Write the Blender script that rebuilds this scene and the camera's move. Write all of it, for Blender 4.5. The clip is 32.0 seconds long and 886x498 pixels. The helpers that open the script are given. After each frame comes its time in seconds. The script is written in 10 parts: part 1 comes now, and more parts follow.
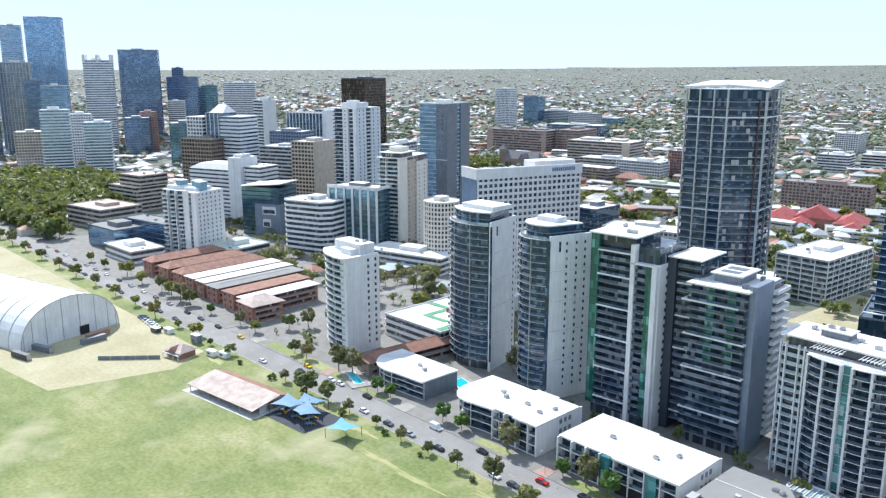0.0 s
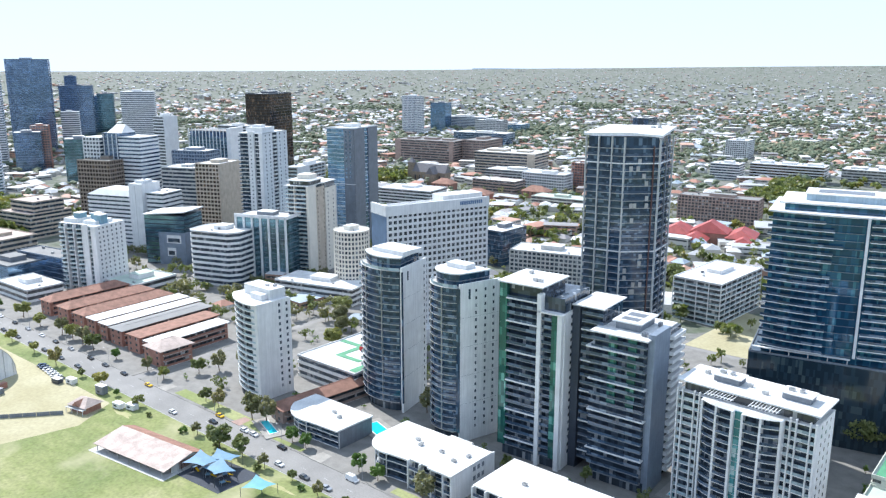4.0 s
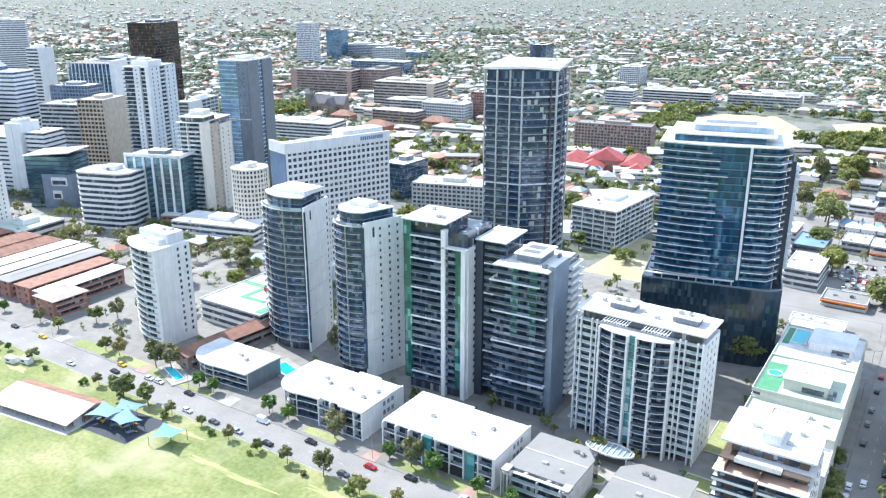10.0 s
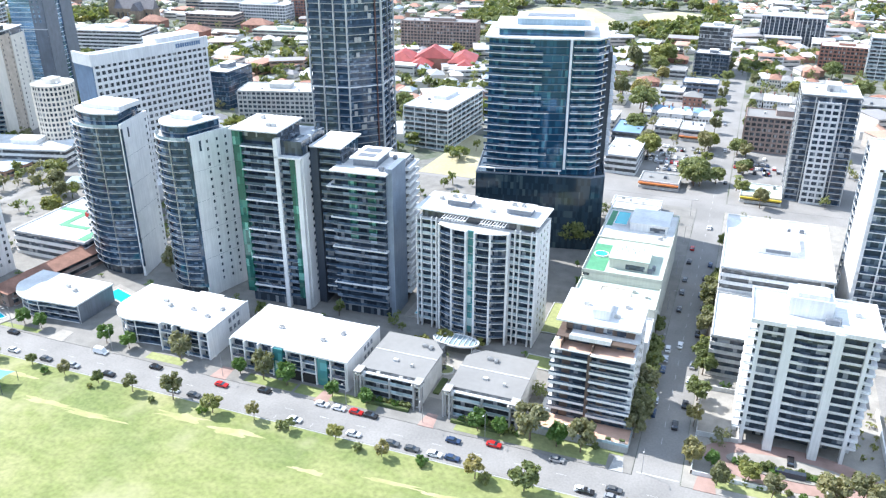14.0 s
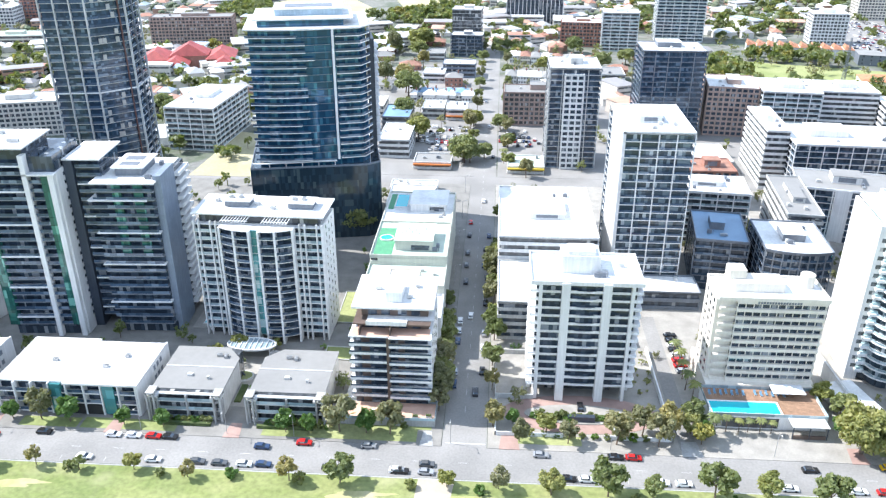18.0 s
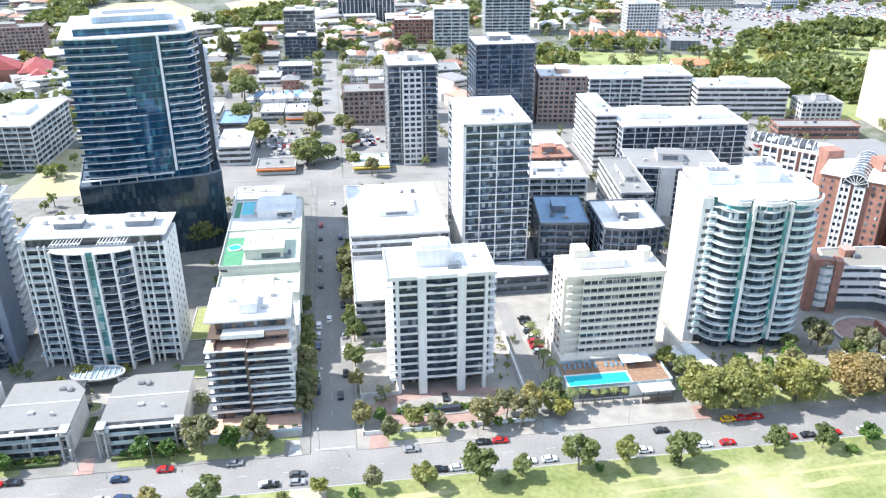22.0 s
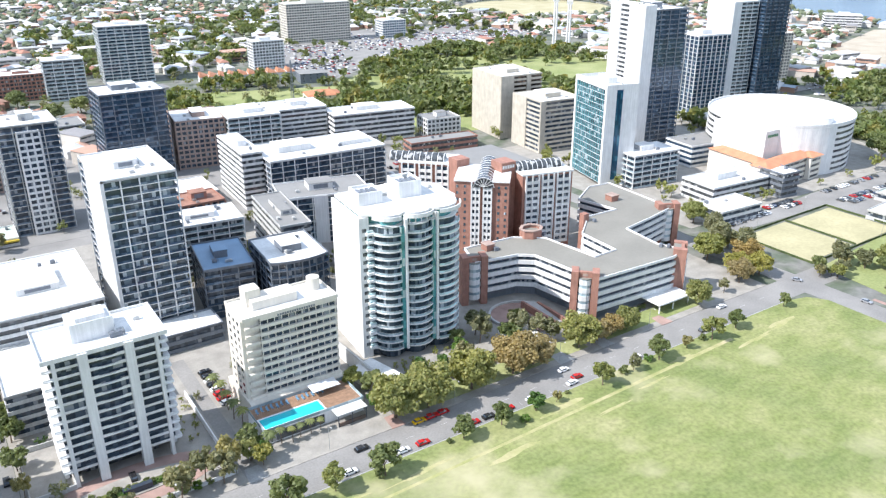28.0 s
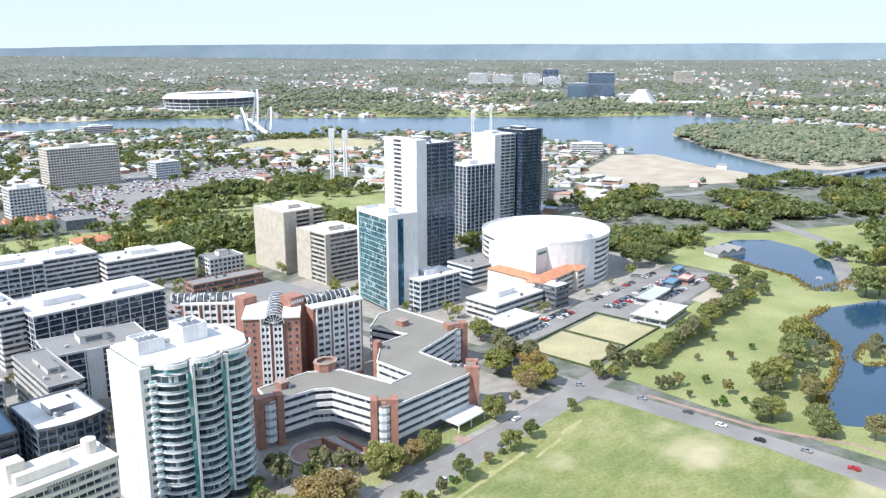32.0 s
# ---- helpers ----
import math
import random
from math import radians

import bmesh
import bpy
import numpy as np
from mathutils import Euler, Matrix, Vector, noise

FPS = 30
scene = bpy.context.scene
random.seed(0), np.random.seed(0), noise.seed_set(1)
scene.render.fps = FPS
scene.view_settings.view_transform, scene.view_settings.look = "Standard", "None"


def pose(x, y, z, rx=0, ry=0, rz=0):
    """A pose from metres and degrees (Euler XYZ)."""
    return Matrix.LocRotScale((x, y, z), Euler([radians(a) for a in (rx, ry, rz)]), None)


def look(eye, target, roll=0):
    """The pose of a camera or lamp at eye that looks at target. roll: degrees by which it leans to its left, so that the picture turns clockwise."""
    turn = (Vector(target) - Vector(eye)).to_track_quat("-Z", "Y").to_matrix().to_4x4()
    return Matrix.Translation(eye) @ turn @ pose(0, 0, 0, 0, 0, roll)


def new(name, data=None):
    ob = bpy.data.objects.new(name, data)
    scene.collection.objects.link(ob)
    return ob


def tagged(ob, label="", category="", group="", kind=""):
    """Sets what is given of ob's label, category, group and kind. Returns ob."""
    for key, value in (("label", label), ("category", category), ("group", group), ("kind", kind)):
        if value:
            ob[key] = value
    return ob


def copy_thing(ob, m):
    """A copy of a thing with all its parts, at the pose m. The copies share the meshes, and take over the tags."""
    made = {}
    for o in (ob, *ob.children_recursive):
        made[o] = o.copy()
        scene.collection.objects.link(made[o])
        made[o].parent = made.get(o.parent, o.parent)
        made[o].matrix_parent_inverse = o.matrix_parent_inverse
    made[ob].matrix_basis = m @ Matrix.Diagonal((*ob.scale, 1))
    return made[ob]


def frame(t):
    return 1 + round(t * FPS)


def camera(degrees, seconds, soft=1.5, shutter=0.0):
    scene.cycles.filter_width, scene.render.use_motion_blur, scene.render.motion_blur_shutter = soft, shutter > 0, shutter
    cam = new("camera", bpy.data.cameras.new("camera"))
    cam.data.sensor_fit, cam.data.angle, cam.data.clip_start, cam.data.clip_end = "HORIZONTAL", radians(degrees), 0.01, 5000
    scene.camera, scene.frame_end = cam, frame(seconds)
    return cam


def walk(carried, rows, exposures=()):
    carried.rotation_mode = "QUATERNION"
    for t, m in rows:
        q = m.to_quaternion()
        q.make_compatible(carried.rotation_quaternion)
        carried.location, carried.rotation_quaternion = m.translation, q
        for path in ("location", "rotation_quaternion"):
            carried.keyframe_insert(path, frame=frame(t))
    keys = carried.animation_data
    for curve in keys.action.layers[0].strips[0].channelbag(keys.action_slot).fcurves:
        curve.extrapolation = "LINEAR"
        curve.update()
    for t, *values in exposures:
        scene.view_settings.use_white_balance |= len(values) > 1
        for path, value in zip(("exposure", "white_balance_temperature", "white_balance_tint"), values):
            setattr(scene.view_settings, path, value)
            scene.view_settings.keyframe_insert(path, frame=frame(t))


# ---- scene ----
cam = camera(58.00, 32.0, 1.3)
# seconds, height, heading, pitch: a straight climb, then a turn on the spot
ROWS = [
    (0.0, 127.07, 46.60, -12.67), (0.5, 127.88, 46.43, -12.74), (1.0, 130.18, 42.25, -12.82), (1.5, 133.06, 40.07, -12.83),
    (2.0, 135.99, 40.08, -12.81), (2.5, 138.86, 40.08, -12.79), (3.0, 141.68, 40.08, -12.79), (3.5, 144.55, 40.07, -12.79),
    (4.0, 147.43, 40.04, -12.84), (4.5, 149.84, 39.98, -12.99), (5.0, 150.65, 39.95, -13.24), (5.5, 150.80, 39.95, -13.61),
    (6.0, 150.80, 39.94, -14.23), (6.5, 150.80, 39.92, -14.88), (7.0, 150.80, 39.90, -15.54), (7.5, 150.80, 39.88, -16.21),
    (8.0, 150.80, 39.87, -16.85), (8.5, 150.80, 39.85, -17.49), (9.0, 150.80, 39.23, -17.88), (9.5, 150.80, 36.13, -17.90),
    (10.0, 150.80, 32.87, -17.92), (10.5, 150.80, 31.21, -17.95), (11.0, 150.80, 29.86, -18.82), (11.5, 150.80, 28.60, -20.23),
    (12.0, 150.80, 27.37, -21.53), (12.5, 150.80, 26.05, -22.67), (13.0, 150.80, 24.37, -23.65), (13.5, 150.80, 22.35, -24.46),
    (14.0, 150.80, 20.54, -24.77), (14.5, 150.80, 18.25, -25.06), (15.0, 150.80, 15.63, -25.20), (15.5, 150.80, 12.96, -25.30),
    (17.5, 150.80, 4.21, -25.47), (18.0, 150.80, 3.76, -25.47), (18.5, 150.80, 2.89, -25.47), (19.0, 150.80, 1.60, -25.48),
    (19.5, 150.80, 0.21, -25.48), (20.0, 150.80, -1.24, -25.50), (20.5, 150.80, -2.67, -25.51), (21.0, 150.80, -4.29, -25.53),
    (21.5, 150.80, -5.99, -25.54), (22.0, 150.80, -7.89, -25.54), (22.5, 150.80, -9.98, -25.54), (23.0, 150.80, -12.15, -25.53),
    (23.5, 150.80, -14.27, -25.53), (24.0, 150.80, -16.38, -25.53), (24.5, 150.80, -18.46, -25.52), (25.0, 150.80, -20.55, -25.51),
    (25.5, 150.80, -22.70, -25.49), (27.5, 150.80, -31.38, -24.54), (28.0, 150.80, -33.68, -23.01), (28.5, 150.80, -35.99, -21.41),
    (29.0, 150.80, -38.31, -19.80), (29.5, 150.80, -40.76, -18.19), (30.0, 150.80, -43.20, -16.62), (30.5, 150.80, -45.65, -15.17),
    (31.0, 150.80, -46.98, -14.84), (31.5, 150.80, -48.19, -14.19), (32.0, 150.80, -49.34, -13.64),
]
EXPOSURES = [(0.0, 0.86, 6150, 10), (5.0, 1.04, 6150, 10), (9.0, 1.36, 6100, 10), (15.0, 1.42, 6150, 11), (20.0, 1.44, 6250, 11), (24.0, 1.28, 6300, 12), (28.0, 1.05, 6350, 12), (32.0, 0.82, 6350, 12)]
walk(cam, [(t, pose(0, 0, z, 90 + pitch, 0, yaw)) for t, z, yaw, pitch in ROWS], EXPOSURES)

# ---- light ----
SUN_ELEVATION, SUN_BEARING = radians(47), radians(192)
to_sun = Vector((math.cos(SUN_ELEVATION) * math.cos(-SUN_BEARING), math.cos(SUN_ELEVATION) * math.sin(-SUN_BEARING), math.sin(SUN_ELEVATION)))
world = bpy.data.worlds.new("sky")
scene.world = world
world.use_nodes = True
wn = world.node_tree.nodes
sky = wn.new("ShaderNodeTexSky")
sky.sky_type, sky.sun_disc = "NISHITA", False
sky.sun_elevation, sky.sun_rotation = SUN_ELEVATION, math.atan2(to_sun.x, to_sun.y)
sky.altitude, sky.air_density, sky.dust_density, sky.ozone_density = 1500, 1.0, 0.1, 2.0
wn["Background"].inputs["Strength"].default_value = 0.15
tint = wn.new("ShaderNodeMix")
tint.data_type, tint.blend_type = "RGBA", "MULTIPLY"
tint.inputs[0].default_value, tint.inputs[7].default_value = 1.0, (2.5, 2.95, 3.6, 1)
even = wn.new("ShaderNodeGamma")
even.inputs[1].default_value = 0.12
world.node_tree.links.new(sky.outputs[0], even.inputs[0])
world.node_tree.links.new(even.outputs[0], tint.inputs[6])
world.node_tree.links.new(tint.outputs[2], wn["Background"].inputs["Color"])
sun = new("sun", bpy.data.lights.new("sun", "SUN"))
sun.data.energy, sun.data.angle, sun.data.color = 3.5, radians(0.5), (1.0, 0.965, 0.915)
sun.matrix_world = look(to_sun * 400, (0, 0, 0))


# ---- materials ----
def nodes_of(name):
    m = bpy.data.materials.new(name)
    m.use_nodes = True
    return m, m.node_tree.nodes, m.node_tree.links, m.node_tree.nodes["Principled BSDF"]


def value_noise(n, l, scale, detail=3.0, source=None, stretch=None):
    """Noise over world places, in cycles per metre."""
    g = n.new("ShaderNodeNewGeometry")
    t = n.new("ShaderNodeTexNoise")
    t.inputs["Scale"].default_value, t.inputs["Detail"].default_value = scale, detail
    out = g.outputs["Position"]
    if stretch:
        v = n.new("ShaderNodeVectorMath")
        v.operation = "MULTIPLY"
        v.inputs[1].default_value = stretch
        l.new(out, v.inputs[0])
        out = v.outputs[0]
    l.new(out, t.inputs["Vector"])
    return t.outputs["Fac"]


def ramp(n, l, fac, stops, sharp=False):
    r = n.new("ShaderNodeValToRGB")
    e = r.color_ramp.elements
    while len(e) < len(stops):
        e.new(0.5)
    for k, (p, c) in zip(e, stops):
        k.position, k.color = p, (*c, 1)
    if sharp:
        r.color_ramp.interpolation = "CONSTANT"
    l.new(fac, r.inputs[0])
    return r.outputs[0]


def mixed(n, l, mode, fac, a, b):
    x = n.new("ShaderNodeMix")
    x.data_type, x.blend_type = "RGBA", mode
    for s, v in ((x.inputs[0], fac), (x.inputs[6], a), (x.inputs[7], b)):
        if isinstance(v, (int, float)):
            s.default_value = v
        elif isinstance(v, tuple):
            s.default_value = (*v, 1)
        else:
            l.new(v, s)
    return x.outputs[2]


def shade(c, k):
    return tuple(min(1.0, v * k) for v in c)


def surface(name, col, rough=0.75, var=0.16, scale=0.25, fine=2.5, streak=0.12, bump=0.15, metal=0.0, each=0.06):
    """Paint, render, concrete, brick: patches, fine grain, rain streaks, a little change from piece to piece."""
    m, n, l, p = nodes_of(name)
    base = ramp(n, l, value_noise(n, l, scale), [(0.3, shade(col, 1 - var)), (0.7, shade(col, 1 + var * 0.5))])
    grain = ramp(n, l, value_noise(n, l, fine, 5), [(0.25, (1 - var,) * 3), (0.75, (1, 1, 1))])
    out = mixed(n, l, "MULTIPLY", 1.0, base, grain)
    if streak:
        s = ramp(n, l, value_noise(n, l, 1.0, 3, stretch=(1.6, 1.6, 0.08)), [(0.45, (1 - streak,) * 3), (0.6, (1, 1, 1))])
        out = mixed(n, l, "MULTIPLY", 1.0, out, s)
    if each:
        o = n.new("ShaderNodeObjectInfo")
        out = mixed(n, l, "MULTIPLY", 1.0, out, ramp(n, l, o.outputs["Random"], [(0, (1 - each,) * 3), (1, (1, 1, 1))]))
    l.new(out, p.inputs["Base Color"])
    p.inputs["Roughness"].default_value, p.inputs["Metallic"].default_value = rough, metal
    if bump:
        b = n.new("ShaderNodeBump")
        b.inputs["Strength"].default_value, b.inputs["Distance"].default_value = bump, 0.05
        l.new(value_noise(n, l, fine * 2, 4), b.inputs["Height"])
        l.new(b.outputs[0], p.inputs["Normal"])
    return m


def glazing(name, dark, mid, light, cell=(1.3, 1.3, 3.05), metal=0.0, rough=0.06, lit=0.9, spec=0.6):
    """Window glass: each pane has its own tint, and some have blinds drawn."""
    m, n, l, p = nodes_of(name)
    g = n.new("ShaderNodeNewGeometry")
    d = n.new("ShaderNodeVectorMath")
    d.operation = "DIVIDE"
    d.inputs[1].default_value = cell
    f = n.new("ShaderNodeVectorMath")
    f.operation = "FLOOR"
    w = n.new("ShaderNodeTexWhiteNoise")
    l.new(g.outputs["Position"], d.inputs[0])
    l.new(d.outputs[0], f.inputs[0])
    l.new(f.outputs[0], w.inputs["Vector"])
    out = ramp(n, l, w.outputs["Value"], [(0, dark), (0.45, shade(dark, 1.5)), (0.72, mid), (lit, light)], True)
    l.new(out, p.inputs["Base Color"])
    p.inputs["Roughness"].default_value, p.inputs["Metallic"].default_value = rough, metal
    p.inputs["Specular IOR Level"].default_value = spec
    b = n.new("ShaderNodeBump")
    b.inputs["Strength"].default_value, b.inputs["Distance"].default_value = 0.12, 0.05
    l.new(value_noise(n, l, 0.35, 1), b.inputs["Height"])
    l.new(b.outputs[0], p.inputs["Normal"])
    return m


def islands(name, stops, rough=0.8, fine=1.0, var=0.2):
    """For joined small pieces: each island its own colour out of the stops."""
    m, n, l, p = nodes_of(name)
    g = n.new("ShaderNodeNewGeometry")
    c = ramp(n, l, g.outputs["Random Per Island"], stops, True)
    c = mixed(n, l, "MULTIPLY", 1.0, c, ramp(n, l, value_noise(n, l, fine, 4), [(0.3, (1 - var,) * 3), (0.7, (1, 1, 1))]))
    l.new(c, p.inputs["Base Color"])
    p.inputs["Roughness"].default_value = rough
    return m


def leaves(name, a, b, c, drift=0.0):
    m, n, l, p = nodes_of(name)
    g = n.new("ShaderNodeNewGeometry")
    col = ramp(n, l, g.outputs["Random Per Island"], [(0, a), (0.5, b), (1, c)])
    o = n.new("ShaderNodeObjectInfo")
    col = mixed(n, l, "MULTIPLY", 1.0, col, ramp(n, l, o.outputs["Random"], [(0, (0.65, 0.7, 0.6)), (0.6, (1, 1, 1)), (1, (1.25, 1.12, 0.8))]))
    if drift:
        hue = ramp(n, l, value_noise(n, l, drift, 2), [(0.30, (0.62, 0.72, 0.62)), (0.45, (1, 1, 1)), (0.55, (0.78, 0.92, 0.72)), (0.68, (1.5, 1.2, 0.85)), (0.8, (0.8, 0.85, 0.8))])
        col = mixed(n, l, "MULTIPLY", 1.0, col, hue)
    l.new(col, p.inputs["Base Color"])
    p.inputs["Roughness"].default_value = 0.55
    t, x = n.new("ShaderNodeBsdfTranslucent"), n.new("ShaderNodeMixShader")
    l.new(mixed(n, l, "MULTIPLY", 1.0, col, (1.25, 1.2, 0.7)), t.inputs["Color"])
    x.inputs[0].default_value = 0.42
    l.new(p.outputs[0], x.inputs[1])
    l.new(t.outputs[0], x.inputs[2])
    l.new(x.outputs[0], n["Material Output"].inputs["Surface"])
    return m


def ground_mix(name, stops, scale, fine_stops, fine, rough=0.9, bump=0.2, patch=None, mid=None):
    m, n, l, p = nodes_of(name)
    c = ramp(n, l, value_noise(n, l, scale, 5), stops)
    c = mixed(n, l, "MULTIPLY", 1.0, c, ramp(n, l, value_noise(n, l, fine, 6), fine_stops))
    if mid:
        c = mixed(n, l, "MULTIPLY", 1.0, c, ramp(n, l, value_noise(n, l, mid[0], 4, stretch=(1, 1.7, 1)), [(0.35, mid[1]), (0.62, (1, 1, 1))]))
    if patch:
        s, lo, hi, col = patch
        c = mixed(n, l, "MIX", ramp(n, l, value_noise(n, l, s, 4), [(lo, (0, 0, 0)), (hi, (1, 1, 1))]), c, col)
    l.new(c, p.inputs["Base Color"])
    p.inputs["Roughness"].default_value = rough
    b = n.new("ShaderNodeBump")
    b.inputs["Strength"].default_value, b.inputs["Distance"].default_value = bump, 0.1
    l.new(value_noise(n, l, fine * 2, 4), b.inputs["Height"])
    l.new(b.outputs[0], p.inputs["Normal"])
    return m


WHITE = surface("white_render", (0.80, 0.80, 0.79), 0.6, 0.09, 0.2, 2.5, 0.1)
WARM = surface("cream_render", (0.76, 0.71, 0.62), 0.7, 0.07, 0.25, 2.5, 0.06)
BEIGE = surface("beige_concrete", (0.60, 0.51, 0.41), 0.8)
CONCRETE = surface("concrete", (0.42, 0.42, 0.41), 0.85)
PALE = surface("pale_concrete", (0.60, 0.60, 0.58), 0.8)
GREY = surface("grey_cladding", (0.20, 0.225, 0.26), 0.5)
SLATE = surface("slate_blue_cladding", (0.24, 0.29, 0.36), 0.5)
DARK = surface("dark_cladding", (0.05, 0.065, 0.09), 0.4)
BROWN = surface("brown_cladding", (0.14, 0.10, 0.08), 0.6)
BRICK = surface("red_brick", (0.43, 0.22, 0.165), 0.85, 0.22, 0.4, 5.0)
PINK = surface("pink_brick", (0.46, 0.34, 0.29), 0.85, 0.2)
ROOF_WHITE = surface("white_roof_sheet", (0.80, 0.80, 0.78), 0.6, 0.2, 0.14, 1.2, 0)
ROOF_GREY = surface("grey_roof_membrane", (0.25, 0.248, 0.24), 0.85, 0.1, 0.08, 0.8, 0)
SAGE = surface("sage_render", (0.60, 0.61, 0.53), 0.7, 0.07, 0.25, 2.5, 0.06)
ROOF_SAGE = surface("pale_green_deck", (0.50, 0.58, 0.50), 0.8, 0.12, 0.15, 1.5, 0)
COURT = surface("grey_court_paving", (0.25, 0.24, 0.22), 0.85, 0.2, 0.2, 3, 0)
ROOF_STONE = surface("stone_grey_roof", (0.25, 0.24, 0.21), 0.9, 0.12, 0.06, 1.2, 0)
ROOF_BLUE = surface("blue_roof_sheet", (0.20, 0.33, 0.48), 0.5, 0.15, 0.1, 1.5, 0)
TILE = surface("clay_tile", (0.36, 0.19, 0.135), 0.85, 0.3, 0.3, 3.0, 0, 0.4)
TILE_PALE = surface("faded_clay_tile", (0.58, 0.47, 0.41), 0.85, 0.25, 0.25, 2.0, 0, 0.4)
RED_ROOF = surface("red_roof_sheet", (0.45, 0.09, 0.08), 0.6, 0.25, 0.2, 2.0, 0)
METAL = surface("grey_metal", (0.45, 0.46, 0.47), 0.35, 0.1, 0.5, 4, 0, 0.05, 0.6)
TEAL_PAINT = surface("teal_panel", (0.10, 0.34, 0.40), 0.4)
GREEN_PAINT = surface("green_deck_paint", (0.10, 0.33, 0.18), 0.7)
RED_PAINT = surface("red_paint", (0.55, 0.03, 0.03), 0.5)
TIMBER = surface("timber_deck", (0.36, 0.22, 0.14), 0.7, 0.25, 0.6, 4)
BLACK = surface("black_rubber", (0.02, 0.02, 0.02), 0.8, 0.1, 1, 4, 0, 0)
PAVER = surface("pink_paving", (0.40, 0.27, 0.23), 0.85, 0.2, 0.3, 4, 0)
PAVING = surface("pale_paving", (0.36, 0.34, 0.305), 0.85, 0.2, 0.2, 3, 0)
TERRACOTTA = surface("terracotta_paving", (0.62, 0.40, 0.30), 0.85, 0.15, 0.2, 3, 0)
SAIL = surface("blue_shade_cloth", (0.15, 0.28, 0.40), 0.7, 0.15, 0.3, 3, 0)
SAIL_TEAL = surface("turquoise_shade_cloth", (0.13, 0.36, 0.43), 0.7, 0.15, 0.3, 3, 0)
FABRIC = surface("white_fabric", (0.80, 0.81, 0.82), 0.6, 0.1, 0.15, 1, 0.1)

GLASS_DARK = glazing("dark_glass", (0.03, 0.043, 0.06), (0.07, 0.092, 0.12), (0.27, 0.29, 0.31))
GLASS_NAVY = glazing("navy_glass", (0.022, 0.045, 0.078), (0.04, 0.08, 0.13), (0.13, 0.20, 0.28), metal=0.15)
GLASS_BLUE = glazing("blue_curtain_glass", (0.015, 0.065, 0.125), (0.025, 0.11, 0.19), (0.06, 0.20, 0.29), metal=0.3, lit=0.9)
GLASS_SKY = glazing("pale_blue_glass", (0.045, 0.065, 0.08), (0.15, 0.20, 0.23), (0.42, 0.47, 0.50))
GLASS_TEAL = glazing("teal_glass", (0.06, 0.21, 0.22), (0.14, 0.36, 0.37), (0.42, 0.56, 0.56), metal=0.1)
GLASS_GREEN = glazing("green_glass", (0.025, 0.10, 0.085), (0.05, 0.19, 0.155), (0.16, 0.38, 0.32), metal=0.1)
GLASS_GREY = glazing("grey_glass", (0.05, 0.055, 0.06), (0.11, 0.12, 0.13), (0.38, 0.38, 0.37))
GLASS_BLACK = glazing("black_glass", (0.018, 0.034, 0.048), (0.03, 0.052, 0.068), (0.06, 0.09, 0.10), lit=0.9)
GLASS_BRONZE = glazing("bronze_glass", (0.03, 0.024, 0.02), (0.07, 0.05, 0.035), (0.20, 0.13, 0.08), metal=0.3)
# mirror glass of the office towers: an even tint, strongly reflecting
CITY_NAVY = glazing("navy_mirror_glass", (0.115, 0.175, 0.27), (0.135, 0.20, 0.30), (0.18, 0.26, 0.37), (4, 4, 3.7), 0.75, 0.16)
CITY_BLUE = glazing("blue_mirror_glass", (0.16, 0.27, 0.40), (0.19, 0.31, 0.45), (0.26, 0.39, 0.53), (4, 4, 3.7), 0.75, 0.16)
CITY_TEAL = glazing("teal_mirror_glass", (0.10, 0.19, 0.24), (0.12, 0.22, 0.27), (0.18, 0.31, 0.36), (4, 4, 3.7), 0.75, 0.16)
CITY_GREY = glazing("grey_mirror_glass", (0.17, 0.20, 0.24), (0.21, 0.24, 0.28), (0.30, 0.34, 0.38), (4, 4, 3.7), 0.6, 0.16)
RAIL = glazing("balustrade_glass", (0.24, 0.31, 0.34), (0.30, 0.38, 0.41), (0.42, 0.49, 0.51), (2.5, 2.5, 9), lit=0.85)
RAIL_DARK = glazing("smoked_balustrade_glass", (0.042, 0.068, 0.105), (0.075, 0.11, 0.155), (0.15, 0.20, 0.26), (2.5, 2.5, 9), lit=0.85)
RAIL_TEAL = glazing("teal_balustrade_glass", (0.36, 0.50, 0.52), (0.45, 0.58, 0.60), (0.55, 0.66, 0.67), (2.5, 2.5, 9), lit=0.85)

ASPHALT = ground_mix("asphalt", [(0.35, (0.225, 0.218, 0.207)), (0.65, (0.295, 0.285, 0.27))], 0.05, [(0.3, (0.8,) * 3), (0.7, (1, 1, 1))], 1.5, 0.85)
GRASS = ground_mix("park_grass", [(0.32, (0.19, 0.23, 0.08)), (0.55, (0.268, 0.288, 0.112)), (0.75, (0.37, 0.355, 0.18))], 0.035, [(0.3, (0.68,) * 3), (0.65, (1, 1, 1))], 0.7, 0.95, 0.4, (0.03, 0.53, 0.74, (0.42, 0.385, 0.24)), (0.11, (0.80, 0.86, 0.72)))
GRASS_LUSH = ground_mix("lush_lawn", [(0.35, (0.22, 0.26, 0.09)), (0.7, (0.345, 0.36, 0.165))], 0.03, [(0.3, (0.75,) * 3), (0.65, (1, 1, 1))], 0.8, 0.95, 0.4)
DRY = ground_mix("dry_grass", [(0.35, (0.38, 0.34, 0.20)), (0.7, (0.47, 0.43, 0.28))], 0.04, [(0.3, (0.82,) * 3), (0.65, (1, 1, 1))], 0.6, 0.95, 0.3)
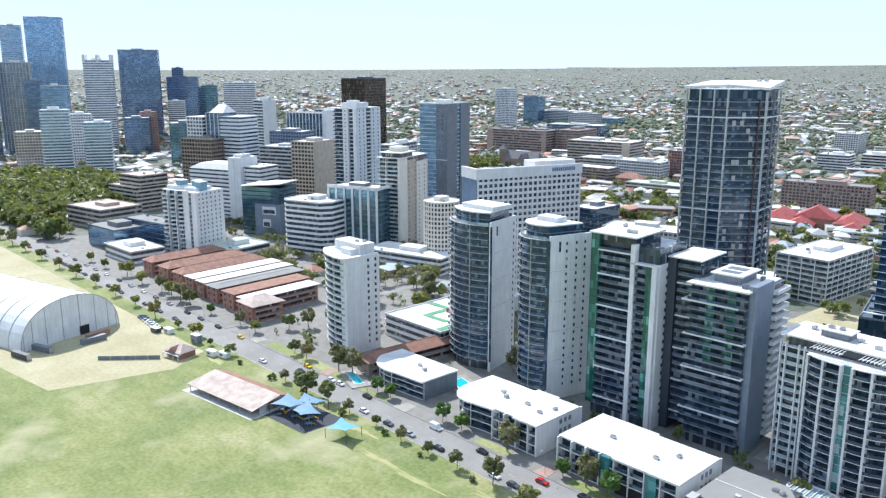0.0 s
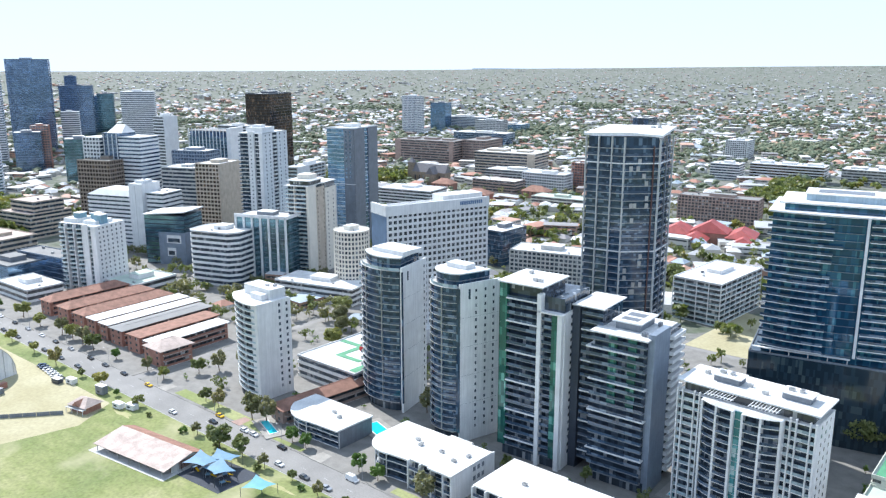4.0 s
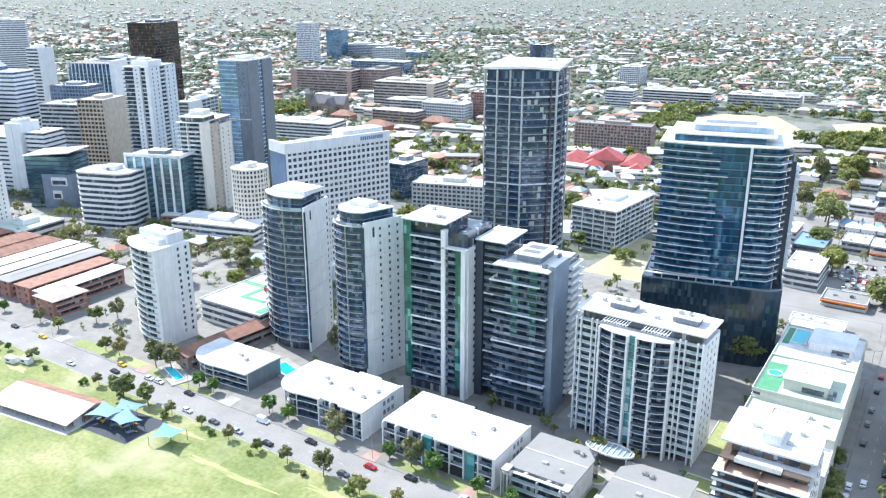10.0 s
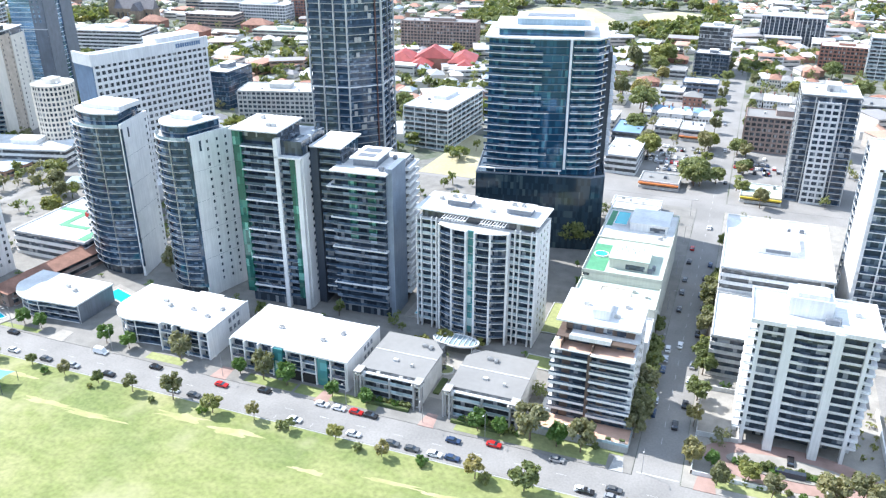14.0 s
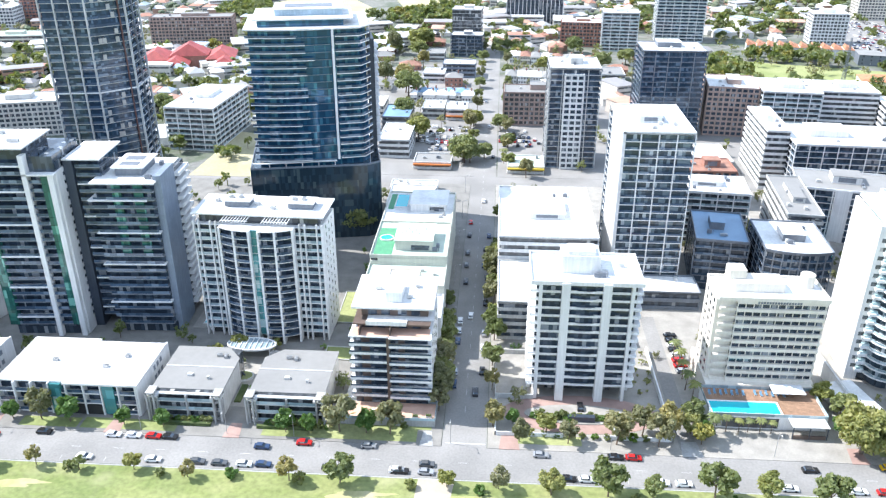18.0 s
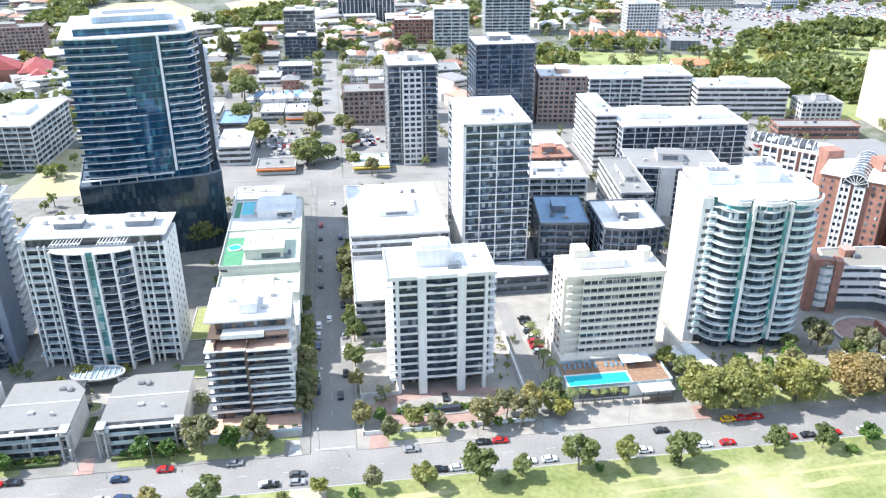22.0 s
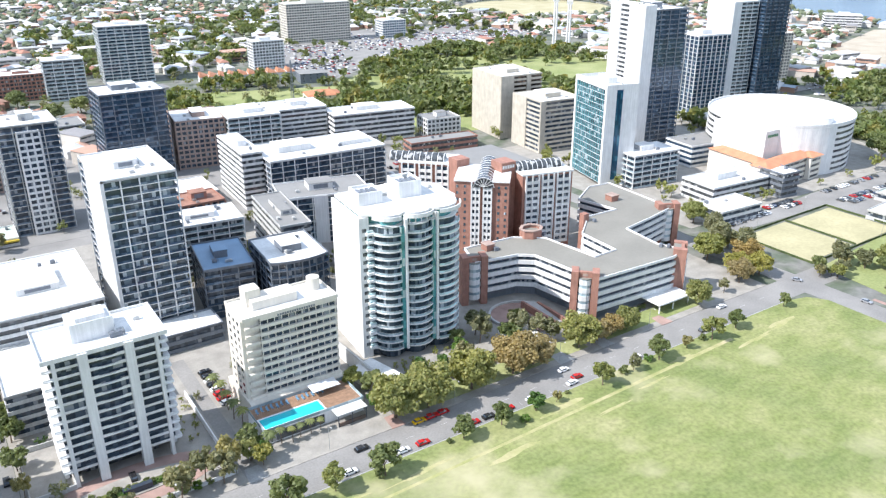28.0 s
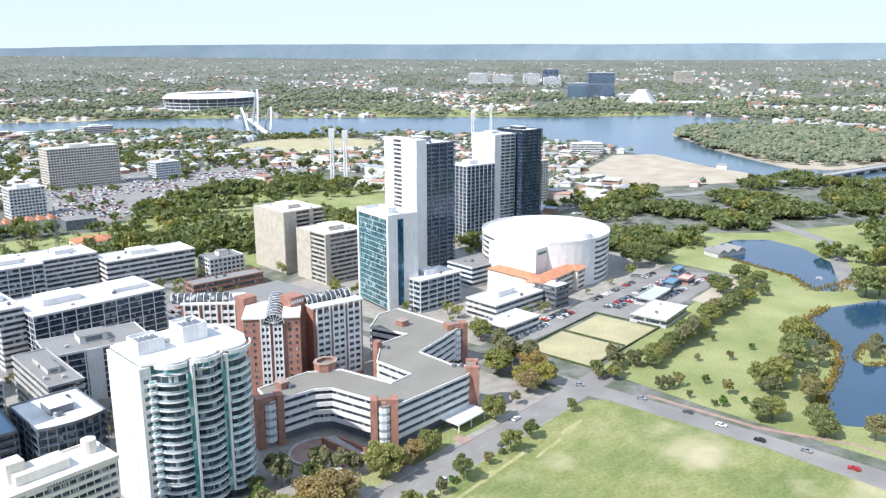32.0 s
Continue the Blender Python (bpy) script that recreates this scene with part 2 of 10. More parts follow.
SAND = ground_mix("bare_sand", [(0.35, (0.37, 0.32, 0.245)), (0.7, (0.49, 0.435, 0.35))], 0.03, [(0.3, (0.85,) * 3), (0.65, (1, 1, 1))], 0.5, 0.95, 0.3)
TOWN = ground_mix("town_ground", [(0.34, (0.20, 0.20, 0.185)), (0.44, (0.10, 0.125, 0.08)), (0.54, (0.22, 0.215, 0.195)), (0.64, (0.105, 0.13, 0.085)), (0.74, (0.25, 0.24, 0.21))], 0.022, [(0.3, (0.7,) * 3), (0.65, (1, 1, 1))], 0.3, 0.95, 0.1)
GARDEN = ground_mix("garden_bed", [(0.35, (0.05, 0.08, 0.025)), (0.7, (0.12, 0.15, 0.05))], 0.3, [(0.3, (0.6,) * 3), (0.65, (1, 1, 1))], 2.0, 0.95, 0.6)
# the horizon hills: blue distance haze is mixed into their base colour
HAZE_HILL = ground_mix("hazed_wooded_hills", [(0.35, (0.17, 0.235, 0.28)), (0.65, (0.22, 0.285, 0.33))], 0.004, [(0.3, (0.9,) * 3), (0.7, (1, 1, 1))], 0.02, 0.95, 0)


def water(name, col, rough, wave):
    m, n, l, p = nodes_of(name)
    l.new(ramp(n, l, value_noise(n, l, 0.01, 3), [(0.3, shade(col, 0.8)), (0.7, shade(col, 1.2))]), p.inputs["Base Color"])
    p.inputs["Roughness"].default_value = rough
    b = n.new("ShaderNodeBump")
    b.inputs["Strength"].default_value, b.inputs["Distance"].default_value = 0.35, 0.1
    l.new(value_noise(n, l, wave, 3), b.inputs["Height"])
    l.new(b.outputs[0], p.inputs["Normal"])
    return m


RIVER = water("river_water", (0.075, 0.135, 0.185), 0.22, 0.12)
LAKE = water("lake_water", (0.02, 0.06, 0.11), 0.08, 0.4)
POOL = water("pool_water", (0.03, 0.48, 0.55), 0.05, 1.2)


# ---- mesh tools ----
class Shape:
    """Collects boxes, prisms and strips for one mesh."""

    def __init__(self):
        self.v, self.f = [], []

    def add(self, v, f):
        k = len(self.v)
        self.v += v
        self.f += [tuple(i + k for i in q) for q in f]
        return self

    def box(self, x0, y0, z0, x1, y1, z1):
        return self.prism([(x0, y0), (x1, y0), (x1, y1), (x0, y1)], z0, z1)

    def prism(self, poly, z0, z1):
        n = len(poly)
        v = [(x, y, z0) for x, y in poly] + [(x, y, z1) for x, y in poly]
        f = [(i, (i + 1) % n, n + (i + 1) % n, n + i) for i in range(n)] + [tuple(range(n - 1, -1, -1)), tuple(range(n, 2 * n))]
        return self.add(v, f)

    def ring(self, poly, d, z0, z1):
        """A band round a plan, d thick towards the inside."""
        n, q = len(poly), inset(poly, d)
        v = [(x, y, z0) for x, y in poly] + [(x, y, z1) for x, y in poly] + [(x, y, z0) for x, y in q] + [(x, y, z1) for x, y in q]
        f = []
        for i in range(n):
            j = (i + 1) % n
            f += [(i, j, n + j, n + i), (2 * n + j, 2 * n + i, 3 * n + i, 3 * n + j), (n + i, n + j, 3 * n + j, 3 * n + i), (j, i, 2 * n + i, 2 * n + j)]
        return self.add(v, f)

    def strip(self, path, d0, d1, z0, z1):
        """A band along an open path, from d0 to d1 to its right (outwards on a counterclockwise plan)."""
        return self.prism(offset(path, d0)[::-1] + offset(path, d1), z0, z1)

    def edge(self, p, q, t, z0, z1, out=0.0):
        """A wall from p to q, t thick to its left and standing out to its right."""
        dx, dy = q[0] - p[0], q[1] - p[1]
        k = math.hypot(dx, dy)
        nx, ny = -dy / k, dx / k
        return self.prism([(p[0] - nx * out, p[1] - ny * out), (q[0] - nx * out, q[1] - ny * out), (q[0] + nx * t, q[1] + ny * t), (p[0] + nx * t, p[1] + ny * t)], z0, z1)

    def quad(self, *v):
        return self.add([tuple(p) for p in v], [tuple(range(len(v)))])

    def tube(self, p, q, r0, r1, n=6):
        p, q = Vector(p), Vector(q)
        a = (q - p).normalized()
        s = a.orthogonal().normalized()
        u = a.cross(s)
        v = [tuple(c + r * (math.cos(6.2832 * i / n) * s + math.sin(6.2832 * i / n) * u)) for c, r in ((p, r0), (q, r1)) for i in range(n)]
        f = [(i, (i + 1) % n, n + (i + 1) % n, n + i) for i in range(n)] + [tuple(range(n - 1, -1, -1)), tuple(range(n, 2 * n))]
        return self.add(v, f)

    def mesh(self, name, *mats):
        m = bpy.data.meshes.new(name)
        m.from_pydata(self.v, [], self.f)
        for x in mats:
            m.materials.append(x)
        m.update()
        return m


def inset(poly, d):
    n, out = len(poly), []
    for i in range(n):
        a, b, c = poly[i - 1], poly[i], poly[(i + 1) % n]
        e, g = Vector((b[0] - a[0], b[1] - a[1])).normalized(), Vector((c[0] - b[0], c[1] - b[1])).normalized()
        n1, n2 = Vector((-e.y, e.x)), Vector((-g.y, g.x))
        m = n1 + n2
        k = d * 2 / max(m.length_squared, 0.5)
        out.append((b[0] + m.x * k, b[1] + m.y * k))
    return out


def offset(path, d):
    out = []
    for i, b in enumerate(path):
        a, c = path[max(i - 1, 0)], path[min(i + 1, len(path) - 1)]
        e, g = Vector((b[0] - a[0], b[1] - a[1])), Vector((c[0] - b[0], c[1] - b[1]))
        e = e.normalized() if e.length else g.normalized()
        g = g.normalized() if g.length else e
        n1, n2 = Vector((e.y, -e.x)), Vector((g.y, -g.x))
        m = n1 + n2
        k = d * 2 / max(m.length_squared, 0.5)
        out.append((b[0] + m.x * k, b[1] + m.y * k))
    return out


def rect(w, d, x=0.0, y=0.0):
    return [(x, y), (x + w, y), (x + w, y + d), (x, y + d)]


def arc(x0, y0, x1, y1, bow, n=10):
    """Points from one to the other on an arc that stands out bow metres to the right of the way."""
    dx, dy = x1 - x0, y1 - y0
    k = math.hypot(dx, dy)
    r = (k * k / 4 + bow * bow) / (2 * bow)
    cx, cy = (x0 + x1) / 2 - dy / k * (r - bow), (y0 + y1) / 2 + dx / k * (r - bow)
    h = math.asin(min(1.0, k / 2 / r))
    a = math.atan2(-dx / k, dy / k)
    a = math.atan2(-(dx / k), dy / k)
    return [(cx + r * math.cos(a - h + 2 * h * i / n), cy + r * math.sin(a - h + 2 * h * i / n)) for i in range(n + 1)]


def part(name, data, parent, z=0.0, x=0.0, y=0.0, turn=0.0, label=""):
    ob = new(name, data)
    ob.parent = parent
    ob.location, ob.rotation_euler = (x, y, z), (0, 0, radians(turn))
    return tagged(ob, label)


class House:
    """One building: an Empty at its base and its parts, in its own metres (x along the front, y to the back)."""

    def __init__(self, name, label, x, y, turn=0.0, category="building", group="", z=0.0):
        self.e = tagged(new(name), label, category, group)
        self.e.location, self.e.rotation_euler = (x, y, z), (0, 0, radians(turn))
        self.rng = random.Random(int(x * 7 + y * 13))
        self.far = math.hypot(x, y) > 395

    def add(self, name, shape, mat, z=0.0, label="", parent=None):
        return part(name, shape.mesh(name, mat), parent or self.e, z, label=label)

    def rep(self, name, shape, mat, z0, dz, n, skip=()):
        if self.far and n > 1:
            s = Shape()
            for i in range(n):
                if i not in skip:
                    s.add([(x, y, z + z0 + dz * i) for x, y, z in shape.v], shape.f)
            return [tagged(part(name, s.mesh(name, mat), self.e), kind="stuff")]
        data = shape.mesh(name, mat)
        return [part(name, data, self.e, z0 + dz * i) for i in range(n) if i not in skip]

    def at(self, name, data, places):
        return [part(name, data, self.e, z, x, y, r) for x, y, z, r in places]

    def storeys(self, poly, z0, n, fh, glass, band, deep=0.4, out=0.0, band_h=1.0, slab_h=0.3, rail=None, rail_h=1.05, mull=0.0, skip=()):
        """Storey after storey: glass set back behind the slab's edge, a slab, an upstand or a balustrade."""
        g = inset(poly, deep)
        s = Shape().prism(g, 0, fh)
        if mull:
            for a, b in zip(g, g[1:] + g[:1]):
                k = math.hypot(b[0] - a[0], b[1] - a[1])
                for i in range(1, int(k / mull)):
                    u = i / int(k / mull)
                    x, y = a[0] + (b[0] - a[0]) * u, a[1] + (b[1] - a[1]) * u
                    s.box(x - 0.07, y - 0.07, 0, x + 0.07, y + 0.07, fh)
        self.rep("window_band", s, glass, z0, fh, n, skip)
        o = inset(poly, -out)
        self.rep("floor_slab", Shape().prism(o, 0, slab_h), band, z0, fh, n + 1)
        if rail:
            self.rep("balustrade", Shape().ring(inset(o, 0.06), 0.08, slab_h, slab_h + rail_h), rail, z0, fh, n, skip)
        elif band_h > slab_h:
            self.rep("spandrel", Shape().ring(inset(o, 0.01), 0.3, slab_h, band_h), band, z0, fh, n, skip)
        return z0 + n * fh

    def piers(self, p, q, n, w, d, z0, z1, mat, name="pier", ends=True):
        """Upright fins on the line from p to q, each one a part."""
        dx, dy = q[0] - p[0], q[1] - p[1]
        k = math.hypot(dx, dy)
        data = Shape().box(-w / 2, -d, z0, w / 2, 0.25, z1).mesh(name, mat)
        turn = math.degrees(math.atan2(dy, dx))
        if self.far:
            s = Shape()
            for i in range(n):
                c = dx * i / (n - 1), dy * i / (n - 1)
                s.edge((p[0] + c[0] - dx / k * w / 2, p[1] + c[1] - dy / k * w / 2), (p[0] + c[0] + dx / k * w / 2, p[1] + c[1] + dy / k * w / 2), 0.25, z0, z1, d)
            tagged(part(name, s.mesh(name, mat), self.e), kind="stuff")
            return
        for i in range(n):
            u = i / (n - 1) if ends else (i + 0.5) / n
            part(name, data, self.e, 0, p[0] + dx * u, p[1] + dy * u, turn)

    def windows(self, p, q, cols, z0, dz, n, w, h, glass, rows_skip=()):
        """Small windows in a plain wall from p to q: cols are metres along it."""
        dx, dy = q[0] - p[0], q[1] - p[1]
        k = math.hypot(dx, dy)
        turn = math.degrees(math.atan2(dy, dx))
        s = Shape().box(-w / 2, -0.05, 0, w / 2, 0.1, h)
        if self.far:
            t, e = Shape(), Vector((dx / k, dy / k))
            for i in range(n):
                for c in cols:
                    x, y, z = p[0] + e.x * c, p[1] + e.y * c, z0 + dz * i + 0.9
                    t.edge((x - e.x * w / 2, y - e.y * w / 2), (x + e.x * w / 2, y + e.y * w / 2), 0.1, z, z + h, 0.05)
            tagged(part("window_bank", t.mesh("window_bank", glass), self.e), kind="stuff")
            return
        data = s.mesh("window", glass)
        sill = Shape().box(-w / 2 - 0.1, -0.16, -0.12, w / 2 + 0.1, 0.05, 0).mesh("sill", PALE)
        for i in range(n):
            for c in cols:
                x, y = p[0] + dx * c / k, p[1] + dy * c / k
                ob = part("window", data, self.e, z0 + dz * i + 0.9, x, y, turn)
                if len(cols) * n < 30:
                    part("sill", sill, ob)

    def roof(self, poly, z, mat=None, parapet=0.9, edge=None, plant=1, units=4, size=0.35):
        mat, edge = mat or ROOF_WHITE, edge or WHITE
        self.add("roof", Shape().prism(inset(poly, 0.05), 0, 0.25), mat, z)
        if parapet:
            self.add("parapet", Shape().ring(poly, 0.3, -0.2, parapet), edge, z)
        xs, ys = [p[0] for p in poly], [p[1] for p in poly]
        x0, x1, y0, y1 = min(xs), max(xs), min(ys), max(ys)
        w, d, r = x1 - x0, y1 - y0, self.rng
        for i in range(plant):
            pw, pd, ph = w * size * r.uniform(0.7, 1.1) / max(1, plant * 0.6), d * size * r.uniform(0.9, 1.3), r.uniform(2.4, 3.8)
            cx, cy = x0 + w * (i + 0.5) / plant + r.uniform(-0.05, 0.05) * w, y0 + d * r.uniform(0.5, 0.62)
            room = self.add("plant_room", Shape().box(cx - pw / 2, cy - pd / 2, 0.25, cx + pw / 2, cy + pd / 2, ph), edge, z)
            part("plant_roof", Shape().box(cx - pw / 2 - 0.25, cy - pd / 2 - 0.25, ph, cx + pw / 2 + 0.25, cy + pd / 2 + 0.25, ph + 0.2).mesh("plant_roof", mat), room)
            if not self.far:
                part("louvre", Shape().box(cx - pw * 0.3, cy - pd / 2 - 0.06, 0.9, cx + pw * 0.3, cy - pd / 2, ph - 0.5).mesh("louvre", GREY), room)
        for i in range(min(units, 2) if self.far else units):
            ux, uy, s = r.uniform(x0 + 0.12 * w, x1 - 0.14 * w), r.uniform(y0 + 0.12 * d, y1 - 0.14 * d), r.uniform(0.6, 1.3)
            self.at("roof_unit", UNIT_DATA[r.randrange(3)], [(ux, uy, z + 0.25, r.choice((0, 90)))])


def unit_data(k):
    s = Shape().box(-0.9, -0.6, 0.15, 0.9, 0.6, 0.9 + 0.3 * k).box(-0.8, -0.5, 0, -0.6, 0.5, 0.15).box(0.6, -0.5, 0, 0.8, 0.5, 0.15)
    s.tube((0, 0, 0.9 + 0.3 * k), (0, 0, 1.05 + 0.3 * k), 0.45, 0.45, 10)
    if k == 2:
        s.tube((1.4, 0, 0), (1.4, 0, 1.4), 0.12, 0.12)
    return s.mesh("roof_unit", (METAL, PALE, GREY)[k])


UNIT_DATA = [unit_data(k) for k in range(3)]


# ---- ground ----
def rise(x, y):
    """The land's height: flat near the river, lifting towards the far suburbs."""
    s = max(0.0, math.hypot(x, y) - 2500) / 2400
    return 139 * min(1.0, s) ** 1.15 * (1 - 0.12 * math.sin(3 * math.atan2(y, x)) * s)


def ground_sheet():
    radii = [0, 60, 150, 300, 600, 1000, 1500, 2000, 2300, 2500] + [2500 + 120 * i for i in range(1, 21)]
    n, v, f = 120, [(0, 0, 0)], []
    for r in radii[1:]:
        for i in range(n):
            x, y = r * math.cos(6.28319 * i / n), r * math.sin(6.28319 * i / n)
            v.append((x, y, rise(x, y)))
    f += [(0, 1 + i, 1 + (i + 1) % n) for i in range(n)]
    for k in range(len(radii) - 2):
        for i in range(n):
            a, b = 1 + k * n + i, 1 + k * n + (i + 1) % n
            f.append((a, a + n, b + n, b))
    s = Shape()
    s.v, s.f = v, f
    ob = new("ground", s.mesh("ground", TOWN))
    for q in ob.data.polygons:
        q.use_smooth = True
    return tagged(ob, "wide ground of the city and its suburbs", "ground", kind="structure")


ground_sheet()


def sheet(name, poly, mat, label, z=0.05, low=-0.3, category="ground"):
    return tagged(new(name, Shape().prism(poly, low, z).mesh(name, mat)), label, category, kind="structure")


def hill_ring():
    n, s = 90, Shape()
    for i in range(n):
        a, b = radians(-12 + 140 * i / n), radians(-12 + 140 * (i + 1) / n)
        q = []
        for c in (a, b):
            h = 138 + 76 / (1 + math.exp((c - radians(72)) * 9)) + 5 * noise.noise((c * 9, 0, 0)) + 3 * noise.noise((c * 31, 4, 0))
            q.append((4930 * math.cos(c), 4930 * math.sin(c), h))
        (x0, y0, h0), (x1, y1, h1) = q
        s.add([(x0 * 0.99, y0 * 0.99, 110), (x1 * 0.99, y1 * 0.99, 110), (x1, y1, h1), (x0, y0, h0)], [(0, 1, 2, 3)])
    return tagged(new("backdrop", s.mesh("backdrop", HAZE_HILL)), "low wooded hills along the horizon, coloured with blue distance haze", "hills", kind="structure")


hill_ring()

sheet("park", [(-760, -300), (280, -300), (296.5, 40), (301.5, 92), (301, 160), (296, 167), (285, 169.5), (-640, 169.5), (-760, 165)], GRASS, "wide sunlit playing field of mown patchy grass", 0.12, category="lawn")
sheet("road_terrace", [(-900, 170), (330, 170), (330, 183.5), (-900, 183.5)], ASPHALT, "grey asphalt avenue along the park", 0.03, category="road")
sheet("road_cross", [(-12.5, 183.5), (0.5, 183.5), (5, 900), (-8, 900)], ASPHALT, "asphalt side street between the buildings", 0.03, category="road")
sheet("road_north", [(-800, 396), (360, 396), (360, 408), (-800, 408)], ASPHALT, "wide asphalt street behind the towers", 0.025, category="road")
sheet("road_plain", [(270, -200), (296, -200), (306, -60), (312, 40), (313, 70), (313.5, 147), (313, 173), (312, 190), (300, 420), (290, 420), (300, 192), (299, 175), (301, 150), (302, 92), (296.5, 40), (288, -60)], ASPHALT, "curving asphalt street across the end of the park", 0.035, category="road")
sheet("pavement_west", [(-347, 183.5), (-12.7, 183.5), (-11.4, 396), (-347, 396)], COURT, "pale paved ground between the towers", 0.16, category="pavement")
sheet("pavement_flats", [(-640, 183.5), (-352.5, 183.5), (-352.5, 396), (-640, 396)], COURT, "patchy ground of yards round the brick flats", 0.16, category="pavement")
sheet("pavement_east", [(0.7, 183.5), (292, 183.5), (286, 396), (2.0, 396)], PAVING, "pale paved ground between the eastern towers", 0.16, category="pavement")
sheet("kerb", [(-640, 169.3), (285, 169.3), (285, 169.7), (-640, 169.7)], CONCRETE, "long concrete kerb of the park", 0.17, category="kerb")
sheet("road_flats", [(-352.5, 183.5), (-347, 183.5), (-347, 396), (-352.5, 396)], ASPHALT, "narrow asphalt lane beside the flats", 0.03, category="road")

# worn track of bare earth across the field, and the dry ground by the dome
WORN = ground_mix("worn_turf", [(0.35, (0.30, 0.31, 0.12)), (0.6, (0.40, 0.37, 0.19)), (0.75, (0.48, 0.42, 0.26))], 0.12, [(0.3, (0.85,) * 3), (0.65, (1, 1, 1))], 0.8)
wear = random.Random(3)
for k in range(26):
    cx, cy = -310 + k * 23 + wear.uniform(-7, 7), 157 + wear.uniform(-5, 6)
    rx, ry = wear.uniform(7, 17), wear.uniform(0.9, 2.6)
    blob = []
    for i in range(22):
        a = 6.28319 * i / 22
        q = 0.65 + 0.6 * noise.noise((math.cos(a) * 1.6 + k * 5, math.sin(a) * 1.6, 0))
        blob.append((cx + rx * q * math.cos(a), cy + ry * q * math.sin(a) + 0.05 * rx * q * math.cos(a)))
    sheet("worn_patch", blob, WORN, "worn sandy patch in the field", 0.125 + 0.0006 * k, category="track")
sheet("worn_track", [(70, 155.6), (120, 156.8), (180, 158.6), (240, 160.5), (240, 162.2), (180, 160), (120, 158), (70, 156.6)], WORN, "worn sandy track along the edge of the field", 0.123, category="track")
sheet("dry_ground", [(-640, 60), (-395, 82), (-330, 92), (-318, 140), (-330, 160), (-640, 158)], DRY, "dry yellow grass round the dome", 0.13, category="ground")

# lane marks
marks = Shape()
for i in range(75):
    marks.box(-640 + i * 12.4, 176.7, 0, -637.0 + i * 12.4, 176.8, 0.006)
for i in range(34):
    marks.box(-6.4 + i * 0.07, 200 + i * 9, 0, -6.28 + i * 0.07, 203 + i * 9, 0.006)
for x0, x1 in ((-120, -85), (20, 60), (120, 205)):
    for i in range(int((x1 - x0) / 6.4)):
        marks.box(x0 + i * 6.4, 171.0, 0, x0 + 0.1 + i * 6.4, 172.8, 0.006)
marks.box(-11.5, 185.0, 0, 0.0, 185.4, 0.006)
ob = new("road_marking", marks.mesh("road_marking", PALE))
ob.location.z = 0.034
tagged(ob, "white painted lane and parking marks", "road marking", kind="structure")

# grass verges and garden beds on the town side of the avenue
for x0, x1, y0, y1 in ((-318, -262, 185, 191), (-262, -228, 184.6, 187), (-180, -165, 185, 189), (-140, -122, 185, 189.5), (-121, -92, 185, 190), (-66, -20, 184.8, 190.5), (-45, -16, 190.5, 195.5), (8, 28, 186, 190), (112, 190, 187, 196), (200, 262, 187, 196)):
    sheet("verge", [(x0, y0), (x1, y0), (x1, y1), (x0, y1)], GRASS_LUSH, "strip of green lawn beside the pavement", 0.2, category="lawn")

# driveways across the verge and the path into the field
for x, w in ((-330, 7), (-272, 6), (-222, 7), (-152, 6), (-113, 5), (-77, 5), (-19, 4), (4, 6), (56, 6), (103, 5), (173, 7), (194, 6), (226, 6), (252, 6)):
    sheet("driveway", [(x, 183.3), (x + w, 183.3), (x + w - 0.8, 190), (x + 0.8, 190)], (PAVING, PAVER, CONCRETE)[int(x) % 3], "paved driveway across the verge", 0.21, category="driveway")
sheet("footpath", [(-21, 150), (-12, 148), (-9, 160), (-8, 169.3), (-18, 169.3), (-18.5, 160)], SAND, "pale trodden path into the field", 0.142, category="path")
sheet("court_paving", [(318, 247), (540, 247), (560, 340), (520, 420), (306, 420)], PAVING, "pale paved yards behind the hotel", 0.12, category="pavement")
sheet("court_paving", [(-140, 408), (-10.2, 408), (-8.4, 700), (-140, 640)], ASPHALT, "asphalt yards and car parks of the shops", 0.09, category="pavement")
sheet("court_paving", [(2.6, 408), (330, 408), (300, 460), (140, 600), (3.6, 640)], ASPHALT, "asphalt yards among the flats", 0.09, category="pavement")

# eastern park, lakes, bowling greens, car park
sheet("east_park", [(318, -60), (900, -60), (900, 120), (700, 230), (640, 300), (560, 330), (545, 196), (420, 190), (330, 182), (323, 125)], GRASS_LUSH, "rolling green parkland round the lakes", 0.1, category="lawn")
sheet("lake", [(610, 246), (655, 240), (674, 219), (661, 187), (621, 151), (587, 133), (549, 132), (542, 144), (568, 166), (581, 199), (592, 225)], LAKE, "dark blue ornamental lake", 0.16, category="lake")
sheet("lake", [(478, 130), (496, 129), (510, 125), (523, 118), (552, 103), (540, 40), (440, -20), (372, 20), (352, 58), (343, 72), (342, 80), (348, 86), (358, 87), (369, 89), (392, 90), (410, 94), (427, 97), (439, 102), (448, 107), (453, 113), (464, 124)], LAKE, "dark blue ornamental lake with reedy banks", 0.16, category="lake")
sheet("car_park", [(322, 236), (420, 246), (525, 246), (545, 200), (412, 197), (408, 229), (326, 231)], ASPHALT, "busy asphalt car park", 0.14, category="car park")
GREEN_TURF = ground_mix("bowling_turf", [(0.35, (0.37, 0.34, 0.20)), (0.7, (0.46, 0.415, 0.25))], 0.06, [(0.3, (0.85,) * 3), (0.65, (1, 1, 1))], 0.6, 0.95, 0.2)
for x0, x1 in ((331, 366), (369, 405)):
    sheet("bowling_green", [(x0, 188), (x1, 189), (x1, 226), (x0, 225)], GREEN_TURF, "pale dry bowling green", 0.2, category="bowling green")
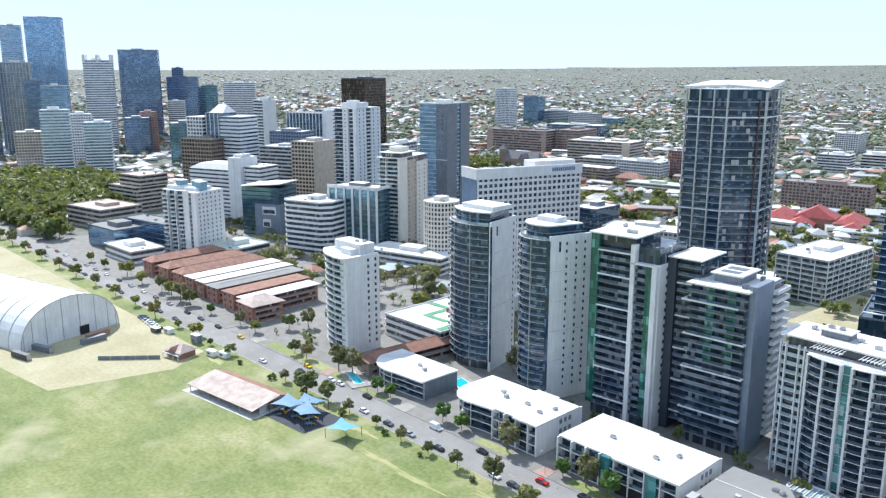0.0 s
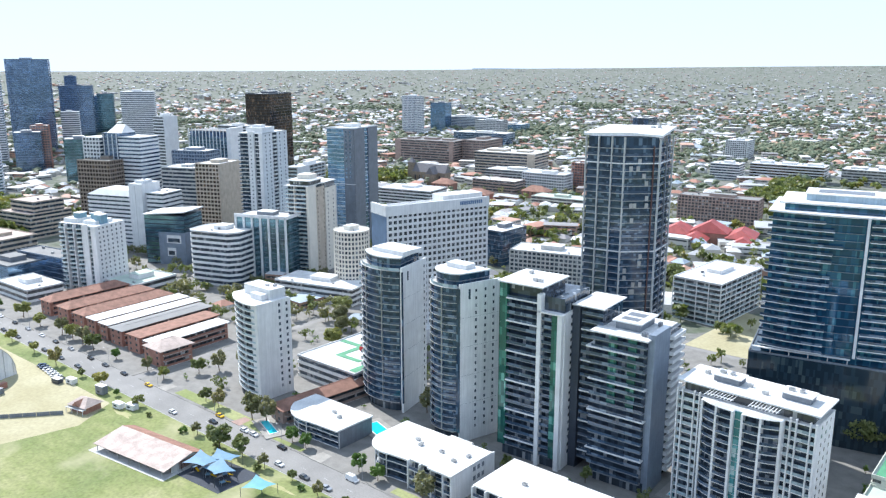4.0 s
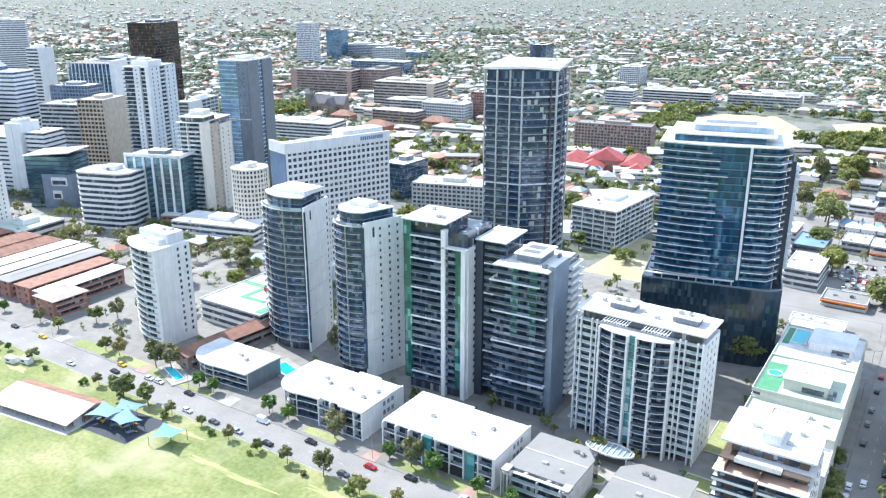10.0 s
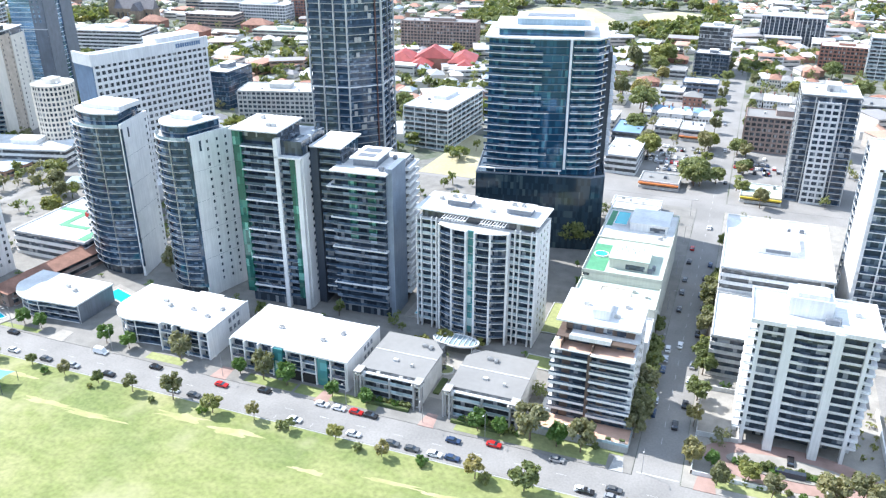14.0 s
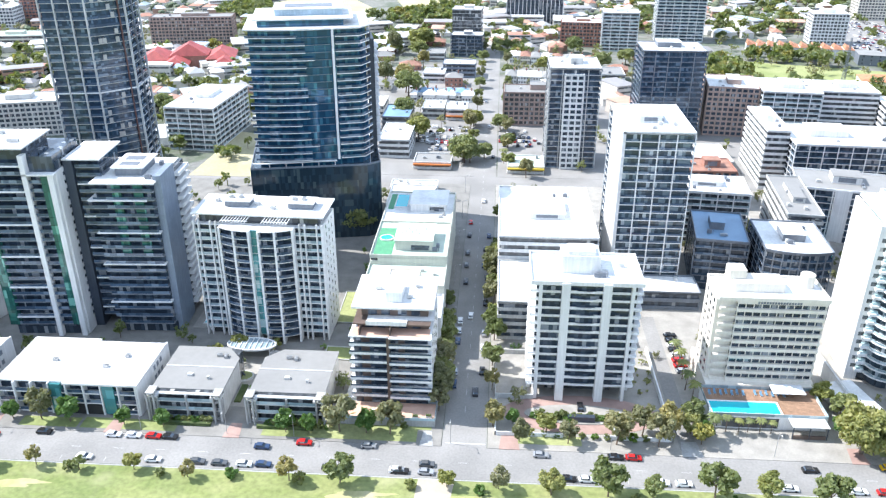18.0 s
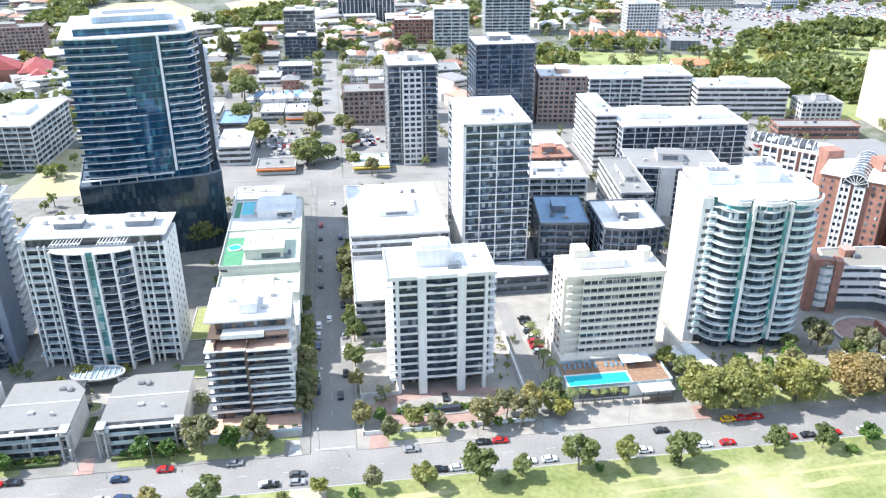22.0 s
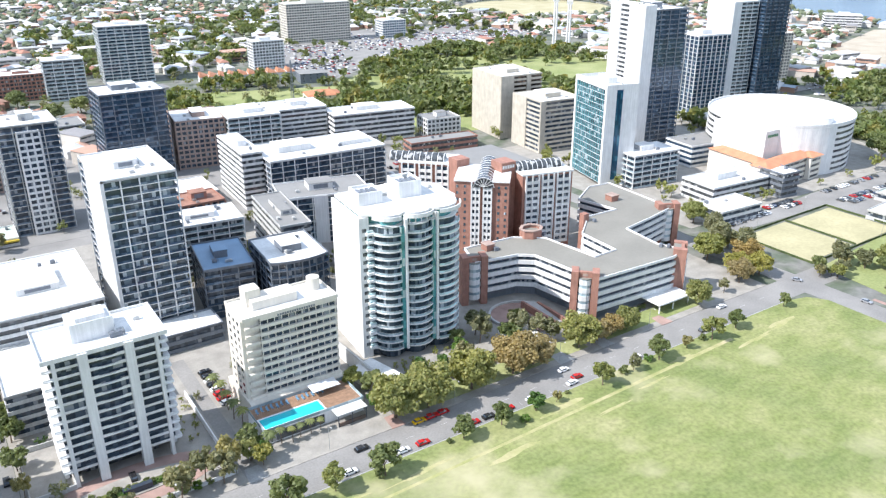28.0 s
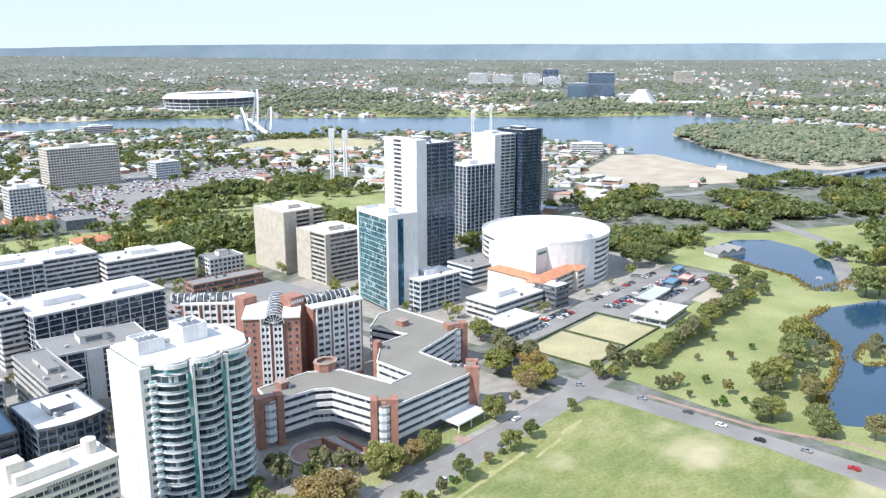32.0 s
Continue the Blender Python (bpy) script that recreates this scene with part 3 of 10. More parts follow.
sheet("lake_island", [(421, 84), (426, 77), (440, 75), (458, 81), (462, 87), (452, 91), (438, 92), (426, 89)], GRASS_LUSH, "small grassy island in the lake", 0.4, category="island")
sheet("footpath", [(316.4, 150), (318.4, 150), (318.6, 100), (323.5, 82), (328.5, 66), (326.5, 40), (312, -40), (310, -40), (324.5, 40), (326.5, 66), (321.5, 81), (316.4, 99)], PAVER, "reddish footpath beside the street", 0.13, category="path")

# river and the land across it
sheet("river", [(120, 1750), (597, 1602), (790, 1540), (960, 1262), (1130, 1120), (1205, 806), (1175, 648), (1112, 500), (1044, 361), (1040, 250), (1100, 160), (1500, -300), (2600, -300), (1733, 362), (1921, 663), (1961, 891), (1723, 1080), (1449, 1400), (1224, 1605), (955, 1865), (725, 1934), (120, 2100)], RIVER, "broad blue river below the far bank", 0.2, category="river")
sheet("river", [(1140, 2700), (1500, 2600), (1900, 2480), (2050, 2420), (2060, 2480), (1700, 2680), (1400, 2820), (1150, 2860)], RIVER, "far bend of the river", 16.0, category="river")
sheet("river_island", [(1466, 675), (1380, 600), (1302, 538), (1215, 445), (1128, 345), (1150, 300), (1212, 247), (1420, 240), (1640, 330), (1800, 440), (1790, 560), (1700, 690), (1580, 720)], SAND, "low wooded island in the river with sandy banks", 1.2, category="island")
sheet("far_bank", [(955, 1880), (1224, 1620), (1449, 1415), (1723, 1095), (1965, 900), (2100, 1000), (1800, 1500), (1400, 1900), (1050, 2200)], GRASS_LUSH, "green far river bank", 0.6, category="river bank")
sheet("sand_ground", [(882, 515), (930, 550), (1108, 605), (1160, 560), (1079, 444), (1050, 372), (983, 346), (891, 399), (833, 435), (845, 480)], SAND, "bare sandy building ground by the river", 0.5, category="ground")
sheet("sand_ground", [(900, 1850), (1100, 2000), (1500, 2330), (700, 2400), (500, 2100)], DRY, "dry open ground beside the stadium", 0.5, category="ground")
oval = [(900 + 128 * math.cos(a), 1072 + 118 * math.sin(a)) for a in [6.28319 * i / 40 for i in range(40)]]
sheet("cricket_oval", oval, DRY, "pale oval cricket field", 0.4, category="oval")
sheet("garden_park", [(150, 600), (330, 470), (560, 470), (640, 560), (640, 760), (520, 768), (400, 730), (322, 676), (180, 720)], GRASS_LUSH, "green gardens with large trees", 0.1, category="lawn")
sheet("car_park", [(325, 690), (400, 742), (470, 772), (600, 790), (720, 840), (660, 960), (500, 1000), (340, 900)], ASPHALT, "large car park among trees", 0.12, category="car park")
sheet("school_oval", [(-286, 969), (-257, 1061), (-194, 1073), (-150, 983), (-140, 904), (-200, 930)], DRY, "dry school sports oval", 0.1, category="oval")
sheet("sand_ground", [(-165, 400), (-130, 400), (-125, 470), (-160, 480)], DRY, "bare sandy building lot", 0.1, category="ground")

sheet("school_oval", [(-126, 1041), (-91, 1082), (-56, 1063), (-62, 980), (-100, 942)], DRY, "dry school playing field", 0.1, category="oval")


# ---- towers along the avenue ----
def bar_sign(h, x, y, z, w, hgt, n, mat, turn=0):
    """A sign that cannot be lettered: plain bars."""
    s = Shape()
    for i in range(n):
        s.box(w * i / n, -0.12, 0, w * (i + 0.7) / n, 0, hgt)
    part("sign", s.mesh("sign", mat), h.e, z, x, y, turn)


def round_white_tower():
    h = House("apartment_tower", "white rounded apartment tower with curved balconies", -305, 205, 0, "apartment tower")
    front = arc(0, 8, 25.5, 0, 3.6, 12)
    poly = front + [(25.5, 17), (2, 19)]
    n, fh, z0 = 14, 2.95, 3.2
    top = z0 + n * fh
    h.add("lobby", Shape().prism(inset(poly, 1.2), 0, z0), GLASS_DARK)
    h.rep("window_band", Shape().prism(inset(poly, 0.8), 0, fh), GLASS_GREY, z0, fh, n)
    h.rep("balcony_slab", Shape().prism(offset(front, 0.5) + [(25.2, 16.5), (2, 18.6)], 0, 0.5), WHITE, z0, fh, n + 1)
    h.rep("balustrade", Shape().strip(front, 0.32, 0.42, 0.5, 1.35), RAIL, z0, fh, n)
    for i in (4, 8):
        h.add("balcony_fin", Shape().edge(front[i], (front[i][0] + 0.5, front[i][1] + 2.4), 0.25, z0, top, 0), WHITE)
    h.add("wall", Shape().prism([(24.6, -0.6), (26.4, -0.6), (27.2, 17.6), (24.6, 17.6)], 0.16, top + 1.0), WHITE)
    h.add("front_wall", Shape().prism([(21.5, -0.2), (24.6, -0.6), (24.6, 3), (21.5, 3)], 0.16, top + 0.6), WHITE)
    h.windows((26.4, -0.6), (27.2, 17.6), (12, 16), z0, fh, n, 1.0, 1.4, GLASS_DARK)
    h.add("back_wall", Shape().box(2, 17.6, 0.16, 25, 18.4, top), WHITE)
    h.add("roof", Shape().prism(offset(front, 1.2) + [(26, 16.5), (1, 18)], 0.3, 0.8), ROOF_WHITE, top)
    h.add("plant_room", Shape().box(5, 9, 0.8, 24, 17.5, 5.4), WHITE, top)
    h.add("lift_hut", Shape().box(14, 5.5, 0.8, 22, 9, 3.4), WHITE, top)
    h.at("roof_unit", UNIT_DATA[0], [(17, 13, top + 5.4, 0), (20, 15, top + 5.4, 90)])


def bow_tower(x, y, n, fh, label, p, q, cols, west):
    """Glass bow front with slab lines, a tall white wing wall from p to q on the east side, and a glass crown."""
    h = House("apartment_tower", label, x, y, 0, "apartment tower", "bow-fronted towers")
    (px, py), (qx, qy) = p, q
    front = arc(0, 8, px - 1.8, py, 5.0, 14)
    poly = front + [(px - 0.4, py + 0.4), (qx - 0.4, qy), (1.5, qy)]
    z0, top = 4.5, 4.5 + n * fh
    h.add("lobby", Shape().prism(inset(poly, 1.6), 0, z0), GLASS_DARK)
    h.rep("window_band", Shape().prism(inset(poly, 0.3), 0, fh), GLASS_NAVY, z0, fh, n)
    h.rep("floor_slab", Shape().prism(offset(front, 0.32) + [(qx - 0.6, qy - 0.3), (1.8, qy - 0.3)], 0, 0.15), PALE, z0, fh, n + 1)
    h.rep("balustrade", Shape().strip(front, 0.16, 0.24, 0.26, 1.25), RAIL_DARK, z0, fh, n)
    h.rep("balcony_slab", Shape().box(-west, 9, 0, 1.5, qy - 3, 0.3), WHITE, z0, fh, n)
    h.rep("balcony_rail", Shape().box(-west, 9, 0.3, 0.08 - west, qy - 3, 1.25), RAIL, z0, fh, n)
    for i in (5, 10):
        h.add("mullion", Shape().edge(front[i], (front[i][0] * 0.97 + front[i + 1][0] * 0.03 + 0.3, front[i][1]), 0.4, z0, top, 0.3), METAL)
    h.add("dark_strip", Shape().edge((px - 1.9, py - 0.1), (px, py), 0.6, z0, top, 0.1), GLASS_NAVY)
    h.add("wing_wall", Shape().edge(p, q, 1.0, 0.16, top + 1.8, 0.0), WHITE)
    h.windows(p, q, cols, z0, fh, n, 0.8, 1.2, GLASS_DARK)
    for i in (4, 8, 12, 16):
        h.add("panel_joint", Shape().edge(p, q, 0.02, 0, 0.07, 0.03), GREY, z0 + i * fh)
    h.add("wing_slot", Shape().edge((px + (qx - px) * 0.2, py + (qy - py) * 0.2), (px + (qx - px) * 0.25, py + (qy - py) * 0.25), 0.1, 0, 4, 0.05), GLASS_DARK, top - 4.5)
    h.add("crown_glass", Shape().prism(inset(poly, 2.4), 0, 4.6), GLASS_NAVY, top + 0.26, "dark glass crown")
    h.add("crown_band", Shape().ring(inset(poly, 2.25), 0.3, 2.2, 2.5), GREY, top)
    h.add("crown_rail", Shape().strip(front, -0.2, -0.12, 0.26, 1.4), RAIL, top)
    h.add("roof", Shape().prism(inset(poly, 2.0), 0, 0.5), ROOF_WHITE, top + 4.9)
    h.add("plant_room", Shape().box(6, 9, 0, px - 4, qy - 4, 1.8), WHITE, top + 5.4)
    h.add("back_wall", Shape().box(1.5, qy - 0.6, 0.16, qx - 1, qy, top), WHITE)
    return h


def green_glass_tower():
    h = House("apartment_tower", "dark glass apartment tower with green strips and white frame", -169, 234, 4, "apartment tower")
    n, fh, z0 = 21, 2.95, 4.5
    top = z0 + n * fh
    h.add("lobby", Shape().box(1.5, 1.5, 0, 26, 22, z0), GLASS_DARK)
    h.rep("window_band", Shape().box(0.3, 2.2, 0, 26.2, 22, fh), GLASS_DARK, z0, fh, n)
    h.rep("balcony_slab", Shape().box(3.2, 0.3, 0, 16.4, 2.4, 0.3), GREY, z0, fh, n)
    h.rep("balustrade", Shape().box(3.2, 0.32, 0.3, 16.4, 0.4, 1.35), RAIL_DARK, z0, fh, n)
    h.rep("balcony_slab", Shape().box(18, 0.3, 0, 22.2, 2.4, 0.3), GREY, z0, fh, n - 2)
    h.rep("balustrade", Shape().box(18, 0.32, 0.3, 22.2, 0.4, 1.35), RAIL_DARK, z0, fh, n - 2)
    for i in (1, 5, 9, 13, 17, 20):
        h.add("white_ledge", Shape().box(3.0, -0.15, 0, 16.6, 2.4, 0.5), WHITE, z0 + i * fh)
    h.rep("green_pane", Shape().box(0, 0.1, 0.05, 3.2, 2.4, fh), GLASS_GREEN, z0, fh, n + 1)
    h.rep("green_pane", Shape().box(-0.05, 0.1, 0.05, 0.3, 12, fh), GLASS_GREEN, z0, fh, n + 1)
    h.rep("green_pane", Shape().box(22.2, 0.1, 0.05, 24.6, 2.4, fh), GLASS_GREEN, z0, fh, n - 2)
    h.add("white_fin", Shape().box(16.4, -0.5, 0, 18, 2.4, top + 1.2 - 0.2), WHITE)
    h.add("white_fin", Shape().box(24.6, -0.2, 0, 26.4, 1.6, top - fh * 2), WHITE)
    h.add("wall", Shape().box(26.2, 1.6, 0.16, 26.9, 12.5, top - fh * 2), WHITE)
    h.windows((26.9, 1.6), (26.9, 12.5), (5, 8.5), z0, fh, n - 2, 1.0, 1.2, GLASS_DARK)
    h.add("white_frame", Shape().box(16.4, -0.5, 0, 26.9, 12.5, 0.6), WHITE, top - fh * 2)
    h.add("penthouse", Shape().box(1, 2, 0, 17, 20, 3.2), GLASS_DARK, top)
    h.add("roof", Shape().box(-0.6, -0.9, 0, 18.6, 20.5, 0.5), ROOF_WHITE, top + 3.2, "white roof slab with dark vents")
    h.at("roof_unit", UNIT_DATA[1], [(12, 6, top + 3.7, 0), (14, 6, top + 3.7, 0), (5, 15, top + 3.7, 90)])
    # darker rear wing
    h.rep("rear_window_band", Shape().box(27.5, 9, 0, 38, 26, fh), GLASS_DARK, z0, fh, n - 1)
    h.rep("rear_balcony", Shape().box(30.5, 7.4, 0, 38.8, 9.2, 0.35).box(38, 9, 0, 39.2, 17, 0.35), GREY, z0, fh, n - 1)
    h.rep("rear_balustrade", Shape().box(30.5, 7.42, 0.35, 38.8, 7.5, 1.3), RAIL_DARK, z0, fh, n - 1)
    h.add("dark_wall", Shape().box(27, 7, 0.16, 30, 26, top - fh + 0.4), DARK)
    for i in range(1, n, 4):
        h.add("white_ledge", Shape().box(30.4, 7.2, 0, 39.3, 9.2, 0.5), WHITE, z0 + i * fh)
    h.add("rear_roof", Shape().box(26.9, 6.6, 0, 39.4, 26.4, 0.45), ROOF_WHITE, top - fh)
    h.add("plant_room", Shape().box(17, 9, 0, 26, 20, 3.6), GREY, top - fh * 2 + 0.6)


def dark_ledge_tower():
    h = House("apartment_tower", "black glass apartment tower with white ledges", -132, 238, 3, "apartment tower")
    n, fh, z0 = 18, 2.95, 4.0
    top = z0 + n * fh
    h.add("lobby", Shape().box(2, 2, 0, 21, 24, z0), GLASS_DARK)
    h.rep("window_band", Shape().box(0.6, 1.8, 0, 20.2, 24, fh), GLASS_DARK, z0, fh, n)
    for i in range(n):
        w = i in (3, 8, 12)
        h.add("white_ledge" if w else "balcony_slab", Shape().box(-0.6 if w else 0, -0.4 if w else 0.1, 0, 20.9 if w else 20.4, 2, 0.42), WHITE if w else GREY, z0 + i * fh)
    h.rep("balustrade", Shape().box(0.1, 0.12, 0.42, 20.3, 0.2, 1.35), RAIL_DARK, z0, fh, n)
    for x in (6.4, 13.6):
        h.rep("green_pane", Shape().box(x, 0.9, 0.4, x + 3.0, 2, fh), GLASS_GREEN, z0 + fh * 9, fh, n - 9)
    h.add("white_ledge", Shape().box(-1.6, -0.6, 0, 18, 6, 0.5), WHITE, top - fh * 2)
    h.add("dark_wall", Shape().box(20.2, 2.4, 0.16, 22.6, 16, top + 2), SLATE)
    h.rep("side_balcony", Shape().box(22.0, 16, 0, 24.2, 27, 1.3), WHITE, z0, fh, n)
    h.rep("side_window", Shape().box(20, 16, 0, 22.4, 26.5, fh), GLASS_GREY, z0, fh, n)
    h.add("roof", Shape().box(-0.3, -0.5, 0, 21.2, 26, 0.5), ROOF_WHITE, top, "white roof with plant and vents")
    p = h.add("plant_room", Shape().box(6, 7, 0.5, 15, 20, 3.2), GREY, top)
    part("plant_roof", Shape().box(5, 6, 3.2, 16, 21, 3.7).mesh("plant_roof", ROOF_WHITE), p)
    part("vent_grille", Shape().box(7, 8.5, 3.7, 13.5, 12, 3.8).box(7, 14, 3.7, 13.5, 18, 3.8).mesh("vent_grille", GREY), p)
    h.at("roof_unit", UNIT_DATA[2], [(18, 4, top + 0.5, 0), (18, 18, top + 0.5, 90)])


def white_crescent_block():
    h = House("apartment_tower", "white apartment block with two bowed balcony bays and teal glass", -100, 237.5, -2, "apartment tower")
    n, fh, z0, w, d = 14, 2.85, 3.0, 44.0, 20.0
    top = z0 + n * fh
    b1, b2 = arc(9.5, 0.5, 20.5, -2.2, 1.0, 6), arc(23.5, -2.2, 34.5, 0.5, 1.0, 6)
    front = [(0, 2.5), (9.3, 2.5)] + b1 + [(20.5, -0.7), (23.5, -0.7)] + b2 + [(34.7, 2.5), (w, 2.5)]
    poly = front + [(w, d), (0, d)]
    h.add("lobby", Shape().prism([(1, 4), (w - 1, 4), (w - 1, d), (1, d)], 0, z0), GLASS_GREY)
    body = [(0.3, 3.4), (9, 3.4), (10, 1.0), (20, -0.6), (24, -0.6), (34, 1.0), (35, 3.4), (w - 0.6, 3.4), (w - 0.6, d), (0.3, d)]
    h.rep("window_band", Shape().prism(body, 0, fh), GLASS_DARK, z0, fh, n)
    h.rep("balcony_slab", Shape().prism(poly, 0, 0.26), WHITE, z0, fh, n + 1)
    h.rep("balustrade", Shape().strip(b1, -0.05, 0.05, 0.26, 1.2), RAIL_DARK, z0, fh, n)
    h.rep("balustrade", Shape().strip(b2, -0.05, 0.05, 0.26, 1.2), RAIL_DARK, z0, fh, n)
    h.rep("side_balustrade", Shape().box(0.1, 2.52, 0.3, 9.2, 2.6, 1.25), RAIL, z0, fh, n)
    h.rep("side_balustrade", Shape().box(34.8, 2.52, 0.3, w - 0.1, 2.6, 1.25), RAIL, z0, fh, n)
    h.rep("teal_pane", Shape().box(20.6, -0.9, 0.3, 23.4, -0.5, fh), GLASS_TEAL, z0, fh, n)
    for x, y in ((9.5, 0.3), (15.0, -1.75), (20.4, -2.3), (23.6, -2.3), (29.0, -1.75), (34.5, 0.3)):
        h.add("white_fin", Shape().box(x - 0.35, y - 0.25, 0, x + 0.35, y + 2.6, top + 0.2), WHITE)
    for x in (0.1, 1.8, 5.8, 7.6, 36.4, 38.2, 42.2, 43.9):
        h.add("white_fin", Shape().box(x - 0.2, 2.1, 0, x + 0.2, 3.2, top + 1.4), WHITE)
    h.add("wall", Shape().box(w - 0.6, 4.0, 0.16, w, d, top + 0.4), WHITE)
    h.windows((w, 4), (w, d), (4, 8, 12), z0, fh, n, 0.9, 1.2, GLASS_GREY)
    h.add("wall", Shape().box(-0.1, 4.5, 0.16, 0.3, d, top), WHITE)
    for x in (15, 29):
        h.add("terrace_pergola", Shape().box(x - 4.5, 0.2, 2.6, x + 4.5, 0.5, 2.9), WHITE, top)
        for i in range(9):
            h.at("pergola_slat", PERGOLA_SLAT, [(x - 4.2 + i * 1.05, 0.2, top + 2.9, 0)])
    h.add("penthouse", Shape().box(1.5, 4.6, 0.3, w - 1.5, d - 1, 3.4), GLASS_GREY, top)
    h.add("roof", Shape().box(-0.8, 3.0, 3.4, w + 0.6, d + 0.5, 3.9), ROOF_WHITE, top, "broad flat white roof")
    for x in (9, 31):
        p = h.add("plant_room", Shape().box(x, 9.5, 3.9, x + 8.5, 15, 5.9), GREY, top)
        part("plant_roof", Shape().box(x - 0.6, 9.0, 5.9, x + 9.1, 15.6, 6.2).mesh("plant_roof", ROOF_WHITE), p)
        h.at("roof_unit", UNIT_DATA[0], [(x + 2, 12, top + 6.2, 0), (x + 5, 12.5, top + 6.2, 90)])
    h.at("roof_unit", UNIT_DATA[1], [(20, 12, top + 3.9, 0), (26, 9, top + 3.9, 0), (5, 14, top + 3.9, 90)])
    # glass canopy over the entry court
    c = tagged(new("entry_canopy"), "oval steel and glass entry canopy", "canopy")
    c.location = (-80, 226.5, 0)
    ell = [(8.5 * math.cos(a), 4.2 * math.sin(a)) for a in [6.28319 * i / 24 for i in range(24)]]
    part("rim", Shape().ring(ell, 0.4, 4.6, 5.2).mesh("rim", WHITE), c)
    part("glass_roof", Shape().prism(inset(ell, 0.45), 4.8, 4.9).mesh("glass_roof", RAIL), c)
    for i in range(9):
        x = -7 + i * 1.75
        y = 4.2 * math.sqrt(max(0.05, 1 - (x / 8.5) ** 2)) - 0.3
        part("rib", Shape().box(x - 0.1, -y, 4.95, x + 0.1, y, 5.25).mesh("rib", WHITE), c)
    for x, y in ((-6.5, -2), (6.5, -2), (-6.5, 2), (6.5, 2)):
        part("column", Shape().tube((x, y, 0.16), (x, y, 4.7), 0.18, 0.18, 8).mesh("column", WHITE), c)


PERGOLA_SLAT = Shape().box(-0.08, -2.2, 0, 0.08, 4.4, 0.18).mesh("pergola_slat", WHITE)


def terraced_block():
    h = House("apartment_block", "stepped white apartment block with brown soffits and roof terraces", -41, 198, 0, "apartment block")
    fh, z0, w, d = 3.0, 2.4, 24.5, 27.0
    h.add("podium", Shape().box(-2.5, -6.2, 0, w + 1.5, d, z0), CONCRETE)
    h.add("terrace", Shape().box(-2.2, -5.9, 0, w + 1.2, 2, 0.15), TERRACOTTA, z0, "terracotta tiled garden terrace")
    h.add("terrace_rail", Shape().ring([(-2.5, -6.2), (w + 1.5, -6.2), (w + 1.5, 3), (-2.5, 3)], 0.12, 0, 0.9), RAIL, z0)
    for k, (px, py) in enumerate(((-1, -5), (4, -5.2), (9, -4.8), (15, -5.2), (20, -5), (24, -4.6))):
        plot = h.add("planter", Shape().box(px - 0.9, py - 0.4, 0.15, px + 0.9, py + 0.4, 0.7), PALE, z0)
        part("planting", Shape().box(px - 0.8, py - 0.3, 0.7, px + 0.8, py + 0.3, 1.2).mesh("planting", GARDEN), plot)
    h.add("garden_table", Shape().tube((7, -3, 0.15), (7, -3, 0.9), 0.7, 0.7, 10), WHITE, z0)
    n = 8
    h.rep("window_band", Shape().box(1.2, 2.4, 0, w - 1.2, d, fh), GLASS_DARK, z0, fh, n)
    h.rep("brown_panel", Shape().box(3.5, 2.2, 0.3, 6.0, 2.5, fh), BROWN, z0, fh, n)
    h.rep("brown_panel", Shape().box(14.5, 2.2, 0.3, 16.5, 2.5, fh), BROWN, z0, fh, n)
    h.rep("balcony_slab", Shape().box(0, 0.8, 0, 11.6, 4, 0.35).box(12.0, 0, 0, w, 4, 0.35), WHITE, z0 + fh, fh, n)
    h.rep("balustrade", Shape().box(0, 0.8, 0.35, 11.6, 1.0, 0.8).box(12.0, 0, 0.35, w, 0.2, 0.8), WHITE, z0 + fh, fh, n - 1)
    h.rep("glass_rail", Shape().box(0, 0.85, 0.8, 11.6, 0.92, 1.35).box(12.0, 0.05, 0.8, w, 0.12, 1.35), RAIL_DARK, z0 + fh, fh, n - 1)
    h.add("brown_wall", Shape().box(11.2, 0.6, 0, 12.2, 3, n * fh), BROWN, z0)
    h.add("wall", Shape().box(w - 1.2, 3, 0.16, w, d, n * fh + z0), WHITE)
    h.windows((w, 3), (w, d), (3, 8, 13, 18), z0, fh, n, 1.3, 1.3, GLASS_DARK)
    h.add("wall", Shape().box(0, 4, 0.16, 1.2, d, n * fh + z0), WHITE)
    z = z0 + n * fh
    h.add("setback", Shape().box(2, 6.0, 0, w - 1.2, d, 3.0), BROWN, z)
    h.add("terrace_floor", Shape().box(0.6, 1.2, 0.35, w - 0.6, 6, 0.42), TERRACOTTA, z)
    for px in (4.5, 8.0, 14.5, 18.5):
        h.add("terrace_window", Shape().box(px, 5.9, 0.5, px + 2.4, 6.0, 2.6), GLASS_DARK, z)
    h.add("brown_soffit", Shape().box(1, 3.5, 2.7, w - 0.5, d, 3.1), BROWN, z)
    h.add("terrace_wall", Shape().box(3, 1.3, 0.42, 3.3, 6, 2.6), BROWN, z)
    h.add("terrace_wall", Shape().box(12, 1.3, 0.42, 12.4, 6, 2.6), BROWN, z)
    h.add("upper_slab", Shape().box(5, 2.6, 3.1, 17, d, 3.5), WHITE, z)
    h.add("upper_slab", Shape().box(17, 6, 3.1, w, d, 3.5), WHITE, z)
    h.add("upper_rail", Shape().box(5, 2.6, 3.5, 17, 2.8, 4.5), WHITE, z)
    h.add("upper_setback", Shape().box(3, 8, 3.5, w - 1.5, d, 6.4), BROWN, z)
    for px in (5.0, 9.0, 14.0, 18.0):
        h.add("upper_window", Shape().box(px, 7.9, 3.7, px + 2.6, 8.0, 6.0), GLASS_DARK, z)
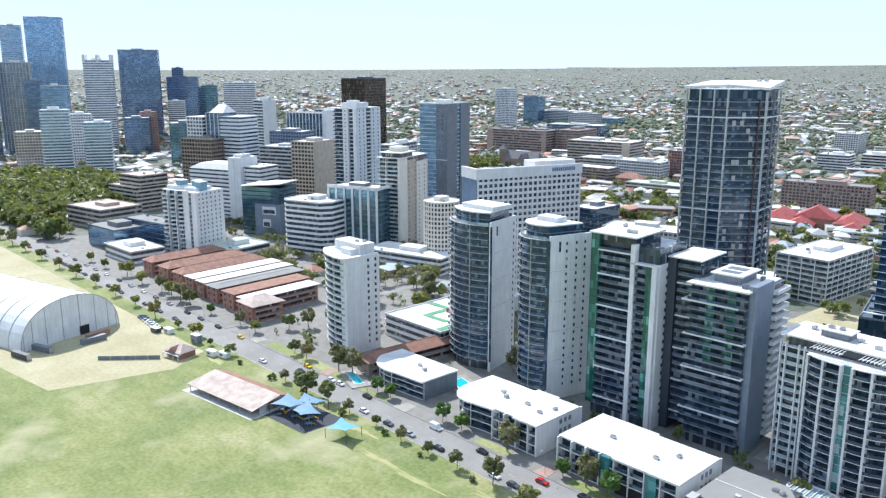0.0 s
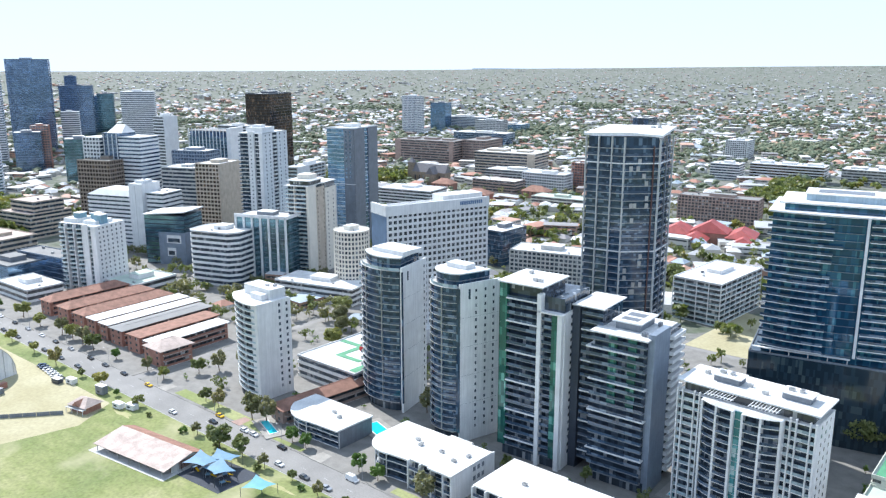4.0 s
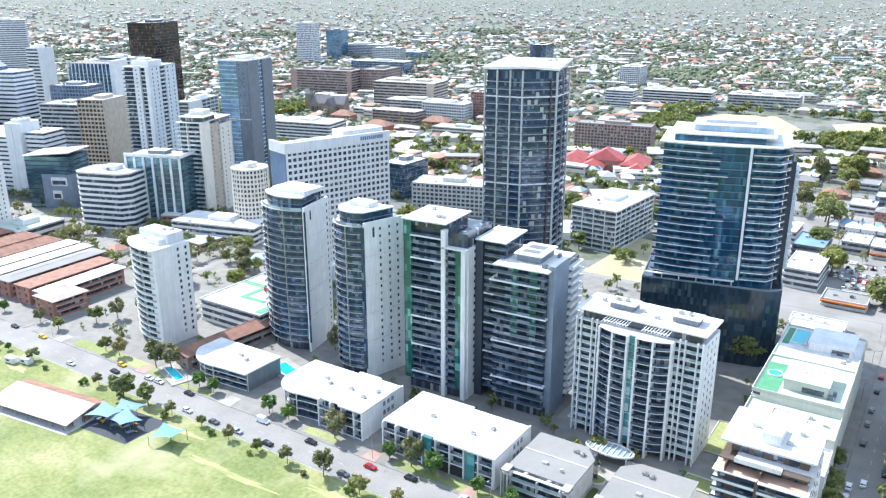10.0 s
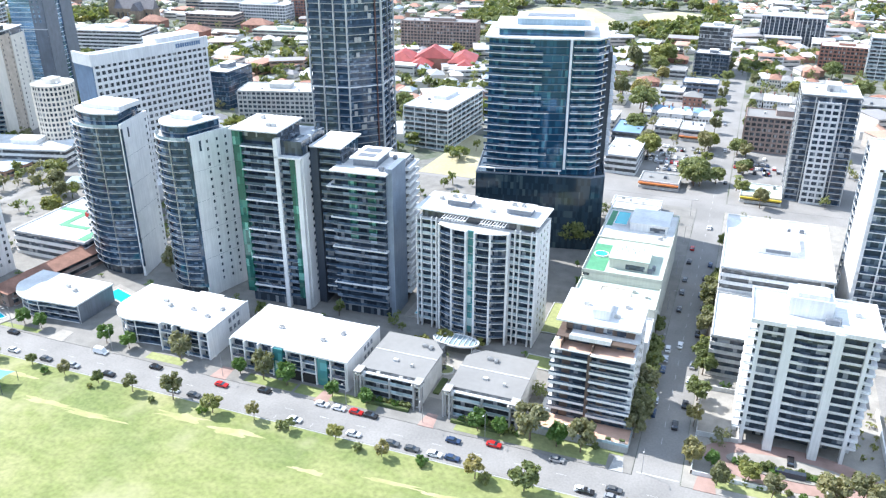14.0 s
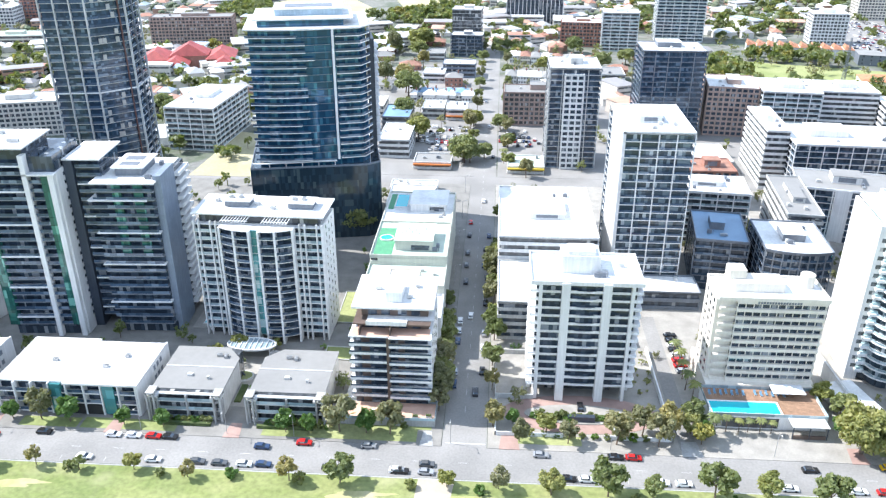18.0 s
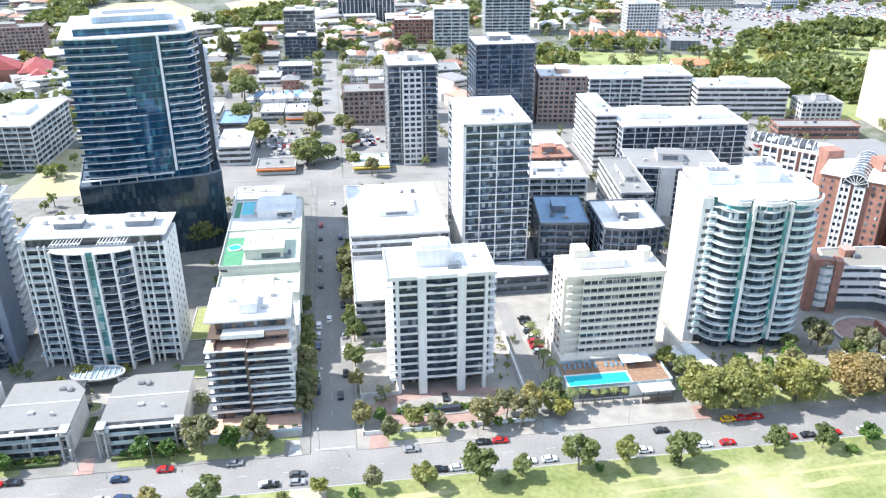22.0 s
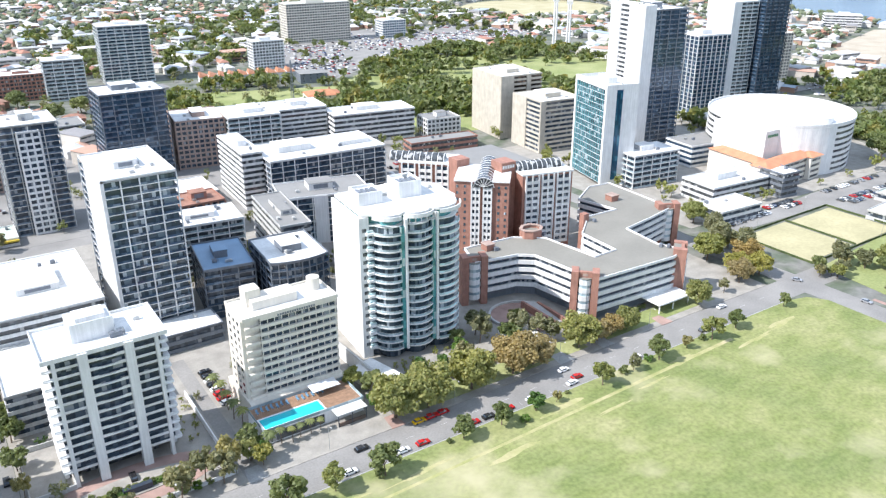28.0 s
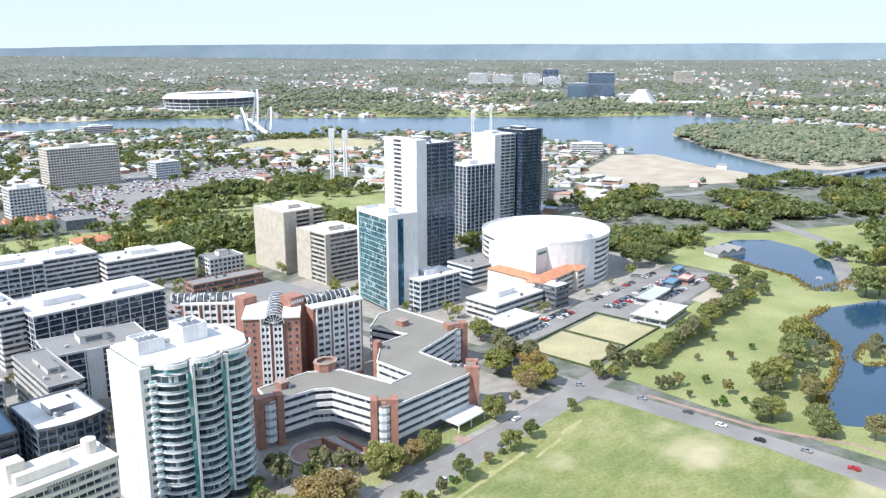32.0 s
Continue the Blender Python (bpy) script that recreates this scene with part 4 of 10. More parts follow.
    h.add("roof", Shape().box(0.2, 6.4, 6.4, w + 0.3, d + 0.5, 7.0), ROOF_WHITE, z)
    h.add("plant_room", Shape().box(10, 10, 7, 15, 16, 10.2).box(11, 16, 7, 15, 20, 8.6), WHITE, z)
    h.at("roof_unit", UNIT_DATA[1], [(17, 13, z + 7, 0), (7, 18, z + 7, 0), (19, 20, z + 7, 90)])


def column_tower():
    h = House("apartment_tower", "white apartment tower with broad columns and wavy dark balconies", 12.5, 208.5, 0, "apartment tower")
    n, fh, z0, w, d = 13, 2.72, 5.2, 32.5, 20.0
    top = z0 + n * fh
    h.rep("window_band", Shape().box(1.5, 1.2, 0, w - 1.5, d - 1, fh), GLASS_DARK, z0, fh, n)
    h.rep("floor_slab", Shape().box(0, 0.3, 0, w, d, 0.3), WHITE, z0, fh, n + 1)
    h.rep("balustrade", Shape().box(3.2, 0.1, 0.5, 8.8, 0.3, 0.85), WHITE, z0, fh, n)
    h.rep("balustrade", Shape().box(23.4, 0.1, 0.5, 29.2, 0.3, 0.85), WHITE, z0, fh, n)
    wav = Shape()
    for x0, x1, z1 in ((11.4, 13.4, 1.05), (13.4, 14.4, 0.85), (14.4, 17.9, 0.62), (17.9, 18.9, 0.85), (18.9, 20.9, 1.05)):
        wav.box(x0, 0.0, 0.2, x1, 0.25, z1)
    h.rep("wavy_balustrade", wav, WHITE, z0, fh, n)
    h.rep("end_balcony", Shape().box(-0.3, 0.6, 0, 2.2, 6, 0.8), WHITE, z0, fh, n)
    h.rep("end_balcony", Shape().box(w - 2.2, 0.6, 0, w + 0.3, 6, 0.8), WHITE, z0, fh, n)
    for x in (8.8, 20.9):
        h.add("column", Shape().box(x, -0.9, 0.16, x + 2.5, 2.6, top + 1.0), WHITE)
    for x in (2.2, 29.2):
        h.add("column", Shape().box(x, -0.1, 0.16, x + 1.0, 2.4, top + 0.6), WHITE)
    for x in (0.2, w - 1.4):
        h.add("wall", Shape().box(x, 6, 0.16, x + 1.2, d, top), WHITE)
    h.windows((w - 0.2, 6), (w - 0.2, d), (3, 8), z0, fh, n, 1.2, 1.3, GLASS_DARK)
    h.add("lobby", Shape().box(6, 6, 0, w - 6, d - 2, z0), GLASS_GREY)
    h.roof([(-0.3, -0.3), (w + 0.3, -0.3), (w + 0.3, d + 0.3), (-0.3, d + 0.3)], top + 0.3, parapet=1.1, plant=0, units=5)
    p = h.add("plant_room", Shape().box(9, 7, 0.5, 20.5, 17, 5.4), WHITE, top)
    part("roof_hut", Shape().box(11, 9, 5.4, 19, 15, 6.8).box(9, 7, 5.4, 20.5, 7.3, 6.2).mesh("roof_hut", WHITE), p)
    part("roof_mast", Shape().tube((9.5, 8, 5.4), (9.5, 8, 9), 0.08, 0.05).mesh("roof_mast", METAL), p)


def hotel_slab():
    h = House("hotel", "cream hotel slab with long ribbon windows", 69, 213.5, 0, "hotel")
    n, fh, z0, w, d = 10, 2.75, 6.0, 31.5, 15.0
    top = z0 + n * fh
    h.add("podium", Shape().box(-1, -2, 0, w + 1, d + 4, z0), WARM)
    h.rep("window_band", Shape().box(5.5, 0.9, 0, w - 0.4, d - 0.5, fh), GLASS_DARK, z0, fh, n)
    h.rep("spandrel", Shape().box(5.2, 0.0, 0, w, d, 1.05), WARM, z0, fh, n + 1)
    h.piers((5.4, 0.1), (w - 0.2, 0.1), 12, 0.3, -0.3, z0, top, WARM)
    h.add("wall", Shape().box(-0.5, 2.0, 0.16, 5.5, d, top + 1.2), WARM)
    h.windows((-0.5, d), (-0.5, 2), (3, 7, 10.5), z0, fh, n, 1.6, 1.2, GLASS_GREY)
    h.rep("corner_balcony", Shape().box(0.5, 0.6, 0, 5.2, 2.2, 0.9), WARM, z0, fh, n)
    h.add("wall", Shape().box(w, 1.5, 0.16, w + 0.5, d, top + 1), WARM)
    h.roof([(-0.6, -0.2), (w + 0.6, -0.2), (w + 0.6, d + 0.3), (-0.6, d + 0.3)], top + 1.25, ROOF_WHITE, 1.0, WARM, 0, 5)
    h.add("plant_room", Shape().box(5, 5, 1.5, 20, 12, 4.4).box(4, 8, 1.5, 9, 13, 7.2), WARM, top)
    h.add("water_tank", Shape().tube((28, 10, 1.5), (28, 10, 5.6), 2.2, 2.2, 14), WARM, top)
    bar_sign(h, 11, -0.05, top + 0.25, 13, 0.8, 16, GREY)
    # raised pool deck in front
    k = House("pool_deck", "timber pool deck on a white podium above the street", 66.5, 197.5, 0, "pool deck")
    k.add("podium", Shape().box(0, 0, 0, 34, 14, 4.6), WHITE)
    k.add("decking", Shape().box(0.4, 7.2, 4.6, 33.6, 13.6, 4.8), TIMBER)
    k.add("pool_coping", Shape().ring(rect(21, 6.6, 0.3, 0.4), 0.5, 4.6, 5.1), WHITE)
    k.add("decking", Shape().box(21.4, 0.4, 4.6, 33.6, 7.1, 4.8), TIMBER)
    k.add("pool_water", Shape().box(0.8, 0.9, 4.6, 20.8, 6.5, 4.95), POOL)
    k.add("balustrade", Shape().ring(rect(34, 14), 0.1, 4.6, 5.6), RAIL)
    k.add("podium_glass", Shape().box(2, -0.1, 0.6, 20, 0, 4.0), GLASS_GREY)
    k.add("pergola_roof", Shape().box(22.5, -4.5, 4.4, 33, 1.5, 4.7), ROOF_WHITE)
    for x in (22.8, 27.6, 32.6):
        k.add("pergola_post", Shape().box(x, -4.3, 0.16, x + 0.25, -4.05, 4.4), DARK)
    k.add("bar_counter", Shape().box(23, -4.2, 0.16, 32.5, -3.7, 1.3), BROWN)
    for i in range(13):
        lounger(68.5 + i * 1.7 + (i > 6) * 2.0, 208.2 + (i % 2) * 0.5, 4.8)
    for x in (89.5, 94.0):
        umbrella(x, 208.5, 4.8)


def lounger(x, y, z):
    e = tagged(new("sun_lounger"), "pale blue sun lounger on the pool deck", "sun lounger", "pool loungers")
    e.location = (x, y, z)
    part("mattress", LOUNGE[0], e)
    part("backrest", LOUNGE[1], e)
    part("frame", LOUNGE[2], e)


LOUNGE = [Shape().box(-0.35, -1.0, 0.32, 0.35, 0.35, 0.42).mesh("mattress", SAIL), Shape().add([(-0.35, 0.35, 0.35), (0.35, 0.35, 0.35), (0.35, 0.95, 0.85), (-0.35, 0.95, 0.85), (-0.35, 0.35, 0.45), (0.35, 0.35, 0.45), (0.35, 0.9, 0.93), (-0.35, 0.9, 0.93)], [(0, 1, 5, 4), (1, 2, 6, 5), (2, 3, 7, 6), (3, 0, 4, 7), (4, 5, 6, 7), (3, 2, 1, 0)]).mesh("backrest", SAIL), Shape().box(-0.35, -0.9, 0, -0.28, -0.8, 0.32).box(0.28, -0.9, 0, 0.35, -0.8, 0.32).box(-0.35, 0.3, 0, -0.28, 0.4, 0.32).box(0.28, 0.3, 0, 0.35, 0.4, 0.32).mesh("frame", WHITE)]


def umbrella(x, y, z, mat=None, r=2.6):
    e = tagged(new("parasol"), "large square white parasol", "parasol")
    e.location = (x, y, z)
    part("pole", Shape().tube((0, 0, 0), (0, 0, 2.7), 0.05, 0.05).mesh("pole", METAL), e)
    s = Shape().add([(-r, -r, 2.3), (r, -r, 2.3), (r, r, 2.3), (-r, r, 2.3), (0, 0, 3.1), (-r, -r, 2.2), (r, -r, 2.2), (r, r, 2.2), (-r, r, 2.2)], [(0, 1, 4), (1, 2, 4), (2, 3, 4), (3, 0, 4), (0, 5, 6, 1), (1, 6, 7, 2), (2, 7, 8, 3), (3, 8, 5, 0), (8, 7, 6, 5)])
    part("canopy", s.mesh("canopy", mat or FABRIC), e)


def wave_tower():
    h = House("apartment_tower", "tall white apartment tower with curved balconies and teal glass", 116.5, 221, -5, "apartment tower")
    n, fh, z0 = 16, 2.95, 4.0
    top = z0 + n * fh
    c1, c2, c3 = arc(4.6, 3.6, 12, -0.8, 1.7, 7), arc(14.6, 0.6, 24.6, 0.4, 2.4, 7), arc(27.2, -0.9, 37.5, 5.0, 2.6, 7)
    front = c1 + c2 + c3
    poly = front + [(39.5, 9), (39.5, 24), (25, 33), (0, 30), (0, 6)]
    h.add("lobby", Shape().prism(inset(poly, 1.8), 0, z0), GLASS_DARK)
    h.rep("window_band", Shape().prism(inset(poly, 0.7), 0, fh), GLASS_SKY, z0, fh, n)
    h.rep("floor_slab", Shape().prism(inset(poly, 0.3), 0, 0.3), WHITE, z0, fh, n + 1)
    h.rep("corner_balcony", Shape().box(1.6, 3.2, 0, 4.4, 5.2, 0.8), WHITE, z0, fh, n)
    h.rep("corner_pane", Shape().box(2.0, 3.9, 0.8, 4.2, 5.2, 1.5), RAIL_TEAL, z0, fh, n)
    for c in (c1, c2, c3):
        h.rep("balcony_slab", Shape().strip(c, -1.0, 0.8, 0, 0.5), WHITE, z0, fh, n)
        h.rep("balustrade", Shape().strip(c, 0.65, 0.73, 0.5, 1.2), RAIL_TEAL if c is c3 else RAIL, z0, fh, n)
    for c in (c1[-1], c2[-1]):
        h.rep("teal_pane", Shape().box(c[0] + 0.1, min(c[1], 0.2) - 0.6, 0, c[0] + 2.4, c[1] + 2.4, fh), GLASS_TEAL, z0, fh, n)
        h.add("white_fin", Shape().box(c[0] + 1.5, min(c[1], 0.2) - 1.5, z0, c[0] + 2.3, c[1] + 1.0, top + 3), WHITE)
    h.add("wall", Shape().prism([(-0.6, 5.2), (3.0, 5.0), (3.0, 7.5), (0.4, 8), (0.4, 30.5), (-0.6, 30.5)], 0.16, top + 3.2), WHITE)
    h.windows((-0.5, 5.15), (3.0, 5.0), (1.8,), z0, fh, n, 1.6, 1.3, GLASS_GREY)
    h.rep("east_balcony", Shape().box(39.5, 10, 0, 41, 23, 0.9), WHITE, z0, fh, n)
    h.add("crown", Shape().prism(inset(poly, 2.2), 0.3, 3.6), GLASS_TEAL, top)
    h.piers((13.8, -0.4), (25, -0.4), 6, 0.25, 0.1, top, top + 3.8, WHITE)
    h.add("roof", Shape().prism(inset(poly, 0.4), 3.6, 4.5), ROOF_WHITE, top, "white curved roof with lift towers")
    for x0, y0, x1, y1, z1 in ((3, 13, 12, 22, 9.2), (19, 14, 28, 24, 10.4)):
        lift = h.add("lift_tower", Shape().box(x0, y0, 4.5, x1, y1, z1 - 1), WHITE, top)
        part("lift_parapet", Shape().ring(rect(x1 - x0, y1 - y0, x0, y0), 0.4, z1 - 1, z1).mesh("lift_parapet", WHITE), lift)
        lift_plant = Shape()
        for k in range(4):
            lift_plant.box(x0 + 1 + k * 1.9, y0 + 2, z1 - 1, x0 + 2.2 + k * 1.9, y0 + 6, z1 - 0.3)
        part("lift_plant", lift_plant.mesh("lift_plant", GREY), lift)
    h.add("shadow_joint", Shape().box(-0.64, 13.0, 2, -0.6, 13.5, top + 2), PALE)
    h.add("edge_band", Shape().strip(c1, 0.9, 1.3, 2.9, 4.3).strip(c2, 0.9, 1.3, 2.9, 4.3).strip(c3, 0.9, 1.3, 2.9, 4.3), WHITE, top)
    h.at("roof_unit", UNIT_DATA[1], [(16, 20, top + 4.5, 0), (34, 20, top + 4.5, 90), (24, 20, top + 10.2, 0)])
    low = House("entry_pavilion", "long white flat-roofed entrance pavilion", 112, 190, 14, "pavilion")
    low.add("wall", Shape().box(0, 0, 0, 9, 26, 4.2), WHITE)
    low.add("roof", Shape().box(-0.6, -0.6, 4.2, 9.6, 27, 4.8), ROOF_WHITE)
    low.add("window", Shape().box(1, -0.1, 1, 8, 0, 3.2), GLASS_GREY)
    low = House("entry_pavilion", "low white flat-roofed garden pavilion", 163, 194, -8, "pavilion")
    low.add("wall", Shape().box(0, 0, 0, 12, 15, 4.0), WHITE)
    low.add("roof", Shape().box(-0.6, -0.6, 4.0, 12.6, 15.6, 4.5), ROOF_WHITE)
    low.add("window", Shape().box(1, -0.1, 0.8, 11, 0, 3.0), GLASS_GREY)


# ---- low row on the avenue ----
def curved_low(x, y, w, d, h0, label, box=None):
    """Three-storey block with a curved balcony front and a white roof."""
    h = House("apartment_block", label, x, y, 0, "apartment block", "low avenue blocks")
    front = arc(0, 9, w * 0.55, 0.5, 4.0, 9) + [(w, 1.5)]
    poly = front + [(w, d), (0, d)]
    fh = (h0 - 0.8) / 3
    h.rep("window_band", Shape().prism(inset(poly, 1.6), 0, fh), GLASS_DARK, 0.3, fh, 3)
    h.rep("floor_slab", Shape().prism(inset(poly, 0.3), 0, 0.35), WHITE, 0.2, fh, 3)
    h.rep("balustrade", Shape().strip(front, -0.45, -0.35, 0.35, 1.3), RAIL_DARK, 0.2, fh, 3)
    for i in range(0, len(front), 2):
        px, py = front[i]
        h.add("column", Shape().box(px - 0.15, py + 0.2, 0.16, px + 0.15, py + 0.5, h0 - 0.5), WHITE)
    roof = offset(front, 0.9) + [(w + 0.6, d + 0.3), (-0.5, d + 0.3)]
    h.add("roof", Shape().prism(roof, h0 - 0.6, h0), ROOF_WHITE, 0, "overhanging white roof")
    h.add("wall", Shape().box(w - 0.4, 1.6, 0.16, w + 0.1, d, h0 - 0.6), GREY if box is None else WHITE)
    h.add("wall", Shape().box(0, d - 0.4, 0.16, w, d, h0 - 0.6), WHITE)
    h.at("roof_unit", UNIT_DATA[1], [(w * 0.6, d * 0.6, h0, 0), (w * 0.75, d * 0.5, h0, 90)])
    return h


def long_low():
    """Two white three-storey blocks with framed bays."""
    for x0, w, k in ((-160.5 - 17, 20, 0), (-148.5, 44, 1)):
        h = House("apartment_block", "white three-storey apartment block with framed balconies", x0, 191.5, 0, "apartment block", "low avenue blocks")
        d, h0 = 25.0, 11.0
        h.rep("window_band", Shape().box(0.4, 2.2, 0, w - 0.4, d, 3.4), GLASS_DARK, 0.3, 3.5, 3)
        h.rep("balcony_slab", Shape().box(0.3, 0.3, 0, w - 0.3, 2.4, 0.4), WHITE, 0.2, 3.5, 3)
        h.rep("balustrade", Shape().box(0.4, 0.35, 0.4, w - 0.4, 0.45, 1.4), RAIL_DARK, 0.2, 3.5, 3)
        for i in range(int(w / 5.4) + 1):
            px = min(w - 0.4, i * 5.4)
            h.add("white_fin", Shape().box(px, -0.3, 0.16, px + 0.4, 2.4, h0), WHITE)
        if k:
            for px in (16.5, 33):
                h.add("glass_bay", Shape().box(px, 0.0, 0.4, px + 3.6, 2.3, h0 - 0.4), GLASS_TEAL)
            h.add("drive_opening", Shape().box(22.5, -0.05, 0.2, 32.5, 0.6, 3.4), BLACK)
        h.add("wall", Shape().box(w - 0.4, 0, 0.16, w + 0.1, d, h0), WHITE)
        h.windows((w + 0.1, 0), (w + 0.1, d), (13, 15.5, 18), 0.4, 3.5, 3, 1.4, 1.6, GREY)
        h.add("roof", Shape().box(-0.3, 1.0, h0 - 0.4, w * 0.5, d + 0.3, h0 + 0.1).box(w * 0.48, -0.4, h0 - 0.2, w + 0.2, d - 1.5, h0 + 0.45), ROOF_WHITE, 0, "flat white roof in two levels")
        h.at("roof_unit", UNIT_DATA[0], [(w * 0.3, 12, h0 + 0.1, 0), (w * 0.7, 9, h0 + 0.4, 0), (w * 0.8, 15, h0 + 0.4, 90)])


def grey_villa(x, y, w, d, flip):
    h = House("townhouse_block", "grey flat-roofed block with slate frame and glass rails", x, y, 0, "apartment block", "grey villas")
    h0 = 9.4
    h.rep("window_band", Shape().box(0.8, 1.5, 0, w - 0.8, d - 0.5, 2.9), GLASS_GREY, 0.3, 3.0, 3)
    h.rep("balcony_slab", Shape().box(0.2, 0.2, 0, w - 0.2, 2, 0.35), PALE, 0.2, 3.0, 3)
    h.rep("balustrade", Shape().box(2.2, 0.25, 0.35, w - 2.2, 0.33, 1.35), RAIL, 0.2, 3.0, 3)
    for px in (0.0, 2.0, w * 0.5, w - 2.6, w - 0.6):
        h.add("stone_post", Shape().box(px, -0.6 if px in (0.0, w - 0.6) else 0, 0.16, px + 0.6, 1.2, h0 - 0.8), CONCRETE)
    for px in (-0.4, w - 3.0):
        h.add("frame_cap", Shape().box(px, -0.8, h0 - 1.2, px + 3.4, 2.0, h0 - 0.6), PALE)
    for px in (-0.4, w - 2.2):
        h.add("frame_tower", Shape().box(px, -1.4, 0.16, px + 0.5, -0.9, h0 + 0.6).box(px + 2.1, -1.4, 0.16, px + 2.6, -0.9, h0 + 0.6).box(px, -1.4, h0 + 0.2, px + 2.6, 2.6, h0 + 0.7).box(px, 2.1, h0 - 1, px + 0.5, 2.6, h0 + 0.6).box(px + 2.1, 2.1, h0 - 1, px + 2.6, 2.6, h0 + 0.6), CONCRETE, 0, "grey stone frame at the corner")
    h.add("hedge", Shape().box(3, -3.2, 0.16, w - 3, -2.2, 1.2), GARDEN)
    h.add("roof_hatch", Shape().box(w * 0.4, d * 0.35, h0, w * 0.4 + 1.6, d * 0.35 + 1.2, h0 + 0.7).box(w * 0.7, d * 0.3, h0, w * 0.7 + 0.8, d * 0.3 + 0.8, h0 + 1.0), PALE)
    h.add("eave", Shape().box(1.0, 0.4, h0 - 0.7, w - 1.0, 4, h0 - 0.35), ROOF_WHITE)
    cut = [(0, 2.6), (w, 2.6), (w, d), (5, d), (0, d - 5)] if flip else [(0, 2.6), (w, 2.6), (w, d - 6), (w - 5, d), (0, d)]
    h.add("roof", Shape().prism(cut, h0 - 0.5, h0), ROOF_GREY, 0, "grey membrane roof")
    h.add("roof_step", Shape().box(0, d * 0.55, h0, w, d * 0.57, h0 + 0.15), PALE)
    h.add("wall", Shape().prism(inset(cut, 0.4), 0.16, h0 - 0.5), PALE)
    h.at("roof_unit", UNIT_DATA[0], [(w * 0.35 if flip else w * 0.7, d * 0.8, h0, 0), (w * 0.45 if flip else w * 0.8, d * 0.78, h0, 90)])


round_white_tower()
bow_tower(-250, 233, 20, 2.95, "round navy glass apartment tower with white wing wall", (28.5, 4.0), (23.5, 25), (19.5,), 2.6)
bow_tower(-205, 230, 20, 2.98, "slim navy glass apartment tower with white wing wall", (20.0, 0.5), (25.5, 19), (7.5, 12, 16), 1.2)
green_glass_tower()
dark_ledge_tower()
white_crescent_block()
terraced_block()
column_tower()
hotel_slab()
wave_tower()
curved_low(-252, 194, 34, 20, 8.2, "grey three-storey block with a curved white roof")
curved_low(-200, 192, 24, 24, 10.4, "curved white three-storey apartment block", True)
long_low()
grey_villa(-101, 191, 22, 26, False)
grey_villa(-71, 191, 23, 26, True)


# ---- the blocks behind ----
FOOT = []


def block(name, label, x, y, w, d, floors, fh=3.0, style="bands", wall=None, glass=None, turn=0.0, z0=0.0, roof=None, plant=1, units=4, category="", poly=None, group="", blank=(), rail=None):
    """A building of plain plan in one of a few facade manners."""
    wall, glass = wall or WHITE, glass or GLASS_DARK
    h = House(name, label, x, y, turn, category or name.replace("_", " "), group)
    FOOT.append((x, y, w, d, radians(turn)))
    p = poly or rect(w, d)
    top = z0 + floors * fh
    if z0:
        h.add("podium", Shape().prism(inset(p, 0.8), 0, z0), glass)
    if style == "bands":
        h.storeys(p, z0, floors, fh, glass, wall, 0.5, 0.0, fh * 0.45)
    elif style == "balcony":
        light = wall in (WHITE, WARM)
        h.storeys(p, z0, floors, fh, glass, wall, 0.75, 0.0, slab_h=0.5 if light and not rail else 0.32, rail=rail or (RAIL if light else RAIL_DARK), rail_h=0.85)
        for i, (a, b) in enumerate(zip(p, p[1:] + p[:1])):
            k = max(2, int(math.hypot(b[0] - a[0], b[1] - a[1]) / 6.5) + 1)
            h.piers(a, b, k, 0.5, -0.05, z0, top, wall, "blade_wall")
    elif style == "grid":
        h.storeys(p, z0, floors, fh, glass, wall, 0.45, 0.0, fh * 0.38)
        for a, b in zip(p, p[1:] + p[:1]):
            k = max(3, int(math.hypot(b[0] - a[0], b[1] - a[1]) / 3.2) + 1)
            h.piers(a, b, k, 0.9, -0.02, z0, top, wall)
    elif style == "fins":
        h.storeys(p, z0, floors, fh, glass, GREY if glass is GLASS_DARK else wall, 0.6, -0.3, 0.3)
        for a, b in zip(p, p[1:] + p[:1]):
            k = max(3, int(math.hypot(b[0] - a[0], b[1] - a[1]) / 4.2) + 1)
            h.piers(a, b, k, 0.6, 0.25, z0, top, wall, "fin")
    elif style == "curtain":
        h.storeys(p, z0, floors, fh, glass, wall, 0.12, 0.0, 0.3, 0.3, mull=3.0)
    for i, u0, u1 in blank:
        a, b = p[i], p[(i + 1) % len(p)]
        ends = [(a[0] + (b[0] - a[0]) * u, a[1] + (b[1] - a[1]) * u) for u in (u0, u1)]
        h.add("blank_wall", Shape().edge(*ends, 1.0, 0.1, top + 0.6, 0.3), wall)
    h.roof(p, top + 0.1, roof or ROOF_WHITE, 0.9, wall, plant, units)
    return h


